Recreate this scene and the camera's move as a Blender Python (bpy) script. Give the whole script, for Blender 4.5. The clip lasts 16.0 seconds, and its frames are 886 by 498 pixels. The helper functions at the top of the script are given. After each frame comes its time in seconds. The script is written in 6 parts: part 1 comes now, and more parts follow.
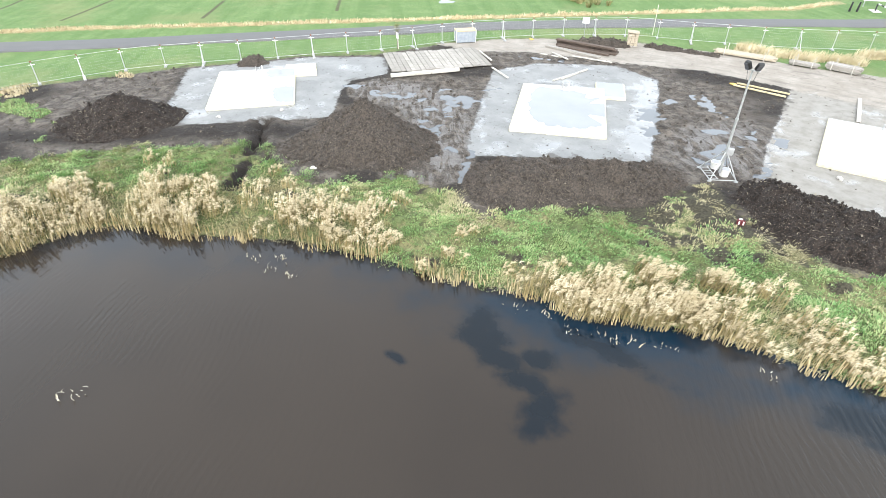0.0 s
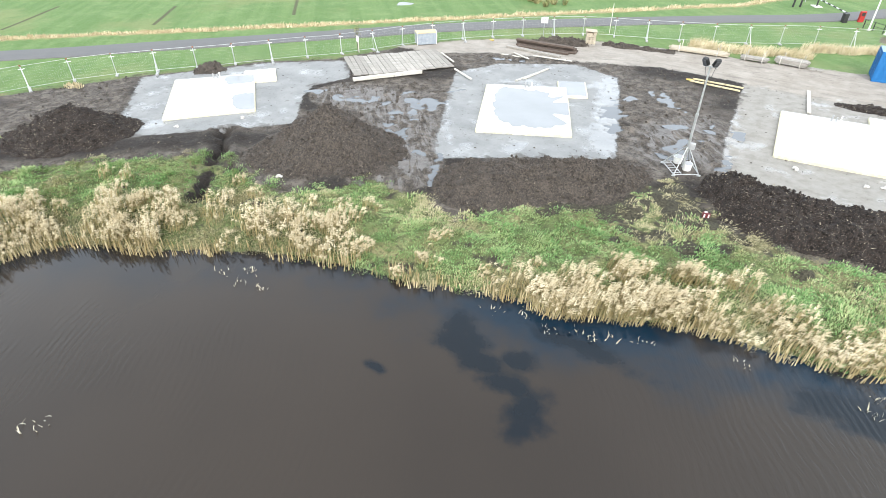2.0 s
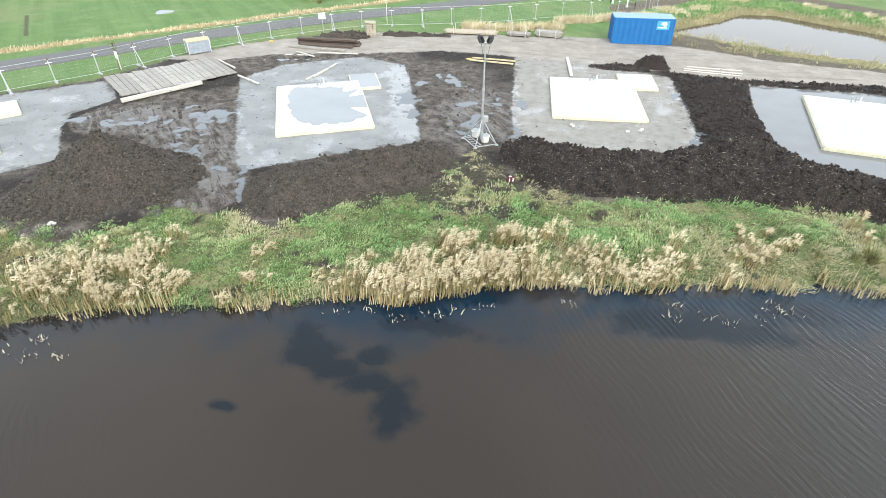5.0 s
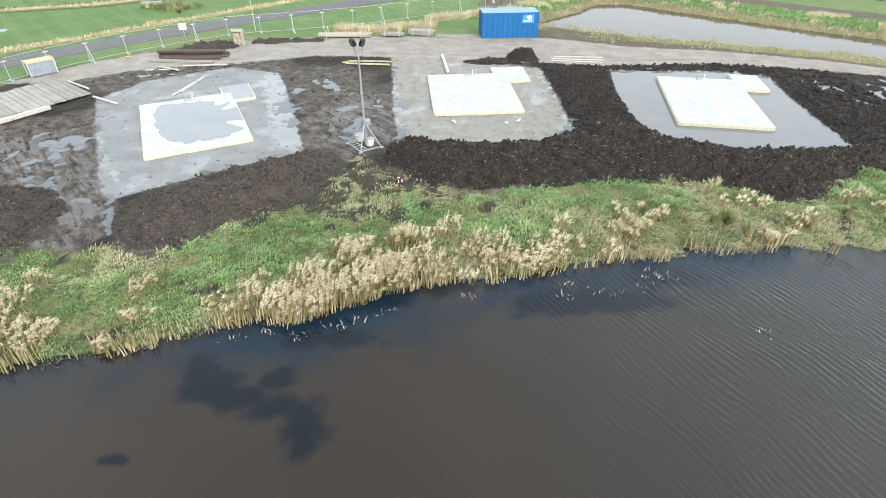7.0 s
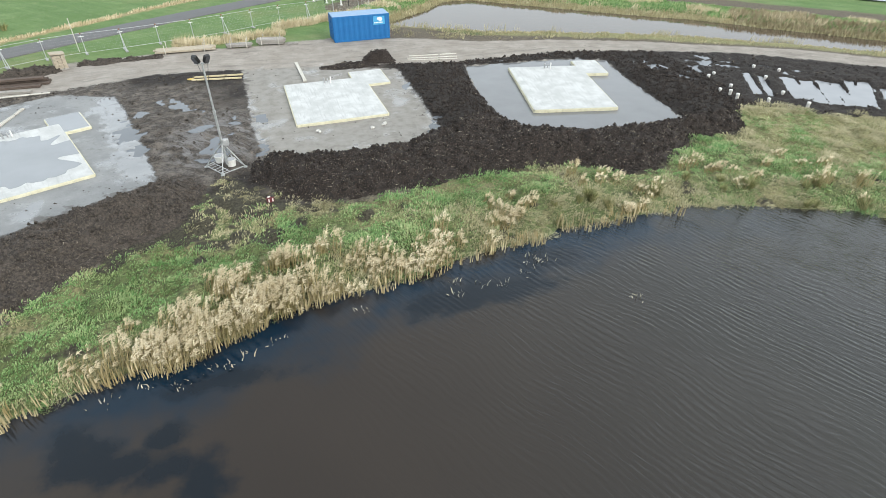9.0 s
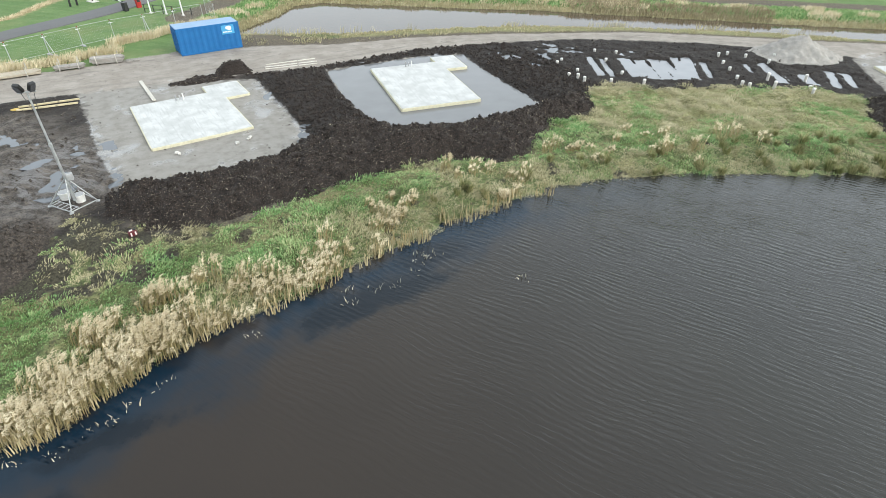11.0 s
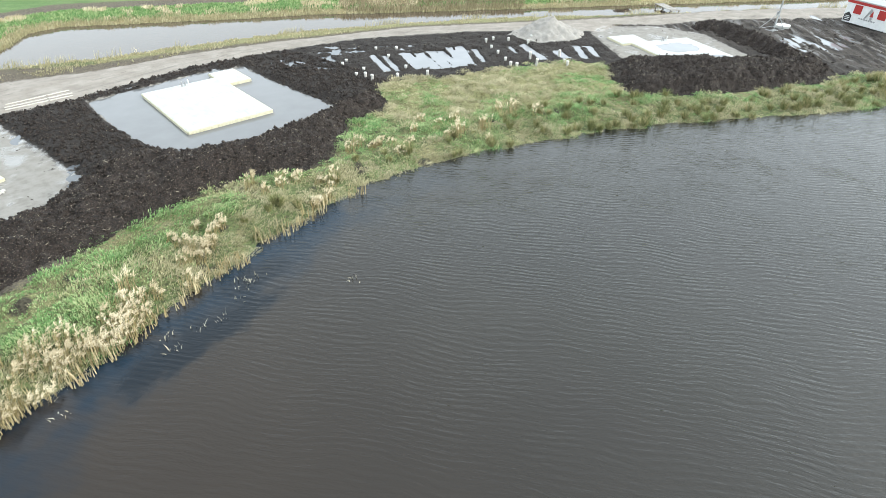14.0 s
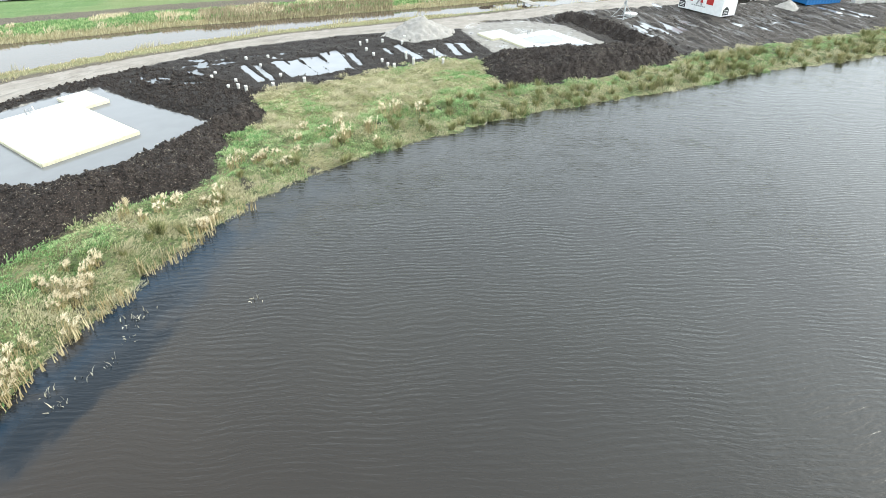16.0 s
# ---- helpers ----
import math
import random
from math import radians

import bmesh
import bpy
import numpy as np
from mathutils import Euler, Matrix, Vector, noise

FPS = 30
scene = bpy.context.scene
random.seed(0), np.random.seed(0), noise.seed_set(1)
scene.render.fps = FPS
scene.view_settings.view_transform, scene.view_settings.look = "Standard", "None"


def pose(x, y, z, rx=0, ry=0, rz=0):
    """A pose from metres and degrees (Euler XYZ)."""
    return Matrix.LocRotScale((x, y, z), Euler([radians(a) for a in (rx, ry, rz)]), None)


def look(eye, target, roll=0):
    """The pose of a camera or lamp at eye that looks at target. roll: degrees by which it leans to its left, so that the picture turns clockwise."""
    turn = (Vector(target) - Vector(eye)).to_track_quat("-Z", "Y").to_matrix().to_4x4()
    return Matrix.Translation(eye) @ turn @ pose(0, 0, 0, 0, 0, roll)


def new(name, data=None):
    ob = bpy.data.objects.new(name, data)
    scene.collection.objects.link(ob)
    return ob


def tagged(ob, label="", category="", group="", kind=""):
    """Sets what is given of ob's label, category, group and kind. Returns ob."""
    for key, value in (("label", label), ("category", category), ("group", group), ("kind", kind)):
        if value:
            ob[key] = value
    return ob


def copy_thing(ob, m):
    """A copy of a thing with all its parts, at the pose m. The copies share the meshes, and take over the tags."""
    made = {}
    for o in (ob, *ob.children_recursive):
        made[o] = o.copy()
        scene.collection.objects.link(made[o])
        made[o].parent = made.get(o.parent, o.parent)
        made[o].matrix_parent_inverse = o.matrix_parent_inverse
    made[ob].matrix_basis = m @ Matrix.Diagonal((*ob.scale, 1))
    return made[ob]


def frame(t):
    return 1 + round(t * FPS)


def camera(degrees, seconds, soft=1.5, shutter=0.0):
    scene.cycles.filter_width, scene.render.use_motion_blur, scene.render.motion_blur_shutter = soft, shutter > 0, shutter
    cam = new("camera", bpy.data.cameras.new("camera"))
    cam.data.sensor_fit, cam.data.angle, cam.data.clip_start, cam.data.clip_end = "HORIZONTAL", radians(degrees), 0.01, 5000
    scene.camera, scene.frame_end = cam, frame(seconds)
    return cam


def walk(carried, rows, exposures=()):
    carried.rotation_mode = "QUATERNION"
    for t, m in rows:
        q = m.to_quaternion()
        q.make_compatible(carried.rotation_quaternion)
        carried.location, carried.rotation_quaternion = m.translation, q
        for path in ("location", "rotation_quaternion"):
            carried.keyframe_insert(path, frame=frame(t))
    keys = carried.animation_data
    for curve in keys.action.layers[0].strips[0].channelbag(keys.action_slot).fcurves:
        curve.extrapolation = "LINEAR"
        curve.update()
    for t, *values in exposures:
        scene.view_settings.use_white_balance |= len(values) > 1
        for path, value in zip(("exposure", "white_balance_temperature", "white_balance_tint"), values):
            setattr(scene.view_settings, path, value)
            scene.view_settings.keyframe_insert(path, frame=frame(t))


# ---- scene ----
# ---- camera ----
cam = camera(77.7, 16.0, soft=0.45)
# seconds, eye, tilt from straight down, yaw
PATH = [
    (0.0, (0.32, -0.34, 15.99), 54.81, 38.73),
    (0.5, (0.13, -0.19, 15.95), 54.87, 38.80),
    (1.0, (-0.07, -0.18, 15.90), 54.87, 38.85),
    (1.5, (-0.15, -0.27, 15.94), 54.85, 37.34),
    (2.0, (-0.14, -0.35, 16.01), 54.91, 34.44),
    (2.5, (-0.11, -0.29, 15.94), 54.89, 30.37),
    (3.0, (-0.28, -0.23, 15.79), 54.89, 25.30),
    (3.5, (-0.44, -0.20, 15.70), 54.85, 21.80),
    (4.0, (-0.49, -0.22, 15.65), 54.81, 18.45),
    (6.5, (-0.06, -0.17, 15.83), 54.60, 4.05),
    (7.0, (0.00, -0.05, 15.83), 54.64, 0.43),
    (7.5, (0.04, 0.05, 15.83), 54.64, -3.46),
    (8.0, (0.07, 0.13, 15.90), 54.64, -7.19),
    (8.5, (0.09, 0.28, 15.99), 54.60, -10.95),
    (9.0, (0.05, 0.38, 16.01), 54.58, -14.23),
    (9.5, (0.05, 0.39, 16.06), 54.52, -17.56),
    (12.0, (0.14, 0.29, 16.31), 54.45, -34.44),
    (12.5, (0.10, 0.15, 16.34), 54.46, -36.90),
    (13.0, (0.04, 0.12, 16.28), 54.55, -40.47),
    (13.5, (0.12, 0.08, 16.23), 54.63, -45.29),
    (14.0, (0.19, 0.10, 16.19), 54.73, -49.99),
    (14.5, (0.19, 0.08, 16.16), 54.79, -53.53),
    (15.0, (0.18, 0.05, 16.11), 54.88, -57.06),
    (15.5, (0.11, 0.14, 16.08), 54.93, -60.61),
    (16.0, (0.08, 0.27, 16.09), 54.98, -62.80),
]
walk(cam, [(t, pose(*eye, tilt, 0, yaw)) for t, eye, tilt, yaw in PATH], exposures=[(0.0, 0.82, 6330, 7), (4.0, 0.55, 6280, 6), (6.5, 0.47, 6300, 5), (8.0, 0.19, 6330, 5), (9.5, 0.11, 6350, 5), (12.5, 0.3, 6300, 4), (16.0, 0.7, 6230, 3)])

# ---- world and sun ----
SUN_ELEVATION, SUN_TURN = radians(32), radians(146)
world = bpy.data.worlds.new("overcast_sky")
scene.world = world
world.use_nodes = True
wn = world.node_tree.nodes
wn.clear()
sky = wn.new("ShaderNodeTexSky")
sky.sky_type, sky.sun_disc, sky.sun_elevation, sky.sun_rotation = "NISHITA", False, SUN_ELEVATION, SUN_TURN
sky.air_density, sky.dust_density = 1.0, 6.0
grey = wn.new("ShaderNodeHueSaturation")
grey.inputs["Saturation"].default_value = 0.55
dim = wn.new("ShaderNodeMix")
dim.data_type, dim.blend_type = "RGBA", "MIX"
dim.inputs[0].default_value = 0.6
dim.inputs[7].default_value = (12.2, 12.8, 13.6, 1)
back = wn.new("ShaderNodeBackground")
back.inputs["Strength"].default_value = 0.15
out = wn.new("ShaderNodeOutputWorld")
world.node_tree.links.new(sky.outputs[0], grey.inputs["Color"])
world.node_tree.links.new(grey.outputs[0], dim.inputs[6])
world.node_tree.links.new(dim.outputs[2], back.inputs["Color"])
world.node_tree.links.new(back.outputs[0], out.inputs["Surface"])
sun_data = bpy.data.lights.new("sun", "SUN")
sun_data.energy, sun_data.angle, sun_data.color = 1.2, radians(20), (1.0, 0.97, 0.91)
sun = new("sun", sun_data)
sun.matrix_world = look((0, 0, 60), (60 * math.sin(SUN_TURN) * -1, -60 * math.cos(SUN_TURN), 60 - 60 * math.tan(SUN_ELEVATION)))


# ---- node helper ----
class Shader:
    """A node material built up call by call."""

    def __init__(self, name):
        self.mat = bpy.data.materials.new(name)
        self.mat.use_nodes = True
        self.tree = self.mat.node_tree
        self.tree.nodes.clear()
        self.out = self.tree.nodes.new("ShaderNodeOutputMaterial")
        self.bsdf = self.node("ShaderNodeBsdfPrincipled")
        self.tree.links.new(self.bsdf.outputs[0], self.out.inputs[0])

    def put(self, socket, value):
        if isinstance(value, bpy.types.NodeSocket):
            self.tree.links.new(value, socket)
        elif isinstance(value, tuple) and len(value) == 3 and socket.type == "RGBA":
            socket.default_value = (*value, 1)
        else:
            socket.default_value = value

    def node(self, kind, **ins):
        n = self.tree.nodes.new(kind)
        for key, value in ins.items():
            self.put(n.inputs[key.replace("_", " ")], value)
        return n

    def coords(self, scale=(1, 1, 1), turn=0.0, local=False):
        src = self.node("ShaderNodeTexCoord").outputs["Object"] if local else self.node("ShaderNodeNewGeometry").outputs["Position"]
        m = self.node("ShaderNodeMapping", Scale=scale, Rotation=(0, 0, radians(turn)))
        self.put(m.inputs["Vector"], src)
        return m.outputs[0]

    def along(self, turn, long, wide):
        """Coordinates drawn out along a heading, for streaks of that length and width in metres."""
        m = self.node("ShaderNodeMapping", Scale=(long, wide, wide), Rotation=(0, 0, radians(turn)))
        m.vector_type = "TEXTURE"
        self.put(m.inputs["Vector"], self.node("ShaderNodeNewGeometry").outputs["Position"])
        return m.outputs[0]

    def noise(self, scale, detail=4.0, rough=0.55, vector=None, distort=0.0):
        n = self.node("ShaderNodeTexNoise", Scale=scale, Detail=detail, Roughness=rough, Distortion=distort)
        self.put(n.inputs["Vector"], vector if vector is not None else self.coords())
        return n.outputs["Fac"]

    def ramp(self, fac, a, b, low=0.0, high=1.0):
        n = self.node("ShaderNodeMapRange")
        n.interpolation_type = "SMOOTHSTEP"
        for key, value in zip(("Value", "From Min", "From Max", "To Min", "To Max"), (fac, a, b, low, high)):
            self.put(n.inputs[key], value)
        return n.outputs[0]

    def math(self, op, a, b=0.0, c=0.0):
        n = self.tree.nodes.new("ShaderNodeMath")
        n.operation = op
        for k, value in enumerate((a, b, c)):
            self.put(n.inputs[k], value)
        return n.outputs[0]

    def mix(self, fac, a, b):
        n = self.tree.nodes.new("ShaderNodeMix")
        n.data_type = "RGBA"
        self.put(n.inputs[0], fac)
        self.put(n.inputs[6], a)
        self.put(n.inputs[7], b)
        return n.outputs[2]

    def attr(self, name):
        n = self.tree.nodes.new("ShaderNodeAttribute")
        n.attribute_name = name
        return n.outputs["Fac"]

    def island(self):
        return self.node("ShaderNodeNewGeometry").outputs["Random Per Island"]

    def each(self):
        return self.node("ShaderNodeObjectInfo").outputs["Random"]

    def bump(self, height, strength=0.5, distance=0.05):
        n = self.node("ShaderNodeBump", Strength=strength, Distance=distance)
        self.put(n.inputs["Height"], height)
        self.put(self.bsdf.inputs["Normal"], n.outputs[0])

    def done(self, colour, rough=0.8, metal=0.0, spec=0.5):
        self.put(self.bsdf.inputs["Base Color"], colour)
        self.put(self.bsdf.inputs["Roughness"], rough)
        self.put(self.bsdf.inputs["Metallic"], metal)
        self.put(self.bsdf.inputs["Specular IOR Level"], spec)
        return self.mat


def plain(name, a, b, scale=3.0, rough=0.7, metal=0.0, bump=0.2, distance=0.01, fine=40.0, local=True):
    """A surface that varies between two colours at two scales, with fine relief."""
    s = Shader(name)
    v = s.coords(local=local)
    big, small = s.noise(scale, 5, 0.6, v), s.noise(fine, 3, 0.6, v)
    fac = s.math("ADD", s.math("MULTIPLY", big, 0.7), s.math("MULTIPLY", small, 0.3))
    s.bump(small, bump, distance)
    return s.done(s.mix(s.ramp(fac, 0.3, 0.7), a, b), s.ramp(big, 0.2, 0.8, max(rough - 0.1, 0.02), min(rough + 0.1, 1)), metal)


# ---- materials ----
def ground_material():
    s = Shader("ground")
    fine, mid, big = s.noise(9, 5, 0.65), s.noise(1.3, 5, 0.6), s.noise(0.11, 4, 0.6)
    grain = s.noise(45, 3, 0.6)
    # grass with paler and fresher patches
    grass = s.mix(s.ramp(mid, 0.35, 0.7), (0.1, 0.125, 0.045), (0.16, 0.2, 0.078))
    grass = s.mix(s.ramp(s.noise(0.45, 5, 0.65), 0.46, 0.64), grass, (0.24, 0.215, 0.11))
    grass = s.mix(s.ramp(fine, 0.25, 0.6), (0.045, 0.058, 0.02), grass)
    grass = s.mix(s.ramp(s.noise(5, 4, 0.7), 0.36, 0.52, 0.75, 0.0), grass, (0.034, 0.034, 0.017))
    bare = s.ramp(s.math("ADD", s.attr("bare"), s.math("MULTIPLY", s.math("SUBTRACT", fine, 0.5), 0.5)), -0.05, 0.08)
    grass = s.mix(s.math("MULTIPLY", bare, 0.95), grass, s.mix(s.ramp(fine, 0.4, 0.6), (0.018, 0.015, 0.011), (0.062, 0.053, 0.036)))
    strip = s.noise(1.0, 3, 0.5, s.along(133, 30.0, 1.3))
    olive = s.mix(s.ramp(fine, 0.35, 0.65), (0.115, 0.115, 0.05), (0.32, 0.3, 0.15))
    grass = s.mix(s.math("MULTIPLY", s.ramp(s.math("ADD", s.attr("olive"), s.math("MULTIPLY", s.math("SUBTRACT", s.noise(0.5, 4, 0.6), 0.5), 3.0)), -0.5, 0.6), 0.85), grass, olive)
    field = s.mix(s.ramp(strip, 0.35, 0.65), (0.09, 0.163, 0.046), (0.124, 0.2, 0.064))
    field = s.mix(s.ramp(s.noise(0.25, 5, 0.65), 0.45, 0.7, 0, 0.5), field, (0.2, 0.27, 0.11))
    field = s.mix(s.ramp(s.noise(3, 4, 0.7), 0.25, 0.7, 0.45, 0.0), field, (0.06, 0.105, 0.025))
    field = s.mix(s.ramp(s.noise(0.06, 4, 0.6), 0.5, 0.66, 0, 0.5), field, (0.19, 0.2, 0.085))
    field = s.mix(s.ramp(s.noise(0.9, 5, 0.75), 0.56, 0.68, 0, 0.45), field, (0.2, 0.21, 0.1))
    ripple = s.math("MULTIPLY", s.math("SUBTRACT", mid, 0.5), 1.6)
    frill = s.math("MULTIPLY", s.math("SUBTRACT", fine, 0.5), 0.9)
    wobble = s.math("ADD", ripple, frill)

    def zone(name, width=0.12, shake=1.0):
        d = s.math("ADD", s.attr(name), s.math("MULTIPLY", wobble, shake))
        return s.ramp(d, -width, width)

    col = s.mix(zone("meadow", 0.5), grass, field)
    straw = s.mix(s.ramp(fine, 0.3, 0.7), (0.2, 0.165, 0.08), (0.36, 0.3, 0.165))
    col = s.mix(zone("straw", 0.4, 1.4), col, straw)
    furrow = s.ramp(s.attr("furrow"), -0.05, 0.15, 0.0, 0.9)
    col = s.mix(furrow, col, (0.06, 0.055, 0.03))
    plough = s.mix(s.ramp(fine, 0.36, 0.64), (0.04, 0.033, 0.024), (0.17, 0.14, 0.1))
    col = s.mix(zone("plough", 0.5), col, plough)
    # mud: brown, with dark clods and pale dried skins
    mud = s.mix(s.ramp(fine, 0.37, 0.63), (0.024, 0.0195, 0.0155), (0.125, 0.103, 0.083))
    mud = s.mix(s.ramp(s.noise(3.2, 5, 0.7), 0.52, 0.4, 0, 0.65), mud, (0.03, 0.023, 0.018))
    mud = s.mix(s.ramp(mid, 0.45, 0.68), mud, (0.16, 0.135, 0.113))
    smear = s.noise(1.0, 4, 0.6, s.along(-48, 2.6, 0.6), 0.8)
    # wet streaks; sheen of the sky on them is painted as pale grey
    wet_sheen = s.math("MULTIPLY", s.ramp(smear, 0.44, 0.57), zone("sodden", 1.2, 1.6))
    mud = s.mix(s.math("MULTIPLY", wet_sheen, 0.75), mud, (0.19, 0.178, 0.172))
    mud = s.mix(s.ramp(smear, 0.3, 0.42, 0.8, 0.0), mud, (0.024, 0.019, 0.016))
    peat = s.mix(s.ramp(fine, 0.35, 0.75), (0.011, 0.0085, 0.007), (0.046, 0.036, 0.03))
    mud = s.mix(zone("peat", 0.9, 1.5), mud, peat)
    east = s.node("ShaderNodeSeparateXYZ")
    s.put(east.inputs[0], s.coords())
    driven = s.ramp(east.outputs[0], 63.0, 69.0)
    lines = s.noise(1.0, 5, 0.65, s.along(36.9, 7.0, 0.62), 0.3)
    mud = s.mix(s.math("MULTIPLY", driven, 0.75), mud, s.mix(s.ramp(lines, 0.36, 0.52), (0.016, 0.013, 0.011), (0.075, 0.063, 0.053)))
    # wet rut lines, whose sky sheen is mixed in as light grey
    rut_sheen = s.math("MULTIPLY", driven, s.math("MULTIPLY", s.ramp(lines, 0.53, 0.6), s.ramp(s.noise(0.16, 3, 0.6), 0.4, 0.56)))
    mud = s.mix(s.math("MULTIPLY", rut_sheen, 0.75), mud, (0.2, 0.195, 0.19))
    muddy = zone("mud", 0.1)
    crumb = s.noise(14, 4, 0.7)
    mud = s.mix(s.ramp(crumb, 0.45, 0.33, 0, 0.75), mud, (0.018, 0.014, 0.012))
    mud = s.mix(s.ramp(s.noise(22, 3, 0.6), 0.66, 0.74, 0, 0.5), mud, (0.2, 0.17, 0.14))
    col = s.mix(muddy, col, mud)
    litter = s.mix(s.ramp(grain, 0.4, 0.6), (0.05, 0.055, 0.02), (0.3, 0.26, 0.14))
    col = s.mix(s.math("MULTIPLY", s.math("MULTIPLY", zone("litter", 0.8, 1.8), s.math("SUBTRACT", 1.0, bare)), s.ramp(fine, 0.4, 0.55)), col, litter)
    # wet sand beds
    sand = s.mix(s.ramp(s.noise(0.5, 5, 0.55), 0.3, 0.75), (0.194, 0.196, 0.197), (0.258, 0.259, 0.257))
    sand = s.mix(s.ramp(fine, 0.6, 0.72, 0, 0.55), sand, (0.11, 0.105, 0.1))
    sand = s.mix(s.ramp(s.noise(4.2, 4, 0.7), 0.4, 0.32, 0, 0.4), sand, (0.14, 0.136, 0.13))
    sand = s.mix(s.ramp(s.noise(2.8, 5, 0.7, None, 0.6), 0.6, 0.7, 0, 0.35), sand, (0.36, 0.36, 0.355))
    smudge = s.ramp(s.noise(1.9, 5, 0.7), 0.56, 0.68, 0, 0.75)
    sand = s.mix(s.math("MULTIPLY", smudge, s.ramp(s.noise(0.3, 3), 0.4, 0.6)), sand, (0.085, 0.078, 0.072))
    sand = s.mix(zone("tan_sand", 1.5, 1.0), sand, s.mix(s.ramp(mid, 0.3, 0.7), (0.208, 0.193, 0.172), (0.266, 0.25, 0.227)))
    shape = s.math("MULTIPLY", s.math("SUBTRACT", s.noise(1.6, 5, 0.65), 0.5), 0.9)
    padded = s.ramp(s.math("ADD", s.attr("pad"), shape), -0.1, 0.1)
    fringe = s.ramp(s.math("ADD", s.attr("pad"), s.math("MULTIPLY", s.math("SUBTRACT", s.noise(1.1, 3, 0.6), 0.5), 5.0)), -0.25, 0.3, 0.7, 0.0)
    sand = s.mix(fringe, sand, (0.085, 0.076, 0.068))
    col = s.mix(padded, col, sand)
    haul = s.mix(s.ramp(s.noise(0.6, 5, 0.6), 0.3, 0.75), (0.24, 0.212, 0.182), (0.335, 0.302, 0.266))
    haul = s.mix(s.ramp(s.noise(0.5, 4, 0.6, s.coords((1, 1, 1), 0)), 0.5, 0.7, 0.0, 0.35), haul, (0.17, 0.15, 0.13))
    haul = s.mix(s.ramp(grain, 0.6, 0.75), haul, (0.36, 0.33, 0.3))
    lane = s.node("ShaderNodeCombineXYZ")
    s.put(lane.inputs[0], s.math("MULTIPLY", s.attr("track"), 1.5))
    s.put(lane.inputs[1], s.math("MULTIPLY", big, 3.0))
    rut = s.noise(1.0, 4, 0.6, lane.outputs[0])
    haul = s.mix(s.ramp(rut, 0.5, 0.66, 0, 0.32), haul, (0.15, 0.135, 0.118))
    haul = s.mix(s.ramp(s.noise(2.6, 5, 0.7), 0.58, 0.68, 0, 0.6), haul, (0.11, 0.096, 0.082))
    haul = s.mix(s.ramp(fine, 0.4, 0.3, 0, 0.35), haul, (0.12, 0.108, 0.095))
    haul = s.mix(s.ramp(s.noise(1.0, 5, 0.7, s.along(4, 4.0, 0.8), 0.5), 0.56, 0.68, 0, 0.5), haul, (0.13, 0.115, 0.1))
    haul = s.mix(s.ramp(fine, 0.62, 0.74, 0, 0.5), haul, (0.42, 0.39, 0.35))
    tracked = zone("track", 0.2, 1.0)
    col = s.mix(tracked, col, haul)
    soaked = s.ramp(s.math("ADD", s.attr("sheen"), s.math("MULTIPLY", s.math("SUBTRACT", s.noise(1.3, 5, 0.7), 0.5), 4.5)), -0.1, 0.35)
    wet = s.math("MULTIPLY", padded, s.math("MAXIMUM", soaked, s.math("MULTIPLY", s.ramp(s.noise(0.33, 4, 0.6), 0.54, 0.66), 0.8)))
    col = s.mix(s.math("MULTIPLY", wet, 0.2), col, (0.15, 0.153, 0.16))
    damp = s.math("MULTIPLY", muddy, s.math("MAXIMUM", s.math("MAXIMUM", wet_sheen, rut_sheen), s.math("MULTIPLY", s.ramp(mid, 0.3, 0.5), 0.5)))
    damp = s.math("MULTIPLY", damp, s.math("SUBTRACT", 1.0, s.math("MULTIPLY", zone("peat", 0.9, 1.5), 0.75)))
    rough = s.math("SUBTRACT", 0.92, s.math("ADD", s.math("MULTIPLY", wet, 0.82), s.math("MULTIPLY", damp, 0.45)))
    height = s.math("ADD", s.math("MULTIPLY", fine, s.math("ADD", 0.25, s.math("MULTIPLY", muddy, 1.0))), s.math("MULTIPLY", grain, 0.25))
    height = s.math("MULTIPLY", height, s.math("SUBTRACT", 1.0, s.math("MULTIPLY", s.math("MAXIMUM", padded, tracked), 0.8)))
    height = s.math("MULTIPLY", height, s.math("SUBTRACT", 1.0, s.math("MULTIPLY", wet, 0.8)))
    s.bump(height, 0.9, 0.12)
    return s.done(col, rough, 0, s.math("ADD", 0.4, s.math("MULTIPLY", wet, 0.6)))


def soil_material(name, dark, light, flecks):
    s = Shader(name)
    fine, mid, grain = s.noise(8, 6, 0.7), s.noise(1.2, 4, 0.6), s.noise(30, 3, 0.6)
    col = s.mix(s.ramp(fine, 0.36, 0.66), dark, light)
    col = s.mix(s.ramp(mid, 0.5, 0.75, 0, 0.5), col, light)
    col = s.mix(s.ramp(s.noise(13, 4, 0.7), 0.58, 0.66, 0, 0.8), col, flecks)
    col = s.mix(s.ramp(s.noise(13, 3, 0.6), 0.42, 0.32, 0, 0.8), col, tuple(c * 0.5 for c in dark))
    s.bump(s.math("ADD", fine, s.math("MULTIPLY", grain, 0.5)), 1.0, 0.12)
    return s.done(col, s.ramp(fine, 0.3, 0.7, 0.65, 0.95), 0, 0.35)


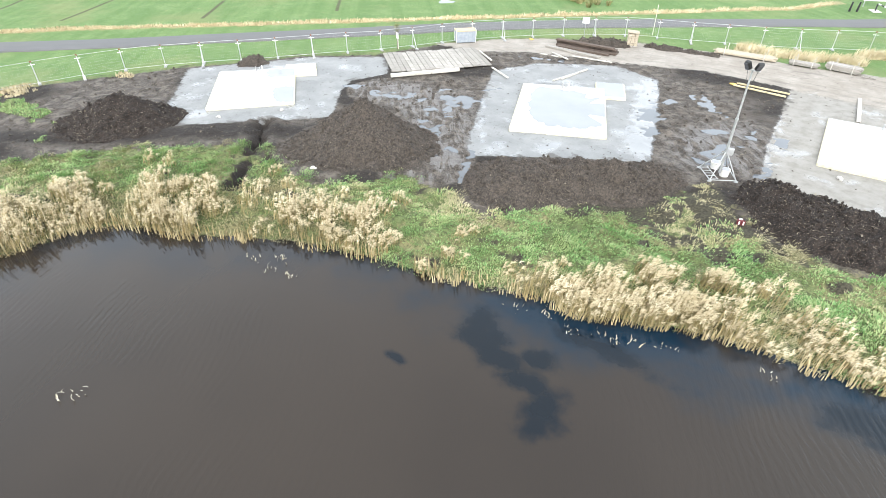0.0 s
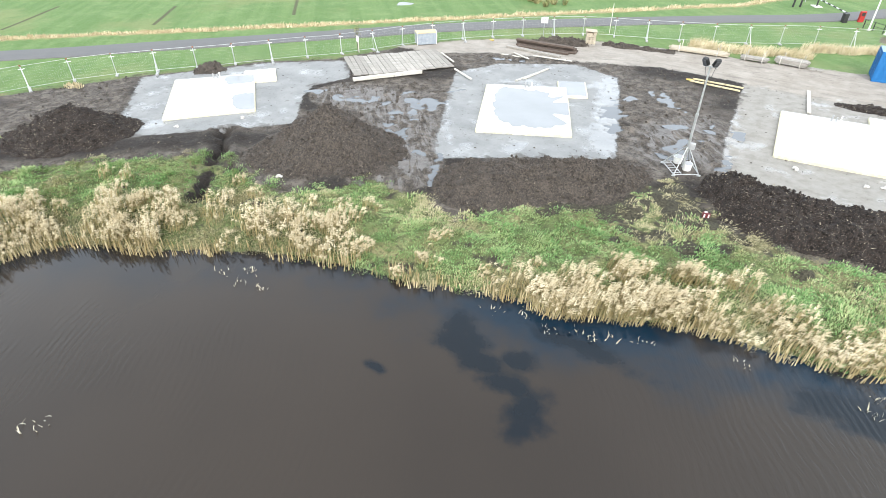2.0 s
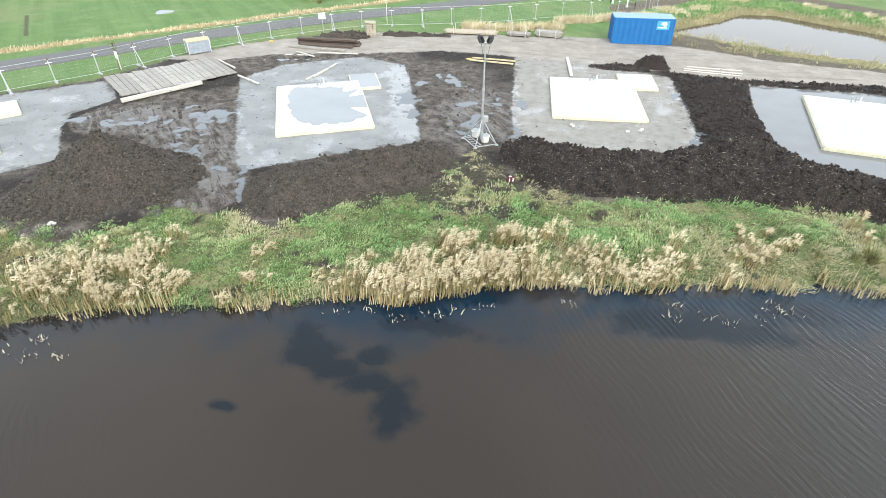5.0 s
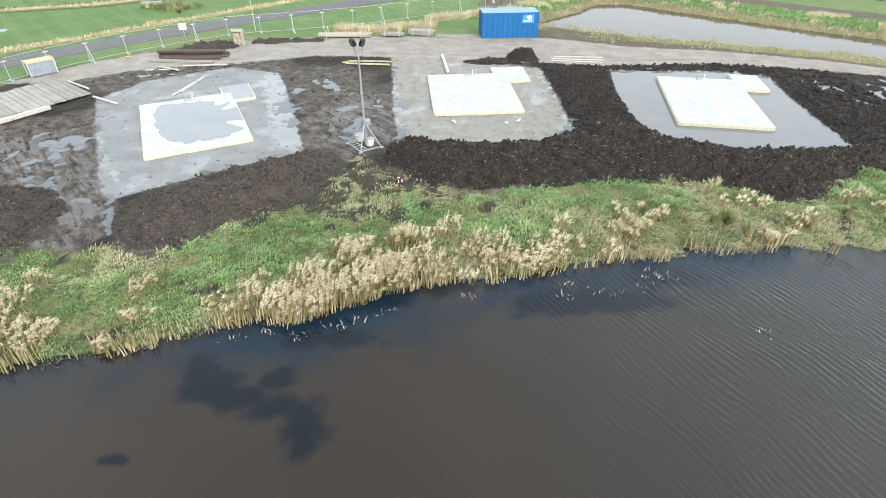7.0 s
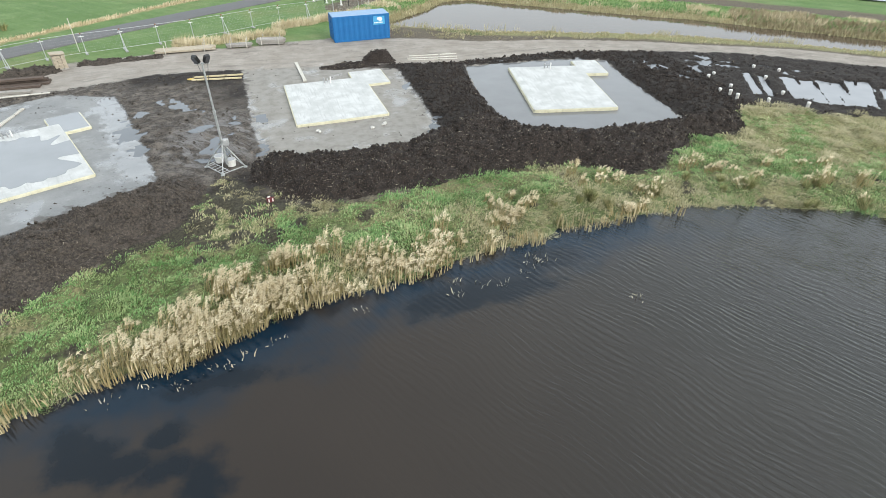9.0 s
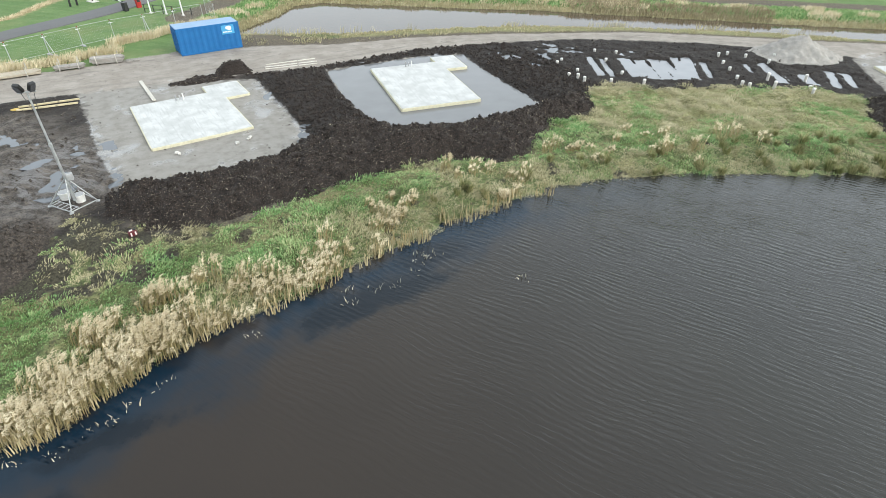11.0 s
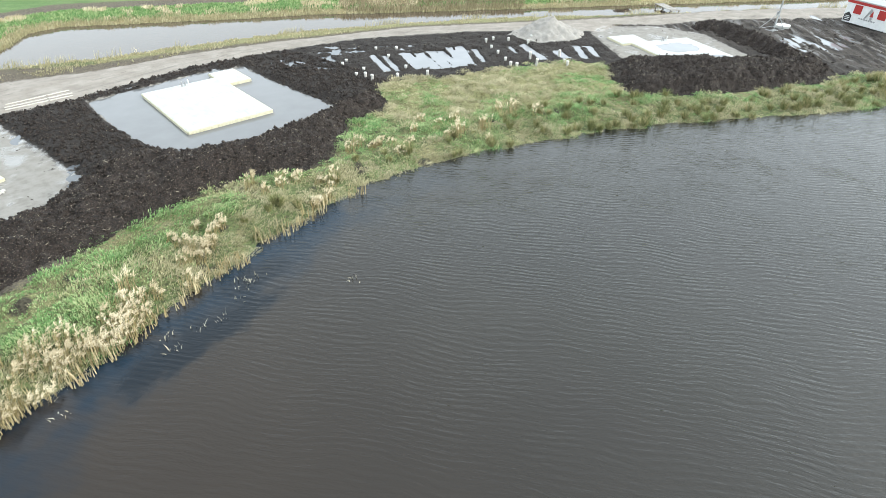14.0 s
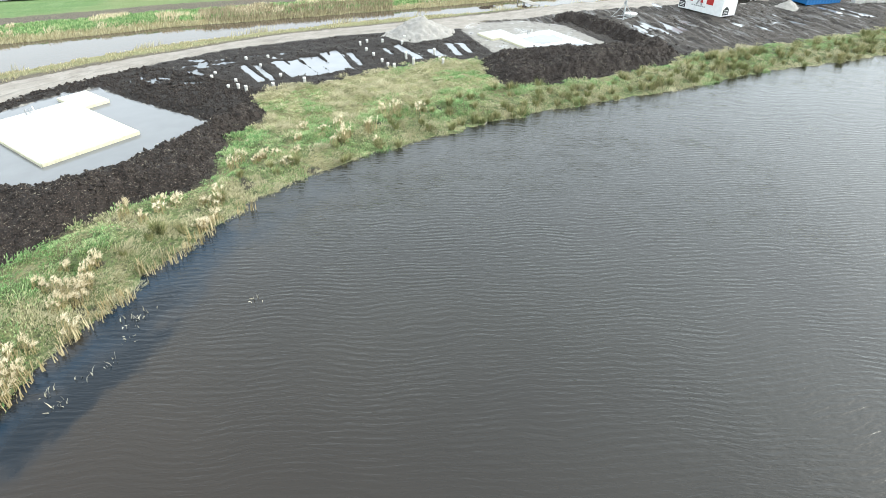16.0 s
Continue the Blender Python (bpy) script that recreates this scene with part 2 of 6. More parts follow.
WEEDS = [(-9.7, 14.9, 0.65, 0.85), (-9.0, 13.9, 1.05, 0.7), (-7.7, 13.4, 1.15, 0.55), (-6.2, 13.0, 1.15, 0.55), (-5.1, 12.2, 0.85, 0.95), (-4.9, 11.4, 0.55, 0.55), (-6.4, 14.4, 0.7, 0.5),
         (-11.1, 10.8, 0.45, 0.22), (-4.8, 16.5, 2.2, 0.5), (4.8, 18.9, 1.6, 0.9), (7.5, 19.2, 2.4, 0.9), (10.8, 20.9, 1.8, 0.7)]


def pond_material():
    s = Shader("pond_water")
    v = s.coords()
    broad = s.noise(0.07, 3, 0.5, v)
    col = s.mix(s.ramp(broad, 0.35, 0.7), (0.019, 0.0132, 0.009), (0.026, 0.0185, 0.0128))
    east = s.node("ShaderNodeSeparateXYZ")
    s.put(east.inputs[0], v)
    col = s.mix(s.ramp(east.outputs[0], -2.0, 24.0), col, s.mix(s.ramp(broad, 0.35, 0.7), (0.0135, 0.0122, 0.009), (0.019, 0.0175, 0.0132)))
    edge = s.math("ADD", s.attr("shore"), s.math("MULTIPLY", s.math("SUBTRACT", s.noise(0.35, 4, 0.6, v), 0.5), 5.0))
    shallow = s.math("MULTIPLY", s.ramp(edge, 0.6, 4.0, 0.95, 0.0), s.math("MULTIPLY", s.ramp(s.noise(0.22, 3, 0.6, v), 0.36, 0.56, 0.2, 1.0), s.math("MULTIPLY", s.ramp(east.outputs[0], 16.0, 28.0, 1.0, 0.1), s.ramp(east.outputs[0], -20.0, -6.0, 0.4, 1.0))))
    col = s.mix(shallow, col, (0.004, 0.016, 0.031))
    # beds of dark weed under the surface
    sx = s.node("ShaderNodeSeparateXYZ")
    s.put(sx.inputs[0], v)
    warp = s.math("MULTIPLY", s.math("SUBTRACT", s.noise(0.7, 6, 0.65, v), 0.5), 3.2)
    near = None
    for x, y, rx, ry in WEEDS:
        dx = s.math("DIVIDE", s.math("SUBTRACT", sx.outputs[0], x), rx)
        dy = s.math("DIVIDE", s.math("SUBTRACT", sx.outputs[1], y), ry)
        d = s.math("SQRT", s.math("ADD", s.math("MULTIPLY", dx, dx), s.math("MULTIPLY", dy, dy)))
        near = d if near is None else s.math("MINIMUM", near, d)
    weed = s.ramp(s.math("ADD", near, warp), 0.5, 1.6, 1.0, 0.0)
    col = s.mix(s.math("MULTIPLY", weed, 0.9), col, (0.002, 0.006, 0.011))
    # wind ripples with long crests; the western reach lies calmer
    gust = s.noise(0.09, 3, 0.6, v)
    calm = s.math("ADD", s.ramp(sx.outputs[0], -6.0, 12.0, 0.02, 0.75), s.ramp(gust, 0.45, 0.7, 0.0, 0.3))
    drift = s.math("MULTIPLY", s.noise(0.4, 4, 0.6, v), 9.0)
    across = s.math("ADD", s.math("MULTIPLY", sx.outputs[0], 0.87), s.math("MULTIPLY", sx.outputs[1], 0.5))
    sidewise = s.math("SUBTRACT", s.math("MULTIPLY", sx.outputs[1], 0.87), s.math("MULTIPLY", sx.outputs[0], 0.5))
    across = s.math("ADD", across, s.math("MULTIPLY", s.noise(0.16, 2, 0.5, v), 1.8))
    front = s.node("ShaderNodeCombineXYZ")
    s.put(front.inputs[0], s.math("MULTIPLY", sidewise, 1.1))
    s.put(front.inputs[1], s.math("MULTIPLY", across, 5.4))
    crest = s.noise(1.0, 2, 0.5, front.outputs[0], 0.35)
    small = s.noise(2.4, 2, 0.5, front.outputs[0], 0.4)
    train = s.math("SINE", s.math("ADD", s.math("MULTIPLY", across, 20.0), drift))
    lull = s.ramp(s.noise(0.6, 3, 0.6, v), 0.35, 0.65, 0.03, 0.17)
    swell = s.math("ADD", s.math("MULTIPLY", s.math("ADD", crest, s.math("MULTIPLY", small, 0.6)), 0.75), s.math("MULTIPLY", train, lull))
    s.bump(s.math("MULTIPLY", s.math("MULTIPLY", swell, calm), s.ramp(sx.outputs[0], 22.0, 60.0, 1.0, 0.5)), 0.6, 0.085)
    s.put(s.bsdf.inputs["IOR"], 1.38)
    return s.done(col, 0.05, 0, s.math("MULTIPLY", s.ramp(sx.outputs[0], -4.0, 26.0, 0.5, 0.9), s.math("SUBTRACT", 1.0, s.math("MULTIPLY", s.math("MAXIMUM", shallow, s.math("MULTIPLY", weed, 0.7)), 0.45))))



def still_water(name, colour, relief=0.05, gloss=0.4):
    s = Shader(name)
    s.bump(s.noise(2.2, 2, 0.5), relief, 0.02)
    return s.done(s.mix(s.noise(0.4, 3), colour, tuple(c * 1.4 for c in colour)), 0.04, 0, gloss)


def blade_material(name, a, b, c, rough=0.75):
    s = Shader(name)
    k, patch = s.island(), s.noise(0.6, 3, 0.6)
    col = s.mix(s.ramp(k, 0.0, 0.9), a, b)
    col = s.mix(s.ramp(s.math("ADD", s.math("MULTIPLY", k, 0.4), patch), 0.62, 0.85), col, c)
    s.put(s.bsdf.inputs["Subsurface Weight"], 0.0)
    return s.done(col, rough, 0, 0.25)


def concrete_material():
    s = Shader("slab_concrete")
    v = s.coords(local=True)
    mid, fine = s.noise(0.9, 5, 0.6, v), s.noise(30, 4, 0.6, v)
    sweep = s.noise(1.0, 3, 0.5, s.coords((8, 0.7, 1), 20, True))
    col = s.mix(s.ramp(mid, 0.35, 0.7), (0.42, 0.422, 0.412), (0.545, 0.548, 0.538))
    col = s.mix(s.ramp(sweep, 0.5, 0.72, 0, 0.6), col, (0.35, 0.352, 0.345))
    s.bump(s.math("ADD", fine, sweep), 0.15, 0.01)
    return s.done(col, 0.75, 0, 0.4)


def wood_material(name, a, b, along=(0.6, 14, 14)):
    s = Shader(name)
    grain = s.noise(1.0, 4, 0.65, s.coords(along, 0, True), 0.6)
    col = s.mix(s.ramp(grain, 0.3, 0.7), a, b)
    col = s.mix(s.math("MULTIPLY", s.each(), 0.45), col, tuple(c * 0.5 for c in a))
    col = s.mix(s.ramp(s.noise(2.5, 3, 0.6, s.coords(local=True)), 0.62, 0.75, 0, 0.7), col, (0.06, 0.05, 0.04))
    s.bump(grain, 0.4, 0.01)
    return s.done(col, 0.85, 0, 0.3)


MAT = dict(
    ground=ground_material(),
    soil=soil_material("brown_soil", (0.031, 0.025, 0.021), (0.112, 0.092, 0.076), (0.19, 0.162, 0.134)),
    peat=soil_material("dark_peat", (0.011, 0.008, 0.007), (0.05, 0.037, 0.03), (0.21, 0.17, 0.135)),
    sand=plain("pale_sand", (0.24, 0.222, 0.2), (0.36, 0.34, 0.31), 1.5, 0.9, bump=0.5, distance=0.04, fine=14),
    pond=pond_material(),
    ditch=still_water("ditch_water", (0.062, 0.046, 0.033), 0.3),
    puddle=still_water("puddle_water", (0.09, 0.096, 0.105)),
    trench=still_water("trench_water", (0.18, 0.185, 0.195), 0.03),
    flood=still_water("flood_water", (0.125, 0.125, 0.128), 0.05),
    film=still_water("rain_film", (0.2, 0.208, 0.217), 0.03, 0.3),
    asphalt=plain("asphalt", (0.085, 0.083, 0.085), (0.125, 0.122, 0.124), 0.6, 0.75, bump=0.3, fine=35, local=False),
    reed=blade_material("reed_straw", (0.29, 0.23, 0.11), (0.56, 0.465, 0.265), (0.27, 0.225, 0.1)),
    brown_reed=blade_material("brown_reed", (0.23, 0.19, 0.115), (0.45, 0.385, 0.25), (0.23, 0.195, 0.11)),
    root=blade_material("old_roots", (0.12, 0.1, 0.075), (0.4, 0.35, 0.27), (0.2, 0.17, 0.13)),
    plume=blade_material("reed_plume", (0.56, 0.48, 0.32), (0.85, 0.755, 0.555), (0.5, 0.415, 0.26)),
    stalk=blade_material("dead_stalk", (0.38, 0.31, 0.175), (0.66, 0.57, 0.37), (0.32, 0.25, 0.12)),
    bleached=blade_material("bleached_stalk", (0.5, 0.46, 0.36), (0.74, 0.7, 0.58), (0.44, 0.39, 0.28)),
    grass=blade_material("fresh_grass", (0.18, 0.23, 0.09), (0.32, 0.375, 0.17), (0.45, 0.42, 0.24)),
    dry=blade_material("flattened_straw", (0.29, 0.265, 0.15), (0.58, 0.525, 0.35), (0.36, 0.33, 0.19)),
    herb=blade_material("herb_leaves", (0.12, 0.225, 0.072), (0.22, 0.37, 0.145), (0.33, 0.41, 0.19)),
    rush=blade_material("rush_leaves", (0.13, 0.155, 0.055), (0.28, 0.285, 0.125), (0.41, 0.365, 0.195)),
    concrete=concrete_material(),
    insulation=plain("yellow_insulation", (0.52, 0.48, 0.33), (0.68, 0.65, 0.5), 4, 0.85, bump=0.3),
    white=plain("white_paint", (0.68, 0.68, 0.67), (0.8, 0.8, 0.79), 2, 0.5, bump=0.05),
    plastic=plain("white_plastic", (0.62, 0.61, 0.58), (0.76, 0.75, 0.72), 3, 0.45, bump=0.05),
    grey_pvc=plain("grey_plastic", (0.28, 0.28, 0.28), (0.38, 0.38, 0.38), 3, 0.5, bump=0.05),
    galvanised=plain("galvanised_steel", (0.34, 0.35, 0.35), (0.5, 0.51, 0.51), 6, 0.5, 0.5, bump=0.1),
    zinc=plain("bright_zinc", (0.4, 0.41, 0.41), (0.54, 0.55, 0.55), 6, 0.5, 0.4, bump=0.1),
    rusty=plain("rusty_steel", (0.12, 0.045, 0.02), (0.25, 0.1, 0.045), 9, 0.85, bump=0.3),
    black=plain("black_plastic", (0.015, 0.015, 0.016), (0.03, 0.03, 0.03), 4, 0.5, bump=0.1),
    blue=plain("blue_container_paint", (0.006, 0.105, 0.3), (0.01, 0.135, 0.36), 1.4, 0.5, bump=0.08),
    roof_blue=plain("pale_blue_roof", (0.16, 0.27, 0.42), (0.26, 0.37, 0.52), 1.5, 0.5, bump=0.1),
    sky_blue=plain("light_blue_panel", (0.06, 0.3, 0.55), (0.08, 0.36, 0.62), 2, 0.5, bump=0.05),
    red=plain("red_paint", (0.32, 0.016, 0.014), (0.42, 0.026, 0.022), 3, 0.5, bump=0.05),
    yellow=plain("yellow_plastic", (0.45, 0.3, 0.05), (0.6, 0.42, 0.1), 6, 0.5, bump=0.4),
    dark_red=plain("dull_red_plastic", (0.09, 0.01, 0.014), (0.15, 0.02, 0.025), 3, 0.5, bump=0.05),
    timber=wood_material("weathered_timber", (0.25, 0.232, 0.208), (0.43, 0.402, 0.37)),
    fresh_wood=wood_material("pale_timber", (0.5, 0.47, 0.41), (0.68, 0.65, 0.59)),
    brown_wood=wood_material("dark_brown_timber", (0.075, 0.056, 0.046), (0.15, 0.115, 0.095)),
    yellow_wood=wood_material("yellow_timber", (0.5, 0.42, 0.24), (0.64, 0.56, 0.38)),
    tarp=plain("grey_tarpaulin", (0.2, 0.23, 0.27), (0.33, 0.36, 0.4), 3, 0.5, bump=0.6, distance=0.05, fine=8),
    orange=plain("orange_boards", (0.52, 0.38, 0.21), (0.64, 0.5, 0.3), 3, 0.7, bump=0.1),
    card=plain("tan_boards", (0.31, 0.265, 0.2), (0.44, 0.385, 0.3), 5, 0.8, bump=0.3),
    glass_lamp=plain("lamp_glass", (0.05, 0.05, 0.055), (0.09, 0.09, 0.1), 4, 0.15, bump=0.02),
    stone=plain("pale_rubble", (0.42, 0.4, 0.37), (0.62, 0.6, 0.56), 6, 0.9, bump=0.6, distance=0.03, fine=18),
)


# ---- shapes in plan ----
POND = [(-29, -12), (-31, -4), (-31.5, 3), (-31.4, 6), (-30.4, 7.9), (-27.4, 9.4), (-23.8, 11.4), (-21.1, 13.2), (-18.9, 14.5), (-16.2, 15.2),
        (-13.5, 15.8), (-11.2, 16.7), (-8.9, 17.4), (-6.7, 17.5), (-4.5, 18.6), (-2.4, 19.7), (0.1, 20.2), (2.9, 20.8), (5.9, 21.4), (9.1, 22.1),
        (12.5, 22.8), (16.1, 23.3), (20, 23.3), (23.3, 22.8), (26.1, 21.7), (29.8, 20.3), (34.4, 17.8), (38, 15.7), (41.8, 13), (48.1, 7.7),
        (53, 3.7), (58.8, -0.6), (64.8, -5.3), (70, -10.4), (92, -28), (84, -75), (0, -90), (-45, -60)]
DITCH_FAR = [(10.8, 71.2), (13.2, 73.8), (16.8, 76.8), (20.6, 81.6), (24.5, 82), (32.3, 76), (40.5, 69.6), (48, 64.2), (56.7, 56.2), (65.2, 48.4), (73.4, 40.8), (81.8, 33.4), (90, 25.8),
             (104, 13), (130, -10)]
DITCH_NEAR = [(124, -15), (96, 12), (84.6, 23), (78.5, 27.8), (73.3, 32.3), (68.4, 37.2), (60.6, 44.4), (51.8, 50.8), (42.6, 56.4), (35.5, 59.6), (29, 62), (21, 64.2), (16.9, 66.4), (11.4, 69)]
# the land beyond the middle of the ditch
BEYOND = [(4, 77.5), (11.3, 70.2), (18, 71), (25, 72), (35, 66.5), (46, 60.5), (55, 53.5), (65, 44.5), (76, 34.5), (86, 26), (98, 14.5), (128, -12.5), (900, -700), (900, 900), (-20, 900)]
DITCH = DITCH_FAR + DITCH_NEAR
MUD_FRONT = [(-62, -4), (-46, 3), (-42, 6.8), (-40.5, 9.6), (-38.8, 12.5), (-35, 15.8), (-31.8, 18.8), (-27.2, 17.8), (-24, 17.8), (-22, 19.6), (-20.6, 22),
             (-16.6, 21.8), (-13.8, 21), (-12, 23.8), (-10.2, 26.1), (-7.8, 27.3), (-6.2, 31), (-4.9, 32.3), (-3, 29.8), (-1, 28.4), (1.5, 27.6), (4.8, 28.2),
             (8, 29), (12.5, 29), (16.5, 28.6), (18.9, 26.8), (20.6, 26.6), (23.3, 28.6), (26.5, 30.5), (30.1, 30.6), (32.3, 34.3), (34, 35.4), (38, 32.4)]
MUD_EAST = [(45.5, 28.7), (50.1, 25.9), (51.8, 22.6), (47.9, 20.3), (45.1, 16.9), (48.1, 12.8), (53.6, 9), (58.3, 5.7), (62.4, 4.1), (73.2, -5.2), (85.5, -15.3),
            (110, -38), (128, -24), (100, 2)]
MUD_BACK = [(88, 10), (75, 24), (64, 30), (58, 36), (53, 41.5), (43, 49), (34, 52), (24, 54), (14, 54), (6, 55), (-6, 56), (-14, 57), (-22, 60.5), (-26.5, 58),
            (-30, 55.6), (-34.5, 51), (-37.5, 47), (-39, 43.5), (-40.5, 39.5), (-42, 38.5), (-46, 34.5), (-49, 29.5), (-52, 24.5), (-55, 18.5), (-57.5, 12.5), (-62, 4)]
MUD = MUD_FRONT + MUD_EAST + MUD_BACK
PADS = [
    [(-51.2, 25.4), (-40.2, 16.3), (-31.4, 25.7), (-35, 29.8), (-36.5, 32.5), (-35.4, 36), (-39, 40), (-41, 38.5), (-45, 35)],
    [(-28.3, 42.8), (-24.5, 35.5), (-20.3, 27.9), (-19.0, 26.9), (-14.6, 30.2), (-9.5, 33.4), (-10.5, 36.5), (-13.9, 46.5), (-15.3, 49.8),
     (-20, 51.5), (-26.3, 47.5)],
    [(-5.5, 55), (-4.1, 40.2), (-3.2, 35.2), (1.5, 34.3), (6.7, 35.0), (9.1, 37.2), (9.0, 41.5), (8.9, 46.4), (8.6, 51.4), (5.6, 52.6), (3, 55)],
    [(65, 30), (61.5, 29.5), (54.2, 22), (57, 15), (61.6, 10.5), (69.4, 19.2), (69.5, 25)],
]
FLOODED = [(15, 50.7), (14.2, 46.1), (14.2, 42.9), (14.0, 40.2), (14.4, 37.4), (16.0, 34.9), (19.7, 34.2), (24, 34.0), (27.4, 34.4), (27.6, 38.7), (28.0, 44.0), (28.7, 49.2), (24.8, 50.6), (20, 50.7)]
TRACK = [(-38.5, 46.5), (-33.8, 52.6), (-30, 56), (-26.5, 56.5), (-22, 60.5), (-12, 62.4), (-5.7, 62.3), (3.6, 63.5), (12.7, 61.3), (18.1, 58.7), (26.2, 57.3), (36.5, 53.7),
         (49.8, 47.2), (59.3, 39.6), (64.3, 35.2), (71.3, 29.5), (82, 22.5), (100, 6), (128, -18), (118, -20), (96, -1), (88.4, 8.8), (76.4, 21.3), (70, 25),
         (67, 29), (63, 28.5), (58.4, 34.3), (52.5, 40.8), (42.5, 48), (34.6, 50.7), (25, 52.7), (14, 52), (6, 53.3), (-5.3, 54.5), (-12.8, 54.8), (-20, 52.5), (-29.2, 50), (-33, 47)]
ROAD = [(-115, -24), (-95, -5.5), (-73, 16.9), (-65.3, 25), (-57.8, 33.8), (-49.7, 43.1), (-42, 52.3), (-33.2, 61.3), (-22.2, 71.1), (-11.2, 80), (-3, 86.3), (4, 94), (12, 106), (24, 128), (60, 180)]
FENCE = [(-58.6, 4.5), (-57.9, 10.4), (-56.9, 14.8), (-55.8, 19.2), (-54.4, 22.9), (-52.5, 25.6), (-50.6, 28.3), (-48.4, 31.2), (-46.4, 33.9), (-44.4, 36.7), (-42.4, 39.5), (-40.2, 42), (-38.6, 46), (-35.7, 50.8), (-32.7, 54.3),
         (-30.2, 57), (-27.4, 59.4), (-24.8, 61.6), (-21.8, 63.2), (-18.5, 64), (-15.4, 65.4), (-12, 66.4), (-8.8, 68), (-5.8, 69.6), (-3.1, 71.4), (0.6, 72.6), (4.6, 74), (9.3, 75.7)]
VERGE = [(-100, -2), (-80.5, 19.2), (-72.3, 28.2), (-63.3, 37.4), (-53.9, 46.9), (-44.2, 56.9), (-34, 67.2), (-23.6, 78.2), (-12.5, 89.1), (-8, 98)]
GULLY = [(-34.4, 21.6), (-32, 19.3), (-30, 17.1), (-27.8, 14.6)]
POND_LEVEL, DITCH_LEVEL, PUDDLE_LEVEL = -0.6, -0.7, -0.05
# puddles: x, y, half length, half width, turn
PUDDLES = [(-35.3, 32, 1.0, 0.7, 20), (-25.7, 35.5, 1.4, 0.9, 50), (-25.1, 28.7, 1.0, 0.7, 40),
           (-10, 47, 1.5, 0.7, -30), (-8.7, 45.3, 1.4, 0.5, -30), (-6.2, 38.9, 1.0, 0.5, 60), (-6.6, 36.6, 1.0, 0.7, 40),
           (31.9, 45.4, 1.0, 2.2, 10), (37.9, 46.7, 0.8, 1.7, -25), (9.6, 38.6, 0.5, 1.5, 10), (8.8, 47, 0.5, 1.6, -10), (12.4, 51.5, 1.8, 0.5, 8)]
PUDDLES += [(-18.5, 25.5, 2.3, 0.32, -62), (-23.6, 27.2, 0.8, 0.5, 20), (-7.6, 41.2, 0.8, 0.4, 30), (-5.3, 42.5, 0.5, 1.0, 10), (-7.4, 47.5, 1.0, 0.3, -20),
            (35.8, 44.6, 0.6, 1.2, -20), (39.4, 44.6, 1.0, 0.6, -30), (30.2, 43.6, 0.6, 1.0, 0)]
PUDDLES += [(-12.4, 41.2, 0.8, 2.4, 20), (-11.4, 38.4, 0.5, 1.6, 25), (-3.3, 37.6, 0.5, 2.0, -5), (8.7, 37.0, 0.45, 1.5, -35), (-3.6, 42, 0.4, 1.6, 0), (-26, 38, 1.4, 0.3, 60)]
PUDDLES += [(33.2, 42.9, 1.6, 0.35, -40), (34.4, 44.2, 0.9, 0.3, -60), (36.6, 46.9, 0.7, 0.35, -50), (40.2, 45.3, 0.9, 0.25, -40), (42.4, 43.6, 0.8, 0.22, -40), (44, 42, 0.7, 0.22, -40), (38.8, 44.9, 0.6, 0.25, -30), (35.6, 42.2, 0.8, 0.3, -50)]
PUDDLES += [(-26.5, 49.2, 2.6, 0.4, 12), (-23.5, 50.6, 1.6, 0.3, 15), (-12.4, 44.6, 0.6, 1.0, 10)]
# water standing in the strip trenches: far end, near end, half width
TRENCHES = [(39.3, 42.5, 36.6, 37.4, 0.4), (40.1, 41.6, 37.2, 36.6, 0.3), (42.1, 40.6, 39.1, 35.2, 0.68), (43.1, 39.5, 40.1, 34.4, 0.6), (44.3, 38.9, 41.1, 33.7, 0.6), (45.0, 38.2, 42.1, 33.3, 0.42), (46.7, 38.4, 42.6, 33.1, 0.42),
            (47.6, 37.8, 43.3, 32.8, 0.52), (47.8, 35.8, 44.7, 32.1, 0.3), (52.7, 33.1, 49.4, 28.3, 0.45), (52.9, 28.9, 51.1, 26.7, 0.5), (55.9, 28.4, 52.5, 25.3, 0.4), (56.8, 27.4, 53.7, 24.5, 0.3), (51.0, 33.6, 49.3, 31.4, 0.22)]
# mud kept wet by the water that runs between the first two beds
SODDEN = [(-32.5, 32.5), (-27, 33.2), (-24.6, 29.6), (-22.4, 26.6), (-20.6, 24.0)]
# wheel ruts far along the mud: x, y, half length, half width
FAR_RUTS = [(72, 10.6, 3.0, 0.34), (73.1, 9.2, 3.4, 0.3), (75.7, 8.6, 2.1, 0.3), (76.5, 7, 2.2, 0.22), (71.2, 7.6, 2.2, 0.2), (80, 1, 1.2, 0.3), (83.8, -0.7, 1.6, 0.3), (85.4, -1.4, 3.8, 0.28), (82, -3.3, 1.4, 0.5),
            (83.8, -6.4, 1.2, 0.35), (87.3, -5.4, 3.2, 0.25), (90.3, -9.8, 2.8, 0.3), (93.5, -13.3, 3.2, 0.25), (86, -8.6, 1.8, 0.2), (88.6, -2.2, 2.4, 0.25), (79, -2.6, 1.8, 0.18), (77.5, 4.5, 2.4, 0.15), (95, -9.5, 2.4, 0.3),
            (86.6, 11.2, 2.2, 0.5)]
rut = random.Random(19)
FAR_RUTS += [(70.6 + k * 0.95 + rut.uniform(-0.4, 0.4), 11.4 - k * 0.72 + rut.uniform(-0.6, 0.6), rut.uniform(1.4, 3.0), rut.uniform(0.16, 0.3)) for k in range(9)]
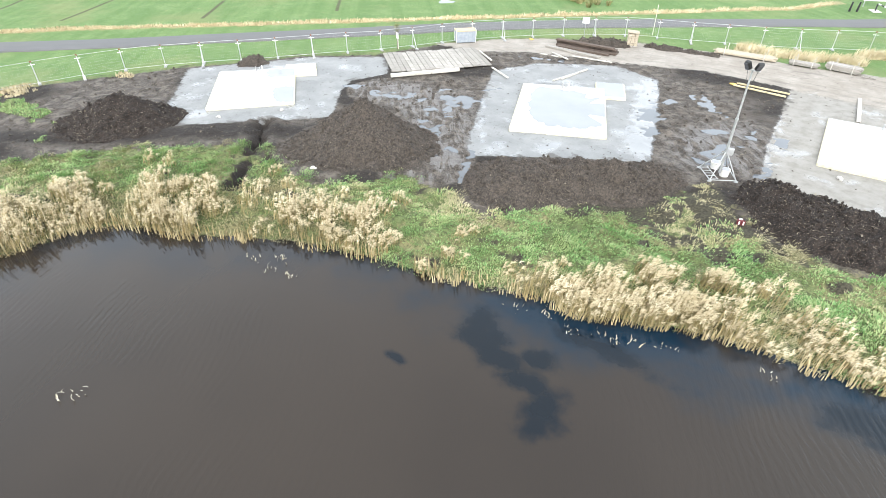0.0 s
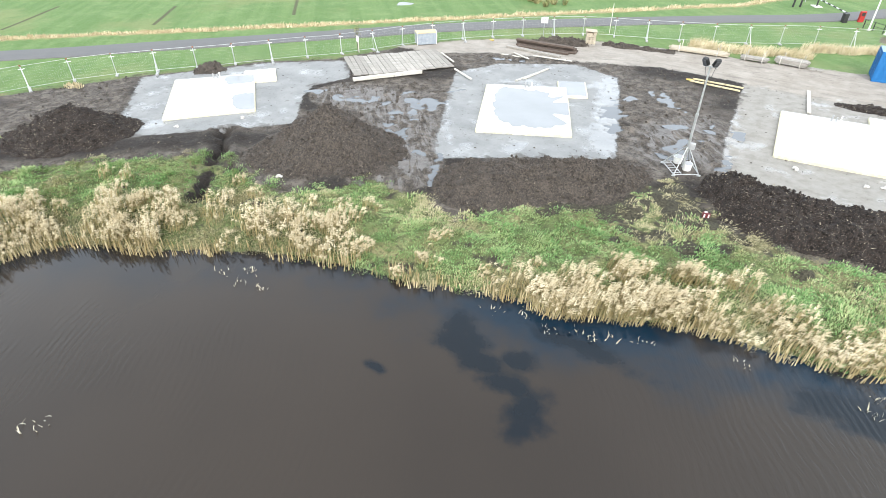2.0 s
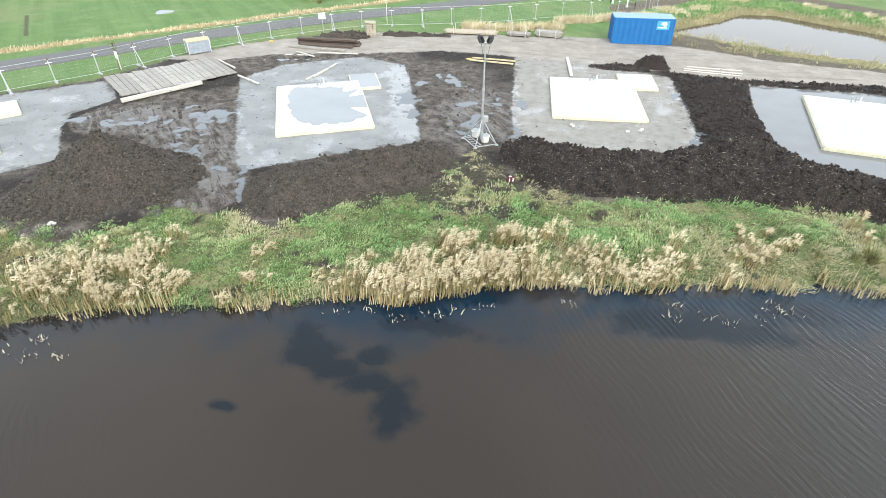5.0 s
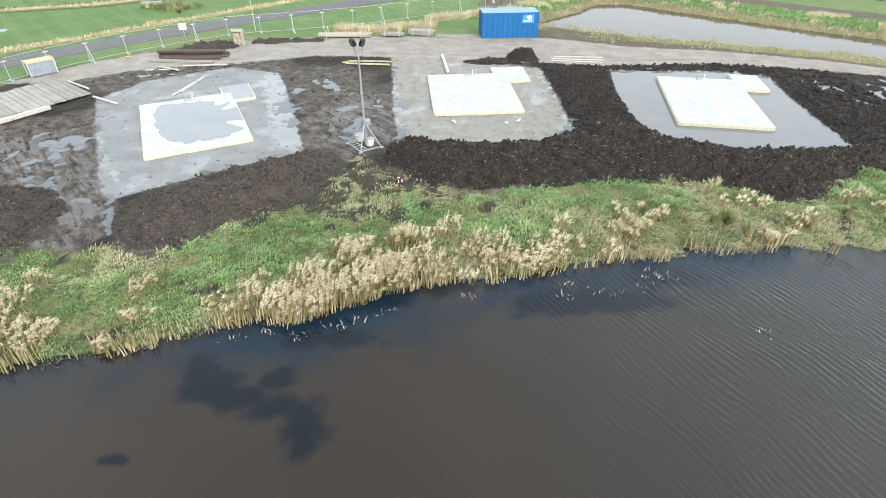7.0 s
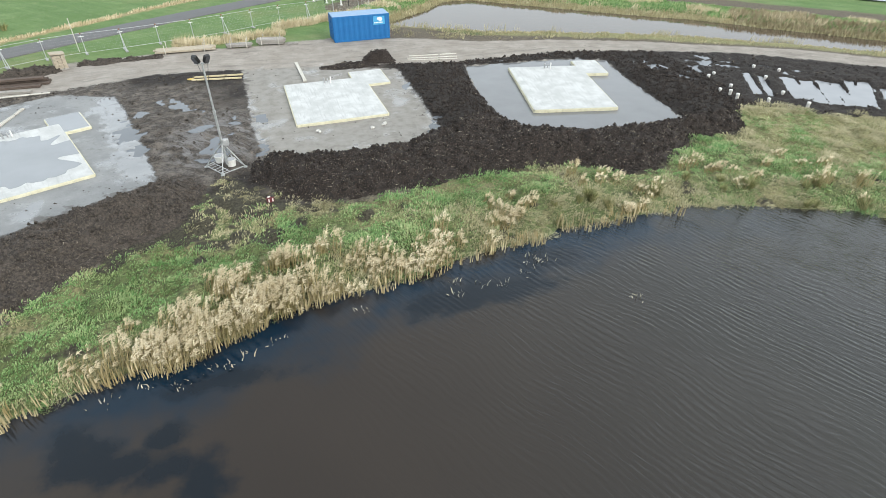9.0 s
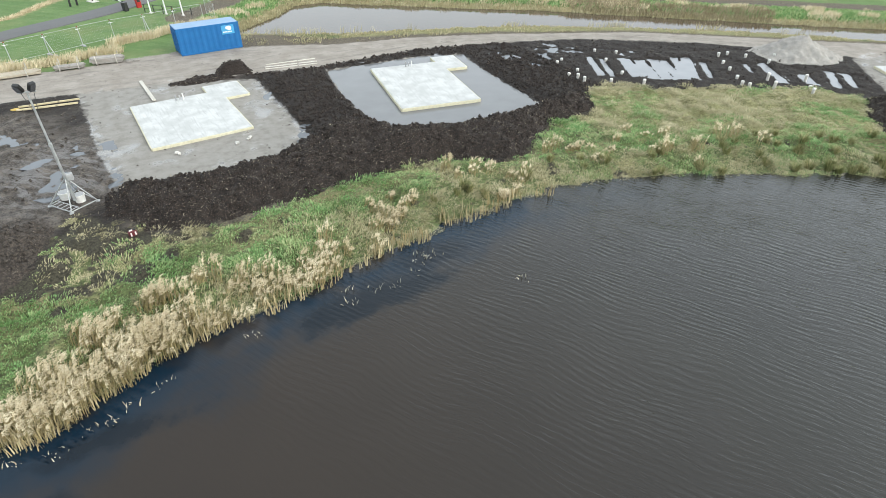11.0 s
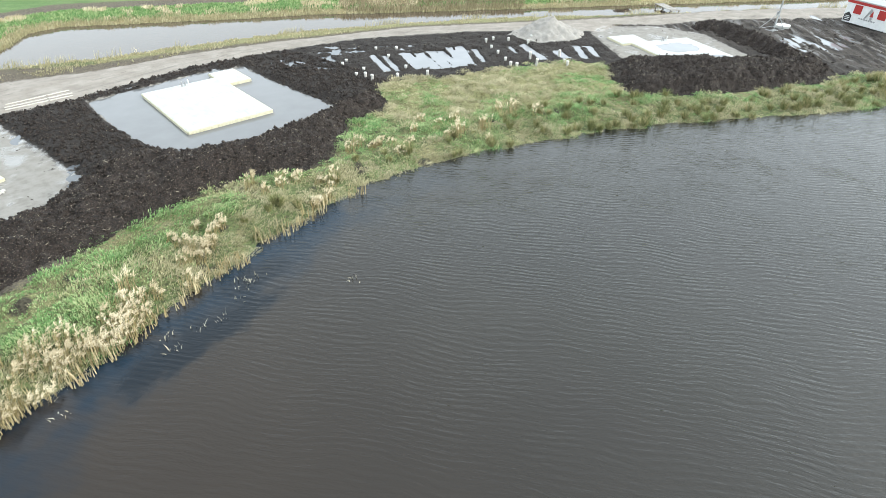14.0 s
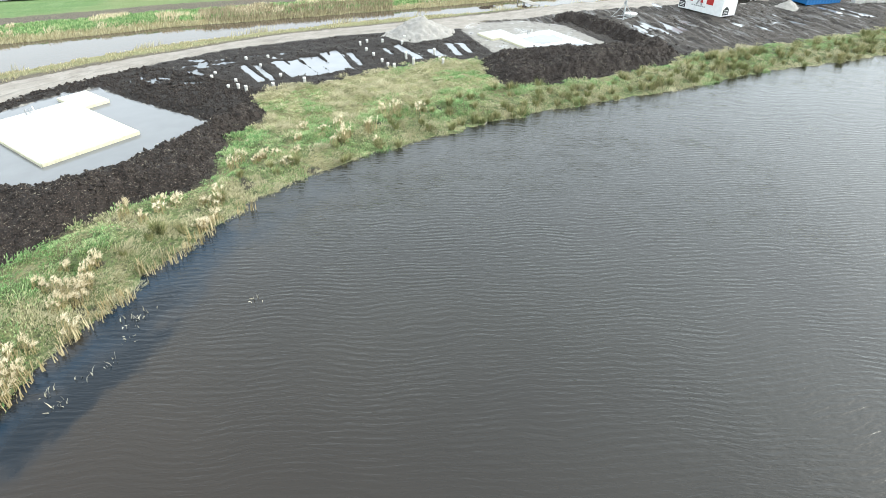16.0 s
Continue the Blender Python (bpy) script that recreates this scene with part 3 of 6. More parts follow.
FAR_RUTS += [(80.5 + k * 1.05 + rut.uniform(-1, 1), 0.5 - k * 1.15 + rut.uniform(-1, 1), rut.uniform(0.9, 2.6), rut.uniform(0.14, 0.3)) for k in range(13)]


# ---- arithmetic ----
def signed(poly, x, y):
    """Metres from the outline of a polygon, above zero inside it."""
    d = np.full(x.shape, 1e9)
    inside = np.zeros(x.shape, bool)
    for (ax, ay), (bx, by) in zip(poly, poly[1:] + poly[:1]):
        ex, ey = bx - ax, by - ay
        k = np.clip(((x - ax) * ex + (y - ay) * ey) / (ex * ex + ey * ey), 0, 1)
        d = np.minimum(d, (x - ax - k * ex) ** 2 + (y - ay - k * ey) ** 2)
        if ay != by:
            inside ^= ((ay > y) != (by > y)) & (x < (bx - ax) * (y - ay) / (by - ay) + ax)
    return np.where(inside, 1, -1) * np.sqrt(d)


def from_line(line, x, y):
    d = np.full(x.shape, 1e9)
    for (ax, ay), (bx, by) in zip(line, line[1:]):
        ex, ey = bx - ax, by - ay
        k = np.clip(((x - ax) * ex + (y - ay) * ey) / (ex * ex + ey * ey), 0, 1)
        d = np.minimum(d, (x - ax - k * ex) ** 2 + (y - ay - k * ey) ** 2)
    return np.sqrt(d)


TABLE = np.random.RandomState(7).rand(256, 256)


def lumps(x, y, size, octaves=4, gain=0.5):
    """Smooth uneven values about zero, with lumps of the given size in metres."""
    total, amp = np.zeros(np.shape(x)), 1.0
    for k in range(octaves):
        u, v = np.asarray(x) / size + 17.3 * k, np.asarray(y) / size + 9.1 * k
        i, j = np.floor(u).astype(int), np.floor(v).astype(int)
        fu, fv = u - i, v - j
        fu, fv = fu * fu * (3 - 2 * fu), fv * fv * (3 - 2 * fv)
        at = lambda a, b: TABLE[a % 256, b % 256]
        low = at(i, j) * (1 - fu) + at(i + 1, j) * fu
        high = at(i, j + 1) * (1 - fu) + at(i + 1, j + 1) * fu
        total += amp * (low * (1 - fv) + high * fv - 0.5)
        amp, size = amp * gain, size / 2.03
    return total


def ease(v, a, b):
    k = np.clip((v - a) / (b - a), 0, 1)
    return k * k * (3 - 2 * k)


def land(x, y):
    """The height of the ground, and how far each point lies inside each zone."""
    x, y = np.asarray(x, float), np.asarray(y, float)
    shore = -signed(POND, x, y) + lumps(x, y, 1.6, 3) * 0.55
    bank = -signed(DITCH, x, y) + lumps(x + 40, y, 1.6, 3) * 0.6
    mud = signed(MUD, x, y)
    pad = np.max([signed(p, x, y) for p in PADS], 0)
    flood = signed(FLOODED, x, y)
    track = signed(TRACK, x, y)
    z = lumps(x, y, 6, 4) * 0.1
    muddy = ease(mud, -0.3, 0.6) * (1 - ease(track, -0.5, 0.4)) * (1 - ease(pad, -0.4, 0.2))
    z = z + muddy * (lumps(x, y, 1.1, 4, 0.6) * 0.22 + 0.03)
    # wheel ruts along the far mud
    u, v = x * 0.8 + y * 0.6, y * 0.8 - x * 0.6
    z = z + muddy * ease(x, 64, 70) * lumps(u * 0.12, v, 0.9, 3, 0.6) * 0.3
    # ridges of wet mud with water between them
    sod = ease(2.3 - from_line(SODDEN, x, y) + lumps(x + 60, y, 2.2, 3) * 2.0, 0, 1.4) * muddy
    z = z * (1 - 0.75 * sod) + sod * (lumps(x, y, 0.75, 3, 0.7) * 0.3 - 0.02)
    # tussocks on the bank
    tussock = ease(-mud, 0.1, 1.0) * ease(shore, 0.5, 1.8) * (1 - ease(shore, 14, 18)) * (y < 40)
    z = z + tussock * (lumps(x + 13, y, 0.95, 2, 0.55) * 0.5 + 0.03)
    # peat thrown up between the beds
    between = ease(np.minimum.reduce([x - 8.6, 14.6 - x, y - 33, 52 - y]), 0, 1.5) + ease(np.minimum.reduce([x - 27.6, 33 - x, y - 33, 47 - y]), 0, 1.5)
    z = z + between * 0.3 * (1 - ease(flood, -0.8, 0.1)) * (1 - ease(pad, -0.8, 0.2))
    flat = ease(pad, -0.3, 0.3)
    z = z * (1 - flat) + flat * (-0.02 + lumps(x, y, 2.5, 3) * 0.04)
    drive = ease(track, -0.5, 0.8)
    z = z * (1 - drive) + drive * (0.03 + lumps(x, y, 3, 3) * 0.03)
    pool = ease(flood + lumps(x, y, 0.7, 3) * 0.3, -0.15, 0.35)
    z = z * (1 - pool) - 0.3 * pool
    frill, ragged = lumps(x, y, 0.9, 3), lumps(x + 3, y, 0.7, 3, 0.7)
    for px, py, a, b, turn in PUDDLES:
        c, s = math.cos(radians(turn)), math.sin(radians(turn))
        u, v = ((x - px) * c + (y - py) * s) / a, ((y - py) * c - (x - px) * s) / b
        dip = ease(0.85 - np.hypot(u, v) + ragged * 1.7, -0.1, 0.4)
        z = z - dip * (0.1 + np.maximum(z, 0))
    for ax, ay, bx, by, half in TRENCHES:
        long = math.hypot(bx - ax, by - ay)
        ex, ey = (bx - ax) / long, (by - ay) / long
        v, u = (x - (ax + bx) / 2) * ex + (y - (ay + by) / 2) * ey, (x - (ax + bx) / 2) * ey - (y - (ay + by) / 2) * ex
        dip = ease(1.08 - np.maximum(np.abs(u) / half, np.abs(v) * 2 / long) + frill * 0.22, -0.04, 0.2)
        z = z - dip * (0.14 + np.maximum(z, 0))
    for tx, ty, reach, half in FAR_RUTS:
        u, v = (x - tx) * 0.8 + (y - ty) * 0.6, (y - ty) * 0.8 - (x - tx) * 0.6
        dip = ease(1 - np.hypot(u / reach, v / half) + frill * 0.9, -0.15, 0.35)
        z = z - dip * (0.12 + np.maximum(z, 0))
    # the small ditch that drains the first bed
    mud = np.minimum(mud, np.hypot((x + 51) / 3.2, y - 11.2) - 1.3 + lumps(x, y, 1.5, 3) * 2.4)
    gully = np.minimum(from_line(GULLY, x, y), 9)
    mud = np.maximum(mud, 0.45 - gully + lumps(x, y, 0.8, 3) * 0.7)
    z = z - 0.8 * ease(0.42 - gully + lumps(x, y, 0.8, 3) * 0.7, 0, 0.4) + 0.25 * ease(0.6 - np.abs(gully - 1.0), 0, 0.5) * (mud > 0)
    z = z - 0.14 * ease(0.3 - from_line([(-19.5, 27.5), (-17.4, 23.5)], x, y), 0, 0.3) - 0.14 * ease(0.3 - from_line([(-4.2, 39), (-4.4, 35), (-3.7, 32)], x, y), 0, 0.3)
    low = np.minimum(shore - 0.05, 9)
    z = np.where(low < 4, z * ease(low, 0.3, 4) - 0.62 * (1 - ease(low, -0.1, 3.2)), z)
    z = np.where(low < 0, -0.62 - 1.1 * ease(-low, 0, 3), z)
    z = np.where(bank < 3.0, z * ease(bank, 0.3, 3) - 0.72 * (1 - ease(bank, 0, 2.2)), z)
    z = np.where(bank < 0, -0.72 - 0.9 * ease(-bank, 0, 2), z)
    return z, dict(shore=shore, bank=bank, mud=mud, pad=np.maximum(pad, flood), track=track)


TRAMPLED = [[(-4.3, 33.2), (-4.5, 30.6), (-3.7, 27.8), (-3.1, 25.8)], [(-11.8, 25.2), (-9.2, 26.0), (-7.0, 27.0)], [(-5.2, 29.6), (-6.6, 27.2)]]


def bareness(x, y):
    """Above zero where the growth on the bank is worn away."""
    worn = ease(5.6 - np.hypot(x + 4, y - 29), 0, 3) + ease(1.9 - from_line([(-11.5, 25.4), (-7.2, 26.8)], x, y), 0, 1.2) + 0.5 * ease(4 - np.hypot(x - 42, y - 28.5), 0, 3)
    return -0.44 - lumps(x + 77, y, 1.2, 3, 0.65) + 0.52 * worn - 0.1 * (x > 26) + 0.6 * ease(0.85 + lumps(x, y, 0.9, 3) * 1.5 - np.min([from_line(l, x, y) for l in TRAMPLED], 0), 0, 0.3)


# ---- building helpers ----
def part(name, bm, material, parent=None, label=""):
    """Link a bmesh as one mesh object under a thing or a part."""
    me = bpy.data.meshes.new(name)
    bm.to_mesh(me)
    bm.free()
    me.materials.append(MAT[material])
    ob = new(name, me)
    ob.parent = parent
    return tagged(ob, label)


def thing(name, label, category, at=(0, 0, 0), turn=0.0, group="", kind=""):
    ob = new(name)
    ob.matrix_world = pose(*at, 0, 0, turn)
    return tagged(ob, label, category, group, kind)


def box(size, at=(0, 0, 0), rot=(0, 0, 0), bevel=0.0, bm=None):
    bm = bm or bmesh.new()
    made = bmesh.ops.create_cube(bm, size=1, matrix=pose(*at, *rot) @ Matrix.Diagonal((*size, 1)))["verts"]
    if bevel:
        edges = list({e for v in made for e in v.link_edges})
        bmesh.ops.bevel(bm, geom=edges, offset=bevel, segments=1, affect="EDGES")
    return bm


def tube(a, b, r, r2=None, n=8, bm=None):
    bm = bm or bmesh.new()
    a, b = Vector(a), Vector(b)
    m = Matrix.Translation((a + b) / 2) @ (b - a).to_track_quat("Z", "Y").to_matrix().to_4x4()
    bmesh.ops.create_cone(bm, cap_ends=True, segments=n, radius1=r, radius2=r if r2 is None else r2, depth=(b - a).length, matrix=m)
    return bm


def prism(outline, depth, m=None, bm=None):
    """A flat outline in x and y, drawn out by depth along z."""
    bm = bm or bmesh.new()
    m = m or Matrix()
    low = [bm.verts.new(m @ Vector((x, y, 0))) for x, y in outline]
    top = [bm.verts.new(m @ Vector((x, y, depth))) for x, y in outline]
    bm.faces.new(low[::-1])
    bm.faces.new(top)
    for k in range(len(low)):
        bm.faces.new((low[k - 1], low[k], top[k], top[k - 1]))
    return bm


def mesh_object(name, verts, faces, material, smooth=False):
    """faces: a list of index arrays, one array for each number of corners."""
    me = bpy.data.meshes.new(name)
    verts = np.asarray(verts, np.float32)
    sizes = np.concatenate([np.full(len(f), f.shape[1], np.int32) for f in faces])
    loops = np.concatenate([f.ravel() for f in faces]).astype(np.int32)
    me.vertices.add(len(verts))
    me.vertices.foreach_set("co", verts.ravel())
    me.loops.add(len(loops))
    me.loops.foreach_set("vertex_index", loops)
    me.polygons.add(len(sizes))
    me.polygons.foreach_set("loop_start", np.concatenate([[0], np.cumsum(sizes)[:-1]]).astype(np.int32))
    me.polygons.foreach_set("use_smooth", np.full(len(sizes), smooth))
    me.update(calc_edges=True)
    me.validate()
    me.materials.append(MAT[material])
    return new(name, me)


USED = {}


def sheet(name, xs, ys, height, material, keep=None):
    """A grid over xs and ys, with a height for each point; keep picks the points that stay."""
    gx, gy = np.meshgrid(xs, ys)
    z = height(gx, gy)
    n, m = gx.shape
    idx = np.arange(n * m).reshape(n, m)
    quads = np.stack([idx[:-1, :-1], idx[:-1, 1:], idx[1:, 1:], idx[1:, :-1]], -1).reshape(-1, 4)
    verts = np.stack([gx, gy, z], -1).reshape(-1, 3)
    if keep is not None:
        ok = keep(gx, gy).ravel()
        quads = quads[ok[quads].any(1)]
        used = np.unique(quads)
        back = np.zeros(len(verts), int)
        back[used] = np.arange(len(used))
        verts, quads = verts[used], back[quads]
        USED[name] = used
    return mesh_object(name, verts, [quads], material, True)


def spread(low, high, step, far, growth=1.25):
    """Places from -far to far, step apart between low and high and wider and wider outside."""
    mid = list(np.arange(low, high + step / 2, step))
    right, left, gap = [], [], step
    while (right or mid)[-1] < far:
        gap *= growth
        right.append((right or mid)[-1] + gap)
    gap = step
    while (left[-1] if left else mid[0]) > -far:
        gap *= growth
        left.append((left[-1] if left else mid[0]) - gap)
    return np.array(left[::-1] + mid + right)


# ---- ground ----
xs, ys = spread(-100, 98, 0.3, 2500), spread(-16, 90, 0.3, 2500)
finer = lambda v, a, b, step: np.concatenate([v[v < a - 0.1], np.arange(a, b, step), v[v > b + 0.1]])
xs, ys = finer(finer(xs, 33, 57, 0.19), -33, -19, 0.2), finer(ys, 23, 43, 0.2)
gx, gy = np.meshgrid(xs, ys)
zone_values = {}


def ground_height(x, y):
    z, zones = land(x, y)
    zone_values.update(zones)
    return z


ground = tagged(sheet("ground", xs, ys, ground_height, "ground", keep=lambda x, y: signed(POND, x, y) < 3.2), "muddy building ground with grass, wet sand and peat", "ground", kind="structure")
flat_x, flat_y = gx.ravel(), gy.ravel()
road_gap = from_line(ROAD, flat_x, flat_y)
fence_gap = from_line(FENCE, flat_x, flat_y)
bank_gap = zone_values["bank"].ravel()
far_side = signed(BEYOND, flat_x, flat_y) > 0
zone_values["meadow"] = np.where(from_line(ROAD, flat_x, flat_y) < 14, 2.0, 0.0) + np.where(zone_values["mud"].ravel() < -1, 2.0, -2.0) + np.where(zone_values["shore"].ravel() > 26, 0.0, -4.0) - 8.0 * ((bank_gap < 8) & ~far_side & (flat_x > 9))
BACK_DITCH = [(-70, 71), (-57, 74.5), (-45, 79), (-38, 84)]
near_side = ~far_side & (bank_gap > 0)
zone_values["straw"] = np.maximum.reduce([0.8 - from_line(VERGE, flat_x, flat_y), 0.8 - from_line(BACK_DITCH, flat_x, flat_y), np.where(near_side, 2.2 - bank_gap, -3),
                                          np.where(far_side & (bank_gap > 0), 1.4 - bank_gap, -3), 0.9 - np.hypot((flat_x + 56) / 2.5, (flat_y - 13) / 2)])
zone_values["plough"] = np.maximum(np.where(far_side, 2.1 - np.abs(bank_gap - 8.9), -3), np.where(near_side & (flat_x > 7) & (flat_y < 80), np.interp(flat_x, [8, 12, 20, 34, 60], [5.0, 4.6, 2.4, 1.0, 0.7]) + zone_values["track"].ravel(), -3))
zone_values["peat"] = np.maximum.reduce([np.minimum(flat_x - 7.5, 60), -1.1 + lumps(flat_x, flat_y, 6, 3) * 6, 1.2 - 1.6 * from_line(GULLY, flat_x, flat_y), 1.4 - 1.2 * from_line([(-47, 8.5), (-41, 13.2), (-36, 18.5), (-31, 22.5)], flat_x, flat_y)])
zone_values["litter"] = 0.7 - np.abs(zone_values["mud"].ravel() + 0.6) - 3.0 * (flat_x > 30) - 1.4 * (flat_x < -9)
zone_values["tan_sand"] = np.minimum(flat_x + 7, 6)
zone_values["sodden"] = np.maximum(2.8 - from_line(SODDEN, flat_x, flat_y), 3 - np.hypot(flat_x + 6.5, (flat_y - 39) * 0.6))
zone_values["peat"] = zone_values["peat"] - 6 * np.clip(zone_values["sodden"] + 0.6, 0, 1)
furrows = [[(-80.8, 26.0), (-88.5, 36.1)], [(-68.6, 37.6), (-75.8, 45.4)], [(-58.6, 50.9), (-66.0, 58.6)], [(-93.8, 23.4), (-98.5, 28.1)]]
zone_values["furrow"] = np.maximum.reduce([0.28 - from_line(f, flat_x, flat_y) for f in furrows] + [np.where(np.abs(from_line(BACK_DITCH, flat_x, flat_y) - 1.6) < 0.5, 0.3, -1)])
zone_values["olive"] = np.minimum.reduce([flat_x - 29, zone_values["shore"].ravel() - 4.0, 60 - flat_x]) + np.where(near_side & (bank_gap < 8) & (flat_x > 9), 9.0, 0)
SOAKED = [[(-15.2, 49), (-12.6, 41.5), (-10.6, 35)], [(9.3, 37.6), (9.0, 44), (8.5, 50)], [(-4.9, 47), (-4.2, 40), (-3.4, 37)], [(-24.6, 36), (-20, 29.2)], [(-28, 49.5), (-22, 51)]]
zone_values["sheen"] = np.maximum.reduce([wide - from_line(l, flat_x, flat_y) for l, wide in zip(SOAKED, (1.5, 0.3, 0.5, 0.2, 0.6))])
zone_values["bare"] = bareness(flat_x, flat_y)
for key in ("mud", "pad", "track", "meadow", "straw", "plough", "peat", "litter", "tan_sand", "sodden", "furrow", "olive", "bare", "sheen"):
    layer = ground.data.attributes.new(key, "FLOAT", "POINT")
    layer.data.foreach_set("value", np.clip(np.asarray(zone_values[key]).ravel()[USED["ground"]], -6, 6).astype(np.float32))


def height_at(x, y):
    return float(land(np.array([x]), np.array([y]))[0][0])


# ---- water ----
def water(name, outline, level, material, label, category):
    bm = bmesh.new()
    bm.faces.new([bm.verts.new((x, y, level)) for x, y in outline])
    return tagged(part(name, bm, material), label, category, kind="structure")


def grown(poly, by):
    """The outline moved outwards by about that many metres."""
    res = []
    for k, (x, y) in enumerate(poly):
        (ax, ay), (bx, by_) = poly[k - 1], poly[(k + 1) % len(poly)]
        nx, ny = by_ - ay, ax - bx
        n = math.hypot(nx, ny)
        area = sum(p[0] * q[1] - q[0] * p[1] for p, q in zip(poly, poly[1:] + poly[:1]))
        side = 1 if area > 0 else -1
        res.append((x + side * by * nx / n, y + side * by * ny / n))
    return res


pond_x, pond_y = spread(-36, 96, 0.7, 300, 1.2), spread(-92, 28, 0.7, 300, 1.2)
pond_x, pond_y = pond_x[(pond_x > -50) & (pond_x < 97)], pond_y[(pond_y > -95) & (pond_y < 29)]
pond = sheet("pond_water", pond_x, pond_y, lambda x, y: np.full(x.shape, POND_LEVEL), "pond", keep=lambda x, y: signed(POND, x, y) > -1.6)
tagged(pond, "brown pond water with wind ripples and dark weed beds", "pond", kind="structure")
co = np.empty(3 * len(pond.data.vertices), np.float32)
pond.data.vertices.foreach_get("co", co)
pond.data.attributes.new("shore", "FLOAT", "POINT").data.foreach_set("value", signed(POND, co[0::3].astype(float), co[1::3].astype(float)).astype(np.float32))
water("ditch_water", grown(DITCH, 1.2), DITCH_LEVEL, "ditch", "wide still ditch with brown water reflecting the sky", "ditch")
water("mud_water", [(-34.5, 31.5), (-32, 35), (-26, 37.5), (-23, 33), (-20.5, 28), (-18.8, 24.5), (-21, 22.6), (-24.5, 25.5), (-27, 29.5)], -0.065, "puddle", "film of rainwater between ridges of wet mud", "water")
water("flood_water", grown(FLOODED, 0.9), -0.07, "flood", "grey rainwater flooding the bed round a slab", "water")


def puddle(x, y, a, b, turn, level=PUDDLE_LEVEL, material="puddle", label="shallow rain puddle in the mud", n=28, square=2):
    bm = bmesh.new()
    rng = random.Random(round(x * 37 + y * 91))
    p1, p2 = rng.uniform(0, 6), rng.uniform(0, 6)
    ring = []
    for k in range(n):
        w = k / n * math.tau
        r = 1.4 + 0.13 * math.sin(2 * w + p1) + 0.1 * math.sin(5 * w + p2)
        r *= (abs(math.cos(w)) ** square + abs(math.sin(w)) ** square) ** (-1 / square)
        ring.append(bm.verts.new((a * r * math.cos(w), b * r * math.sin(w), 0)))
    bm.faces.new(ring)
    ob = part("puddle", bm, material)
    PUDDLE_COUNT.append(x)
    ob.matrix_world = pose(x, y, level - 0.0004 * len(PUDDLE_COUNT), 0, 0, turn)
    return tagged(ob, label, "puddle", "puddles on the site")


PUDDLE_COUNT = []
for row in PUDDLES:
    puddle(*row)
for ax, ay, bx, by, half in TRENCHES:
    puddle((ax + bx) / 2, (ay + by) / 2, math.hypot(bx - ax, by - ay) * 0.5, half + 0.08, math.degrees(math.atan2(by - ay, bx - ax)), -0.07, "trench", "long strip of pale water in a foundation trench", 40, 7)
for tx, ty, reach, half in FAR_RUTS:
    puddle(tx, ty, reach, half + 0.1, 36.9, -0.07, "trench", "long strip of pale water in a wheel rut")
puddle(-49, 62.4, 2.6, 1.1, 130, 0.055, label="rainwater standing on the meadow")

water("far_canal", [(20, 112), (46, 95), (60.5, 79.5), (75, 66), (130, 20), (160, 50), (60, 150)], 0.16, "trench", "wide pale canal beyond the far fields", "canal")

# ---- road ----
def ribbon(line, width, lift):
    bm = bmesh.new()
    pts = [Vector((*p, 0)) for p in line]
    rows, fine = [], []
    for k in range(len(pts) - 1):
        p0, p1, p2, p3 = pts[max(k - 1, 0)], pts[k], pts[k + 1], pts[min(k + 2, len(pts) - 1)]
        for j in range(8):
            t = j / 8
            fine.append(0.5 * (2 * p1 + (p2 - p0) * t + (2 * p0 - 5 * p1 + 4 * p2 - p3) * t * t + (3 * p1 - p0 - 3 * p2 + p3) * t ** 3))
    for k, p in enumerate(fine):
        way = (fine[min(k + 1, len(fine) - 1)] - fine[max(k - 1, 0)]).normalized()
        side = Vector((-way.y, way.x, 0))
        rows.append([bm.verts.new(p + side * width * s + Vector((0, 0, z))) for s, z in ((-0.53, -0.15), (-0.5, lift), (0, lift + 0.04), (0.5, lift), (0.53, -0.15))])
    for a, b in zip(rows, rows[1:]):
        for k in range(4):
            bm.faces.new((a[k], a[k + 1], b[k + 1], b[k]))
    return bm


tagged(part("road", ribbon(ROAD, 3.7, 0.1), "asphalt"), "narrow grey asphalt road past the fence", "road", kind="structure")

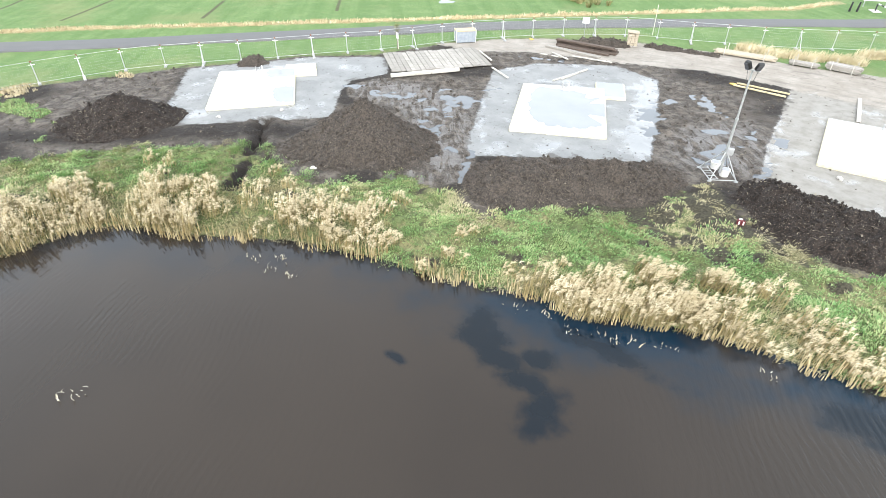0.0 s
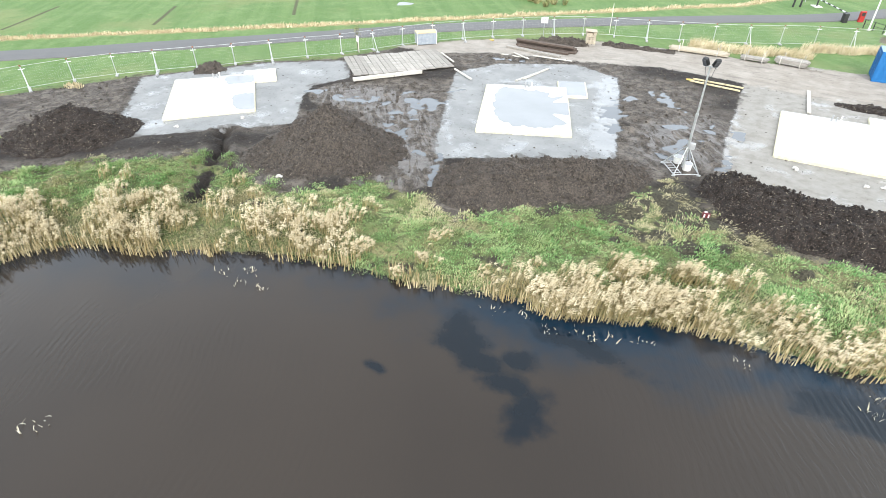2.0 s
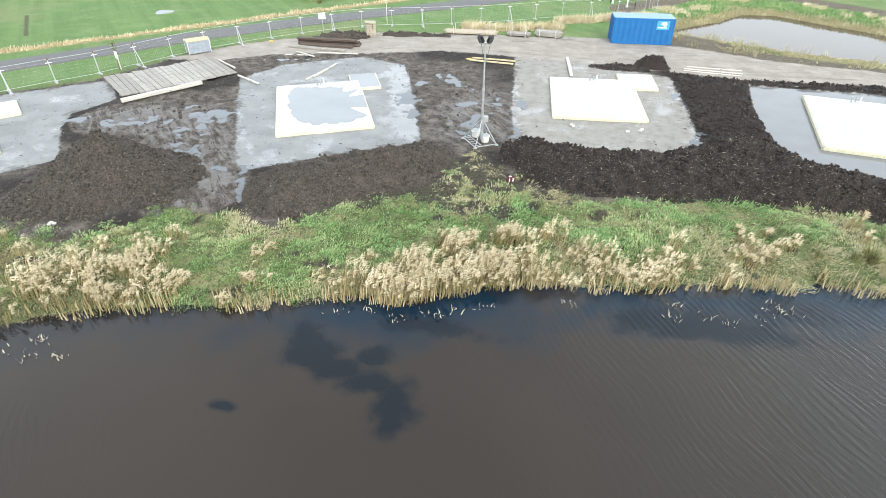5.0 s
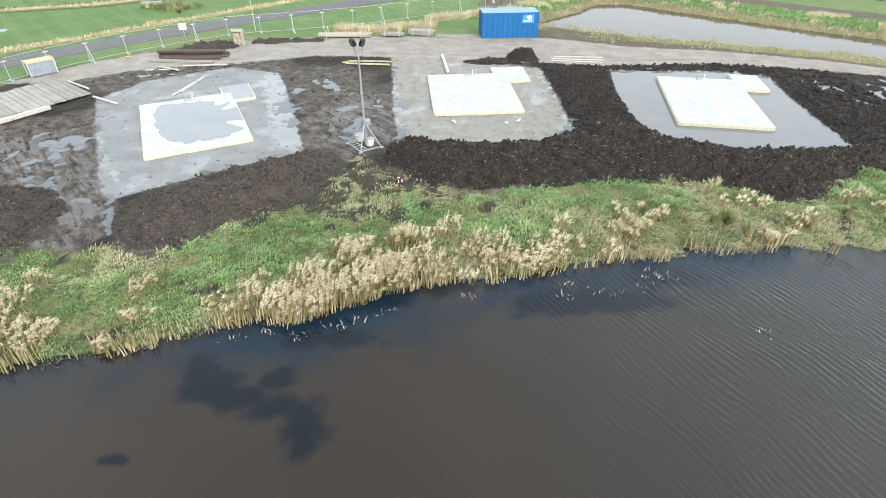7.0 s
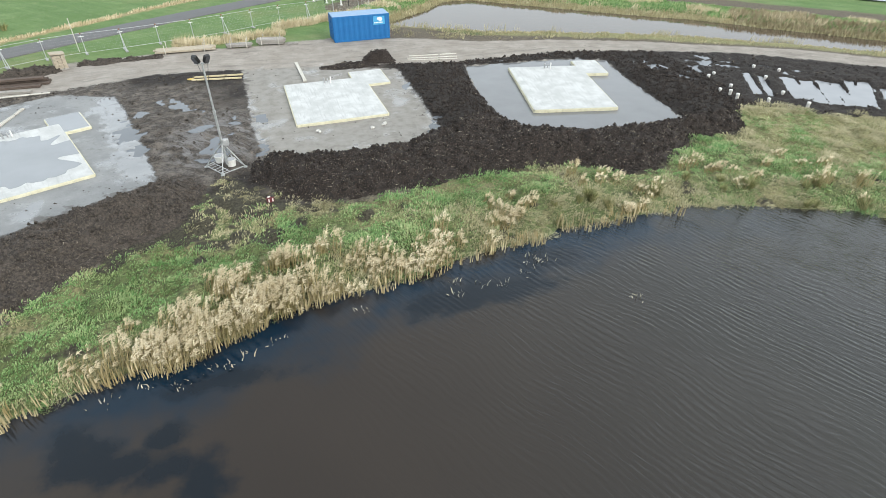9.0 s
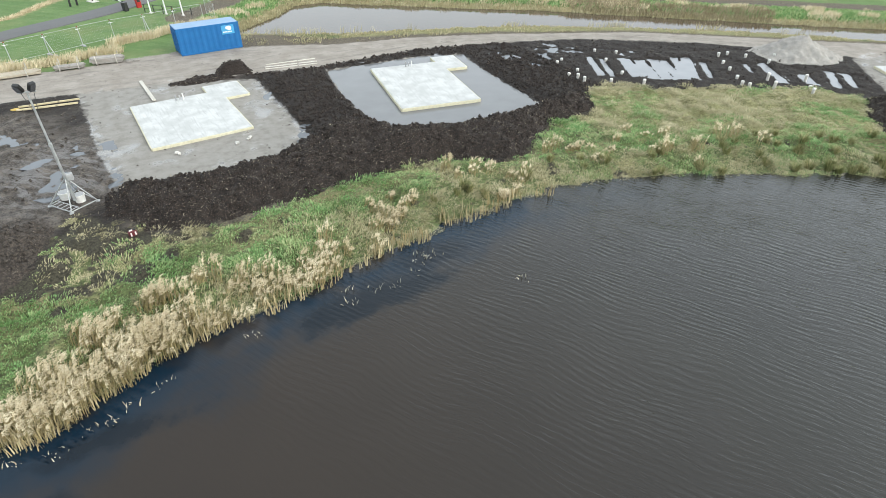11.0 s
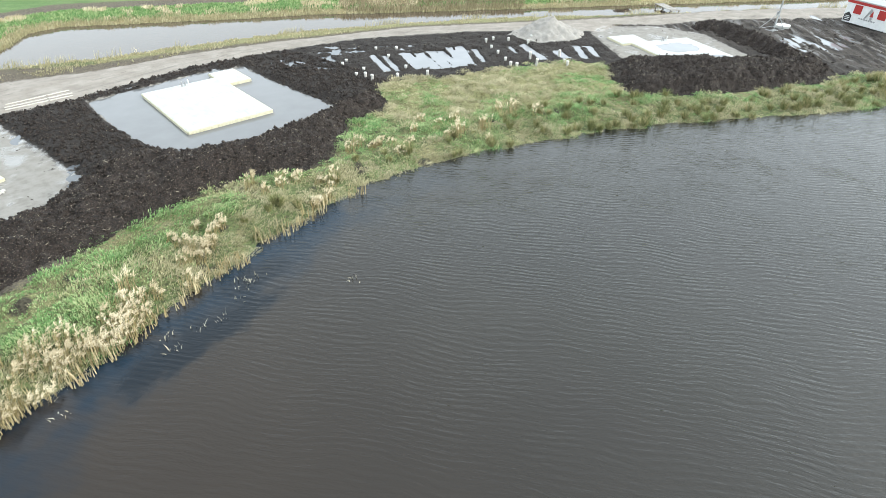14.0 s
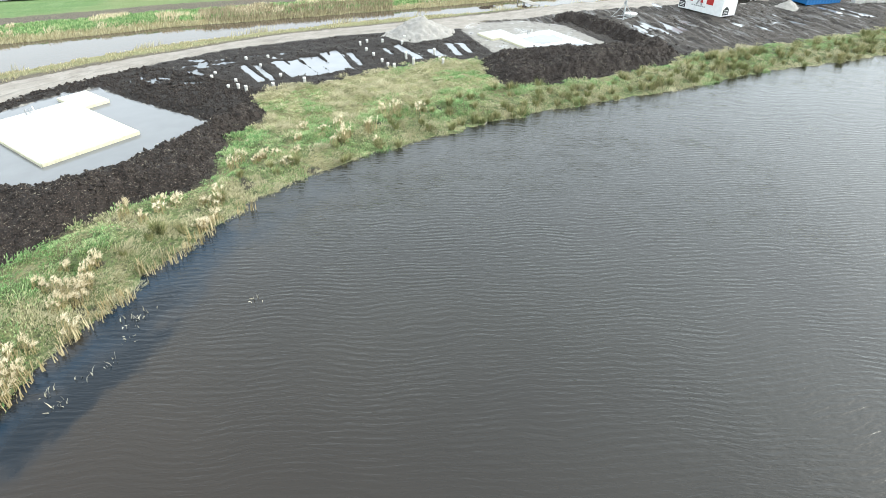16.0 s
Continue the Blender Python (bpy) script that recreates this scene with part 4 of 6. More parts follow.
# ---- heaps of soil and sand ----
def heap(name, outline, top, run, material, label, category="soil mound", step=0.16, rough=0.3, crest=0.0, cone=None):
    """A loose heap over an outline: it rises to its top over the given run of metres."""
    ox, oy = np.array(outline).T

    def height(x, y):
        d = signed(outline, x, y) + lumps(x, y, 1.4, 4, 0.6) * 0.6
        rise = top * ease(d, -0.2, run) ** 0.85 * (1 + lumps(x + 5, y, 3.1, 2) * (0.35 + crest))
        if cone:
            px, py, a, b, turn = cone
            c, s = math.cos(radians(turn)), math.sin(radians(turn))
            rho = np.hypot(((x - px) * c + (y - py) * s) / a, ((y - py) * c - (x - px) * s) / b)
            rough_rho = rho - lumps(x, y, 1.5, 3) * 0.14 * np.minimum(rho * 2, 1)
            rise = top * (0.8 * np.clip(1 - 1.2 * rough_rho, 0, 1) + 0.2 * np.clip(1 - 0.9 * rough_rho, 0, 1))
        return np.where(d > -0.2, rise, -0.2 - 0.3 * np.clip(-d, 0, 1)) + land(x, y)[0] * 0.6 + (lumps(x, y, 0.55, 4, 0.65) * rough + lumps(x + 9, y, 0.33, 2, 0.7) * rough * 0.6) * ease(d, -0.2, 0.5)

    xs_, ys_ = np.arange(ox.min() - 0.8, ox.max() + 0.9, step), np.arange(oy.min() - 0.8, oy.max() + 0.9, step)
    ob = sheet(name, xs_, ys_, height, material, keep=lambda x, y: signed(outline, x, y) > -0.7)
    HEAPS.append((outline, height, material, ob))
    return tagged(ob, label, category)


def oval(x, y, a, b, turn=0.0, n=18):
    c, s = math.cos(radians(turn)), math.sin(radians(turn))
    pts = [(a * math.cos(k / n * math.tau), b * math.sin(k / n * math.tau)) for k in range(n)]
    return [(x + u * c - v * s, y + u * s + v * c) for u, v in pts]


HEAPS = []
heap("soil_mound", oval(-43.2, 15.2, 4.6, 3.7, 45), 2.15, 2.7, "peat", "pointed heap of dark brown soil beside a sand bed", cone=(-43.1, 15.3, 4.9, 3.9, 45))
heap("soil_mound", oval(-25.8, 23.6, 5.2, 4.3, 35), 3.1, 3.6, "soil", "tall rounded heap of brown soil on the muddy ground", cone=(-26.1, 23.9, 5.4, 4.6, 35))
heap("soil_bank", [(-18.2, 24.8), (-15.5, 22.4), (-13.4, 22.2), (-11.6, 24.4), (-9.8, 26.4), (-7.4, 28), (-6.4, 31), (-7.6, 33), (-9.6, 32.6), (-12, 30.6), (-14.6, 29), (-17.4, 26.8)],
     1.3, 2.6, "soil", "low flat-topped bank of brown soil in front of a bed", "soil bank")
heap("peat_bank", [(-4, 34.4), (-3.6, 31.5), (-1.7, 29.2), (1.3, 28.2), (4.8, 28.6), (8, 29.4), (12.5, 29.3), (16.5, 29), (18.8, 27.2), (20.6, 27), (22.6, 29), (26, 31), (30, 31.2), (31.6, 33.6),
                   (28.6, 34.1), (24, 33.7), (19.7, 33.2), (16.2, 33.6), (13.4, 36.1), (11, 37.2), (8.6, 36), (6, 34.6), (1.5, 34), (-1.5, 34.6)],
     1.25, 2.3, "peat", "long bank of dark crumbly peat beside the beds", "peat bank", crest=0.25)
heap("peat_bank", [(51.6, 22.4), (48.4, 20.2), (45.6, 17), (48.4, 13.2), (53.6, 9.4), (58.3, 6.1), (62.6, 5), (64.4, 8), (61.6, 10.6), (58, 14.6), (55.2, 19), (54, 21.6)],
     1.15, 2.2, "peat", "high bank of dark peat in front of a slab", "peat bank", crest=0.2)
heap("peat_bank", [(63.8, 9.6), (66.2, 8.6), (71, 14.2), (74.4, 20), (72, 21.6), (68.2, 15.4)], 1.0, 1.4, "peat", "narrow ridge of dark peat beside a slab", "peat bank")
heap("soil_spread", oval(4.6, 53.3, 2.9, 0.95, 4), 0.16, 0.8, "peat", "thin spread of black soil behind a slab", "soil spread", rough=0.2)
heap("soil_mound", oval(7.2, 54.0, 1.5, 0.9, 5), 1.0, 1.0, "peat", "small heap of black soil beside the sand track")
heap("soil_mound", oval(-47.5, 30.2, 1.5, 0.9, 50), 0.75, 0.9, "soil", "small heap of brown soil behind a slab")
heap("soil_mound", oval(-24.5, 57.6, 3.2, 1.1, 15), 0.45, 1.0, "soil", "flat spread of soil and rubble by the fence")
heap("soil_ridge", [(-20.6, 58.9), (-17, 59.6), (-13.2, 60.2), (-13.4, 61.1), (-17, 60.7), (-20.4, 60)], 0.35, 0.5, "soil", "low ridge of dark soil along the fence", "soil ridge")
heap("sand_mound", oval(58.0, 33.0, 4.2, 3.4, -35), 2.0, 2.9, "sand", "pale heap of building sand beside the track", "sand mound", rough=0.28, cone=(58.0, 33.0, 4.5, 3.7, -35))
heap("sand_mound", oval(92.6, -4.8, 1.8, 1.5, 20), 1.1, 1.4, "sand", "small pale heap of sand and rubble", "sand mound", rough=0.2, cone=(92.6, -4.8, 2.0, 1.7, 20))

OCT_V = np.array([(1, 0, 0), (0, 1, 0), (-1, 0, 0), (0, -1, 0), (0, 0, 1), (0, 0, -1)], float)
OCT_F = np.array([(0, 1, 4), (1, 2, 4), (2, 3, 4), (3, 0, 4), (1, 0, 5), (2, 1, 5), (3, 2, 5), (0, 3, 5)])


def clods(name, x, y, z, size, material, label, category, seed=1):
    """Many loose lumps, each an uneven little solid half sunk in the ground."""
    rng = np.random.RandomState(seed)
    n = len(x)
    turn = rng.rand(n, 1) * math.tau
    shape = OCT_V[None] * (0.75 + 0.65 * rng.rand(n, 6, 1)) * (0.6 + 0.8 * rng.rand(n, 1, 3)) * size[:, None, None]
    c, s = np.cos(turn), np.sin(turn)
    verts = np.stack([shape[..., 0] * c - shape[..., 1] * s + x[:, None], shape[..., 0] * s + shape[..., 1] * c + y[:, None], shape[..., 2] * 0.8 + z[:, None]], -1)
    faces = OCT_F[None] + 6 * np.arange(n)[:, None, None]
    return tagged(mesh_object(name, verts.reshape(-1, 3), [faces.reshape(-1, 3)], material), label, category, kind="stuff")


rng = np.random.RandomState(3)
for outline, height, material, mound in HEAPS:
    if material == "sand":
        continue
    ox, oy = np.array(outline).T
    area = (ox.max() - ox.min()) * (oy.max() - oy.min())
    n = int(area * 42)
    px, py = rng.uniform(ox.min(), ox.max(), n), rng.uniform(oy.min(), oy.max(), n)
    ok = signed(outline, px, py) > -0.5
    px, py = px[ok], py[ok]
    size = 0.03 + 0.1 * rng.rand(len(px)) ** 2.5
    clods("loose_soil", px, py, height(px, py) + size * 0.2, size, material, "loose dark clods", "", len(px)).parent = mound
px, py = rng.uniform(-60, 98, 96000), rng.uniform(-16, 57, 96000)
pz, zones = land(px, py)
ok = (zones["mud"] > 0.1) & (zones["pad"] < -0.3) & (zones["track"] < -0.3) & (pz > -0.03) & (rng.rand(len(px)) < np.where(px > 7, np.where(px > 63, 0.25, 0.7), 0.4))
size = 0.02 + 0.1 * rng.rand(len(px)) ** 3
for pick, material, label in ((px <= 8, "soil", "small brown clods scattered over the mud"), (px > 8, "peat", "small black clods scattered over the peat")):
    k = ok & pick
    clods("mud_clods", px[k], py[k], pz[k] + size[k] * 0.3, size[k], material, label, "soil clods", 5)
cx, cy = rng.uniform(8, 35, 15000), rng.uniform(32, 54, 15000)
cz, near = land(cx, cy)
k = (near["mud"] > 0.1) & (near["pad"] < -0.2) & (near["track"] < 0.2) & (cz > -0.05)
lump = 0.03 + 0.13 * rng.rand(len(cx)) ** 2
clods("peat_clods", cx[k], cy[k], cz[k] + lump[k] * 0.3, lump[k], "peat", "loose lumps of black peat between the beds", "peat clods", 8)
ok = (zones["pad"] > 0.4) & (rng.rand(len(px)) < 0.1) & (zones["mud"] > -5)
clods("pebbles", px[ok], py[ok], pz[ok] + 0.01, size[ok] * 0.6, "soil", "crumbs of dark soil strewn over wet sand", "soil crumbs", 6)


# ---- plants ----
FIBRE_SPOTS = (px, py, pz, zones)


def blades(name, x, y, z, h, w, lean_x, lean_y, material, label, category, seed=1):
    """Thin bent leaves, each of five points, in one mesh."""
    rng = np.random.RandomState(seed)
    n = len(x)
    turn = rng.rand(n) * math.pi
    sx, sy = np.cos(turn) * w / 2, np.sin(turn) * w / 2
    v = np.empty((n, 5, 3))
    for k, (side, rise, bend) in enumerate(((-1, 0, 0), (1, 0, 0), (1, 0.6, 0.35), (-1, 0.6, 0.35), (0, 1, 1))):
        width = 0.8 if rise == 0.6 else 1.0
        v[:, k, 0], v[:, k, 1], v[:, k, 2] = x + side * sx * width + lean_x * bend, y + side * sy * width + lean_y * bend, z + h * rise
    base = 5 * np.arange(n)[:, None]
    quads, tris = base + np.array([[0, 1, 2, 3]]), base + np.array([[3, 2, 4]])
    return tagged(mesh_object(name, v.reshape(-1, 3), [quads, tris], material), label, category, kind="stuff")


def leaves(name, x, y, z, h, w, lean_x, lean_y, material, label, category, seed=1):
    """Small pointed leaves, each a bent lozenge, in one mesh."""
    rng = np.random.RandomState(seed)
    n = len(x)
    turn = np.arctan2(lean_y, lean_x) + math.pi / 2 + rng.randn(n) * 0.5
    sx, sy = np.cos(turn) * w / 2, np.sin(turn) * w / 2
    v = np.empty((n, 4, 3))
    for k, (side, rise, bend) in enumerate(((0, 0, 0), (1, 0.65, 0.4), (0, 1, 1), (-1, 0.65, 0.4))):
        v[:, k, 0], v[:, k, 1], v[:, k, 2] = x + side * sx + lean_x * bend, y + side * sy + lean_y * bend, z + h * rise
    tris = 4 * np.arange(n)[:, None, None] + np.array([[0, 1, 3], [1, 2, 3]])
    return tagged(mesh_object(name, v.reshape(-1, 3), [tris.reshape(-1, 3)], material), label, category, kind="stuff")


fx, fy, fz, zones = FIBRE_SPOTS
r = np.random.RandomState(12)
ok = (zones["mud"] > -0.3) & (zones["pad"] < 0) & (zones["track"] < 0) & (fz > -0.04) & (r.rand(len(fx)) < 0.22)
fx, fy, fz = fx[ok], fy[ok], fz[ok] + 0.02
for outline, height, material, mound in HEAPS:
    if material != "sand":
        ox, oy = np.array(outline).T
        n = int((ox.max() - ox.min()) * (oy.max() - oy.min()) * (20 if material == "peat" else 5))
        hx, hy = r.uniform(ox.min(), ox.max(), n), r.uniform(oy.min(), oy.max(), n)
        ok = signed(outline, hx, hy) > -0.2
        fx, fy, fz = np.concatenate([fx, hx[ok]]), np.concatenate([fy, hy[ok]]), np.concatenate([fz, height(hx[ok], hy[ok]) + 0.03])
m = len(fx)
a = r.rand(m) * math.tau
blades("straw_bits", fx, fy, fz, 0.01 + 0.06 * r.rand(m), 0.02 + 0.07 * r.rand(m) ** 3, np.cos(a) * 0.3 * r.rand(m), np.sin(a) * 0.3 * r.rand(m), "root", "bits of old straw and root turned up in the soil", "straw bits", 13)


def scattered(n, x0, x1, y0, y1, seed):
    r = np.random.RandomState(seed)
    x, y = r.uniform(x0, x1, n), r.uniform(y0, y1, n)
    z, zones = land(x, y)
    return x, y, z, zones, r


# tufts of leafy herbs, arching grass and flattened straw all over the bank
x, y, z, zones, r = scattered(260000, -50, 92, -26, 37, 11)
shore, mud = zones["shore"], zones["mud"]
gully = from_line(GULLY, x, y)
belt = (shore > 0.1) & (shore < 22) & ~((x < 28) & (shore > 14)) & (mud < 0.15 + lumps(x, y, 1.2, 3) * 1.7) & (gully > 0.6)
x, y, z, shore, mud = (v[belt] for v in (x, y, z, shore, mud))
worn = ease(5.6 - np.hypot(x + 4, y - 29), 0, 3) + 0.8 * ease(1.8 - from_line([(-11.5, 25.4), (-7.2, 26.8)], x, y), 0, 1.2)
far = ease(x, 27, 31)
green = 0.14 + 0.66 * ease(shore, 1.3, 3.6) + 1.5 * lumps(x + 31, y + 8, 2.4, 3) - 0.6 * worn - far * 0.75 * ease(shore, 4.0, 6.5) - 0.1 * far
green += 0.45 * ease(3.2 - shore, 0, 1.5) * ((x > -17) & (x < -9)) - 0.3 * ((x > -36) & (x < -24)) * ease(5.2 - shore, 0, 2) - 0.25 * ((x > 9) & (x < 27)) * ease(3.5 - shore, 0, 1)
green += 1.0 * ease(1.2 - np.hypot((x - 45) / 3.2, (y - 21.5) / 3), 0, 0.5) + 0.5 * ease(1.2 - np.hypot((x - 37) / 4, (y - 25) / 1.6), 0, 0.5)
green += r.randn(len(x)) * 0.24
bare = ease(bareness(x, y), -0.08, 0.06)
flow = lumps(x, y, 2.0, 2) * 4 + 0.4
swell = np.clip(1.05 + lumps(x, y, 0.8, 2) * 1.8, 0.45, 1.8)
is_herb, is_straw = green > 0.56, green < 0.28
for pick, material, count, share, tall, wide, lean, radius, drift, label, category in (
        (is_herb, "herb", 22, 0.85, 0.09, 0.047, 0.085, 0.26, 0.3, "fresh green herbs in patches on the bank", "herbs"),
        (~is_herb & ~is_straw, "grass", 22, 0.9, 0.11, 0.036, 0.1, 0.23, 0.35, "rough green grass on the pond bank", "grass"),
        (is_straw, "dry", 21, 0.9, 0.1, 0.035, 0.13, 0.24, 0.4, "dry straw-coloured grass mixed into the bank", "dry grass")):
    k = np.flatnonzero(pick & (r.rand(len(x)) < share * (1 - 0.85 * bare) * np.interp(x, [40, 52], [1, 0.6])))
    size = ((0.55 + 1.0 * r.rand(len(k)) ** 2) * swell[k]).repeat(count)
    k = k.repeat(count)
    m = len(k)
    a, d = r.rand(m) * math.tau, np.sqrt(r.rand(m))
    h = tall * size * (0.4 + 0.8 * r.rand(m))
    out_ = 0.3 + 0.7 * r.rand(m)
    lx = lean * size * (np.cos(a) * out_ * (1 - drift) + (np.cos(flow[k]) + 0.4) * drift)
    ly = lean * size * (np.sin(a) * out_ * (1 - drift) + (np.sin(flow[k]) + 0.1) * drift)
    lift = 0.07 * size * (1 - d * d)
    leaves(f"bank_{category.replace(' ', '_')}", x[k] + np.cos(a) * d * radius * size, y[k] + np.sin(a) * d * radius * size, z[k] - 0.03 + lift, h, wide * (0.6 + 0.8 * r.rand(m)), lx, ly, material, label, category, 2)


def reed_bed(clumps, label, seed, per=40, wide=0.032, plume=0.38):
    """clumps: rows of x, y, height, radius. Pale stalks with brown hanging leaves, and soft plumes blown one way."""
    r = np.random.RandomState(seed)
    c = np.array(clumps, float)
    c[:, 2] *= 0.7 + 0.5 * r.rand(len(c))
    heading = r.randn(len(c)).repeat(per) * 0.35 + 0.3
    c = np.repeat(c, per, 0)
    n = len(c)
    a, d = r.rand(n) * math.tau, np.sqrt(r.rand(n))
    x, y = c[:, 0] + np.cos(a) * d * c[:, 3], c[:, 1] + np.sin(a) * d * c[:, 3] * 0.8
    z, zones = land(x, y)
    ok = zones["shore"] > -0.3
    x, y, z, c, d, heading = x[ok], y[ok], np.maximum(z[ok], POND_LEVEL - 0.1), c[ok], d[ok], heading[ok]
    n = len(x)
    tip = r.rand(n)
    h = c[:, 2] * (0.5 + 0.55 * tip) * (1.05 - 0.4 * d * d)
    blow = h * (0.12 + 0.22 * r.rand(n))
    lx, ly = blow * np.cos(heading) + r.randn(n) * 0.06, blow * np.sin(heading) + r.randn(n) * 0.06
    blades("reed_stalks", x, y, z, h, wide * (0.6 + 0.7 * r.rand(n)), lx, ly, "reed", label, "reeds", seed)
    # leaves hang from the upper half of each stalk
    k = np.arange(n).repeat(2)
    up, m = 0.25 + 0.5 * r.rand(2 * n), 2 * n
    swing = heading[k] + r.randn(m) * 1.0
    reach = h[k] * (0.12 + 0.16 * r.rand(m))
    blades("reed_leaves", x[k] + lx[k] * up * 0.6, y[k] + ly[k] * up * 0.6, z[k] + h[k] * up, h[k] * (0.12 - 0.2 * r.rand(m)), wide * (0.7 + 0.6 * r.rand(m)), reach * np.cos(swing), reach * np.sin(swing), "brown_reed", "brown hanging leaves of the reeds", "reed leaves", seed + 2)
    # each plume is a spray of fine strands that droops downwind
    k = np.flatnonzero((tip > 1 - plume) & (r.rand(n) < 0.8)).repeat(12)
    m = len(k)
    swing = heading[k] + r.randn(m) * 0.55
    reach = 0.1 + 0.2 * r.rand(m)
    back = 0.3 * r.rand(m)
    blades("reed_plumes", x[k] + lx[k] * (1 - back * 0.8), y[k] + ly[k] * (1 - back * 0.8), z[k] + h[k] * (1 - back), 0.12 * r.rand(m) - 0.02, 0.024 + 0.02 * r.rand(m),
           reach * np.cos(swing), reach * np.sin(swing), "plume", "soft pale plumes on top of the reeds", "reed plumes", seed + 1)


def clump_rows(n, x0, x1, near, far, tall, radius, seed):
    """Places for clumps between two distances from the water's edge, closer together in some stretches than in others."""
    x, y, z, zones, r = scattered(n * 60, x0, x1, -6, 36, seed)
    ok = np.flatnonzero((zones["shore"] > near) & (zones["shore"] < far) & (zones["mud"] < -0.6) & (lumps(x, y, 1.7, 2) > -0.2))[:n]
    return [(x[k], y[k], tall * r.uniform(0.75, 1.15), radius * r.uniform(0.7, 1.3)) for k in ok]


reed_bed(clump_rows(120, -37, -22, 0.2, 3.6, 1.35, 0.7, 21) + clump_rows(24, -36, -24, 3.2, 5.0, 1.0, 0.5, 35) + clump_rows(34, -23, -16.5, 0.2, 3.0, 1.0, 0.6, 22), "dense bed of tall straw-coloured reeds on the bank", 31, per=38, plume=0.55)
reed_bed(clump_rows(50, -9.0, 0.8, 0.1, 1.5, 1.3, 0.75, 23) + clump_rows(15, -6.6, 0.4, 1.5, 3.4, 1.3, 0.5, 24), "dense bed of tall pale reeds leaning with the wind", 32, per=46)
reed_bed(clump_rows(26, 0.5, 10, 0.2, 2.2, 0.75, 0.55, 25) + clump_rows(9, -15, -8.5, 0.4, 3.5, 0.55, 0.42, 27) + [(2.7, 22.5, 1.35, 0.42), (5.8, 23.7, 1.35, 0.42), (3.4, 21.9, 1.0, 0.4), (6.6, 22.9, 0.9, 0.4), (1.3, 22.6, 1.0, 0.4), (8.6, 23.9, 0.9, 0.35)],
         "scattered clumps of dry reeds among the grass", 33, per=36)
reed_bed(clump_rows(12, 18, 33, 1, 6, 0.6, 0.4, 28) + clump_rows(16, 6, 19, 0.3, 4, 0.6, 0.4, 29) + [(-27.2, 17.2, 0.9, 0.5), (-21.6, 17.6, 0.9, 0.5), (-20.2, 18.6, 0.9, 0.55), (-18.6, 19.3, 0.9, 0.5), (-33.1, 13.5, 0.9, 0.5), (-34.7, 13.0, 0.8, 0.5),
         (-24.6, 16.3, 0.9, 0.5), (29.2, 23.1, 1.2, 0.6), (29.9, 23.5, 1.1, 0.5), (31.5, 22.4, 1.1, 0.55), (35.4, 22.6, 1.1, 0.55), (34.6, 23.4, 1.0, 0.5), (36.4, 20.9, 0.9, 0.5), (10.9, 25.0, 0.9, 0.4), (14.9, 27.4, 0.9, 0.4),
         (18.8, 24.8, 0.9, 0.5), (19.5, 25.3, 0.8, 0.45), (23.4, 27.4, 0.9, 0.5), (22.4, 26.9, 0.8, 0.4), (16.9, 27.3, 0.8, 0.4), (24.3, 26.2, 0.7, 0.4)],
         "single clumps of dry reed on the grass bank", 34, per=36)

# stiff pale stalks along the water's edge
x, y, z, zones, r = scattered(160000, -32, 20, 2, 26, 41)
thick = np.clip(lumps(x, y, 1.3, 3) * 2.2 + np.where(x < 3, 0.75, 0.55), 0, 1)
k = (np.abs(zones["shore"] - 0.2) < 0.5) & (r.rand(len(x)) < thick * 0.34)
m = int(k.sum())
blades("reed_stalks", x[k], y[k], np.maximum(z[k], POND_LEVEL - 0.15), 0.25 + 0.65 * r.rand(m), 0.035 + 0.03 * r.rand(m), r.randn(m) * 0.07 + 0.03, r.randn(m) * 0.06, "stalk",
       "stiff broken reed stalks along the water's edge", "reed stalks", 42)
# broken stalks standing in the shallows
spots = [(-21.4, 11.3), (-20.2, 12.1), (-19.9, 11.1), (-18.7, 11.5), (-20.6, 12.2), (-8.8, 16.5), (-7.4, 16.9), (-6.3, 16.7), (-5.2, 17.3), (-4.6, 17.2), (-4, 17.7), (-2.8, 18.3), (1.2, 19.2), (5.6, 20.2),
         (5.6, 19.3), (7, 19.7), (7.9, 19.5), (9.1, 20.1), (9.8, 20.7), (10.4, 20.7), (10.1, 21.1), (13.7, 17.1), (-19.6, 1.4), (-19.2, 1.8)]
r = np.random.RandomState(43)
c = np.repeat(np.array(spots), 9, 0) + r.randn(9 * len(spots), 2) * (0.22, 0.16)
m = len(c)
blades("broken_stalks", c[:, 0], c[:, 1], np.full(m, POND_LEVEL - 0.06), 0.1 + 0.26 * r.rand(m) ** 1.5, 0.028 + 0.026 * r.rand(m), r.randn(m) * 0.1, r.randn(m) * 0.11, "bleached", "broken pale stalks standing in shallow water", "reed stalks", 44)


def tuft_mesh(seed, tall, count=130):
    r = np.random.RandomState(seed)
    a, d = r.rand(count) * math.tau, 0.18 * np.sqrt(r.rand(count))
    out_ = 0.15 + 0.5 * r.rand(count)
    h = tall * (0.6 + 0.5 * r.rand(count)) * (1.15 - out_ * 0.6)
    return blades("rush_tuft", np.cos(a) * d, np.sin(a) * d, np.zeros(count) - 0.05, h, 0.022 + 0.014 * r.rand(count), np.cos(a) * out_ * tall, np.sin(a) * out_ * tall, "rush", "rush tuft", "rush", seed).data


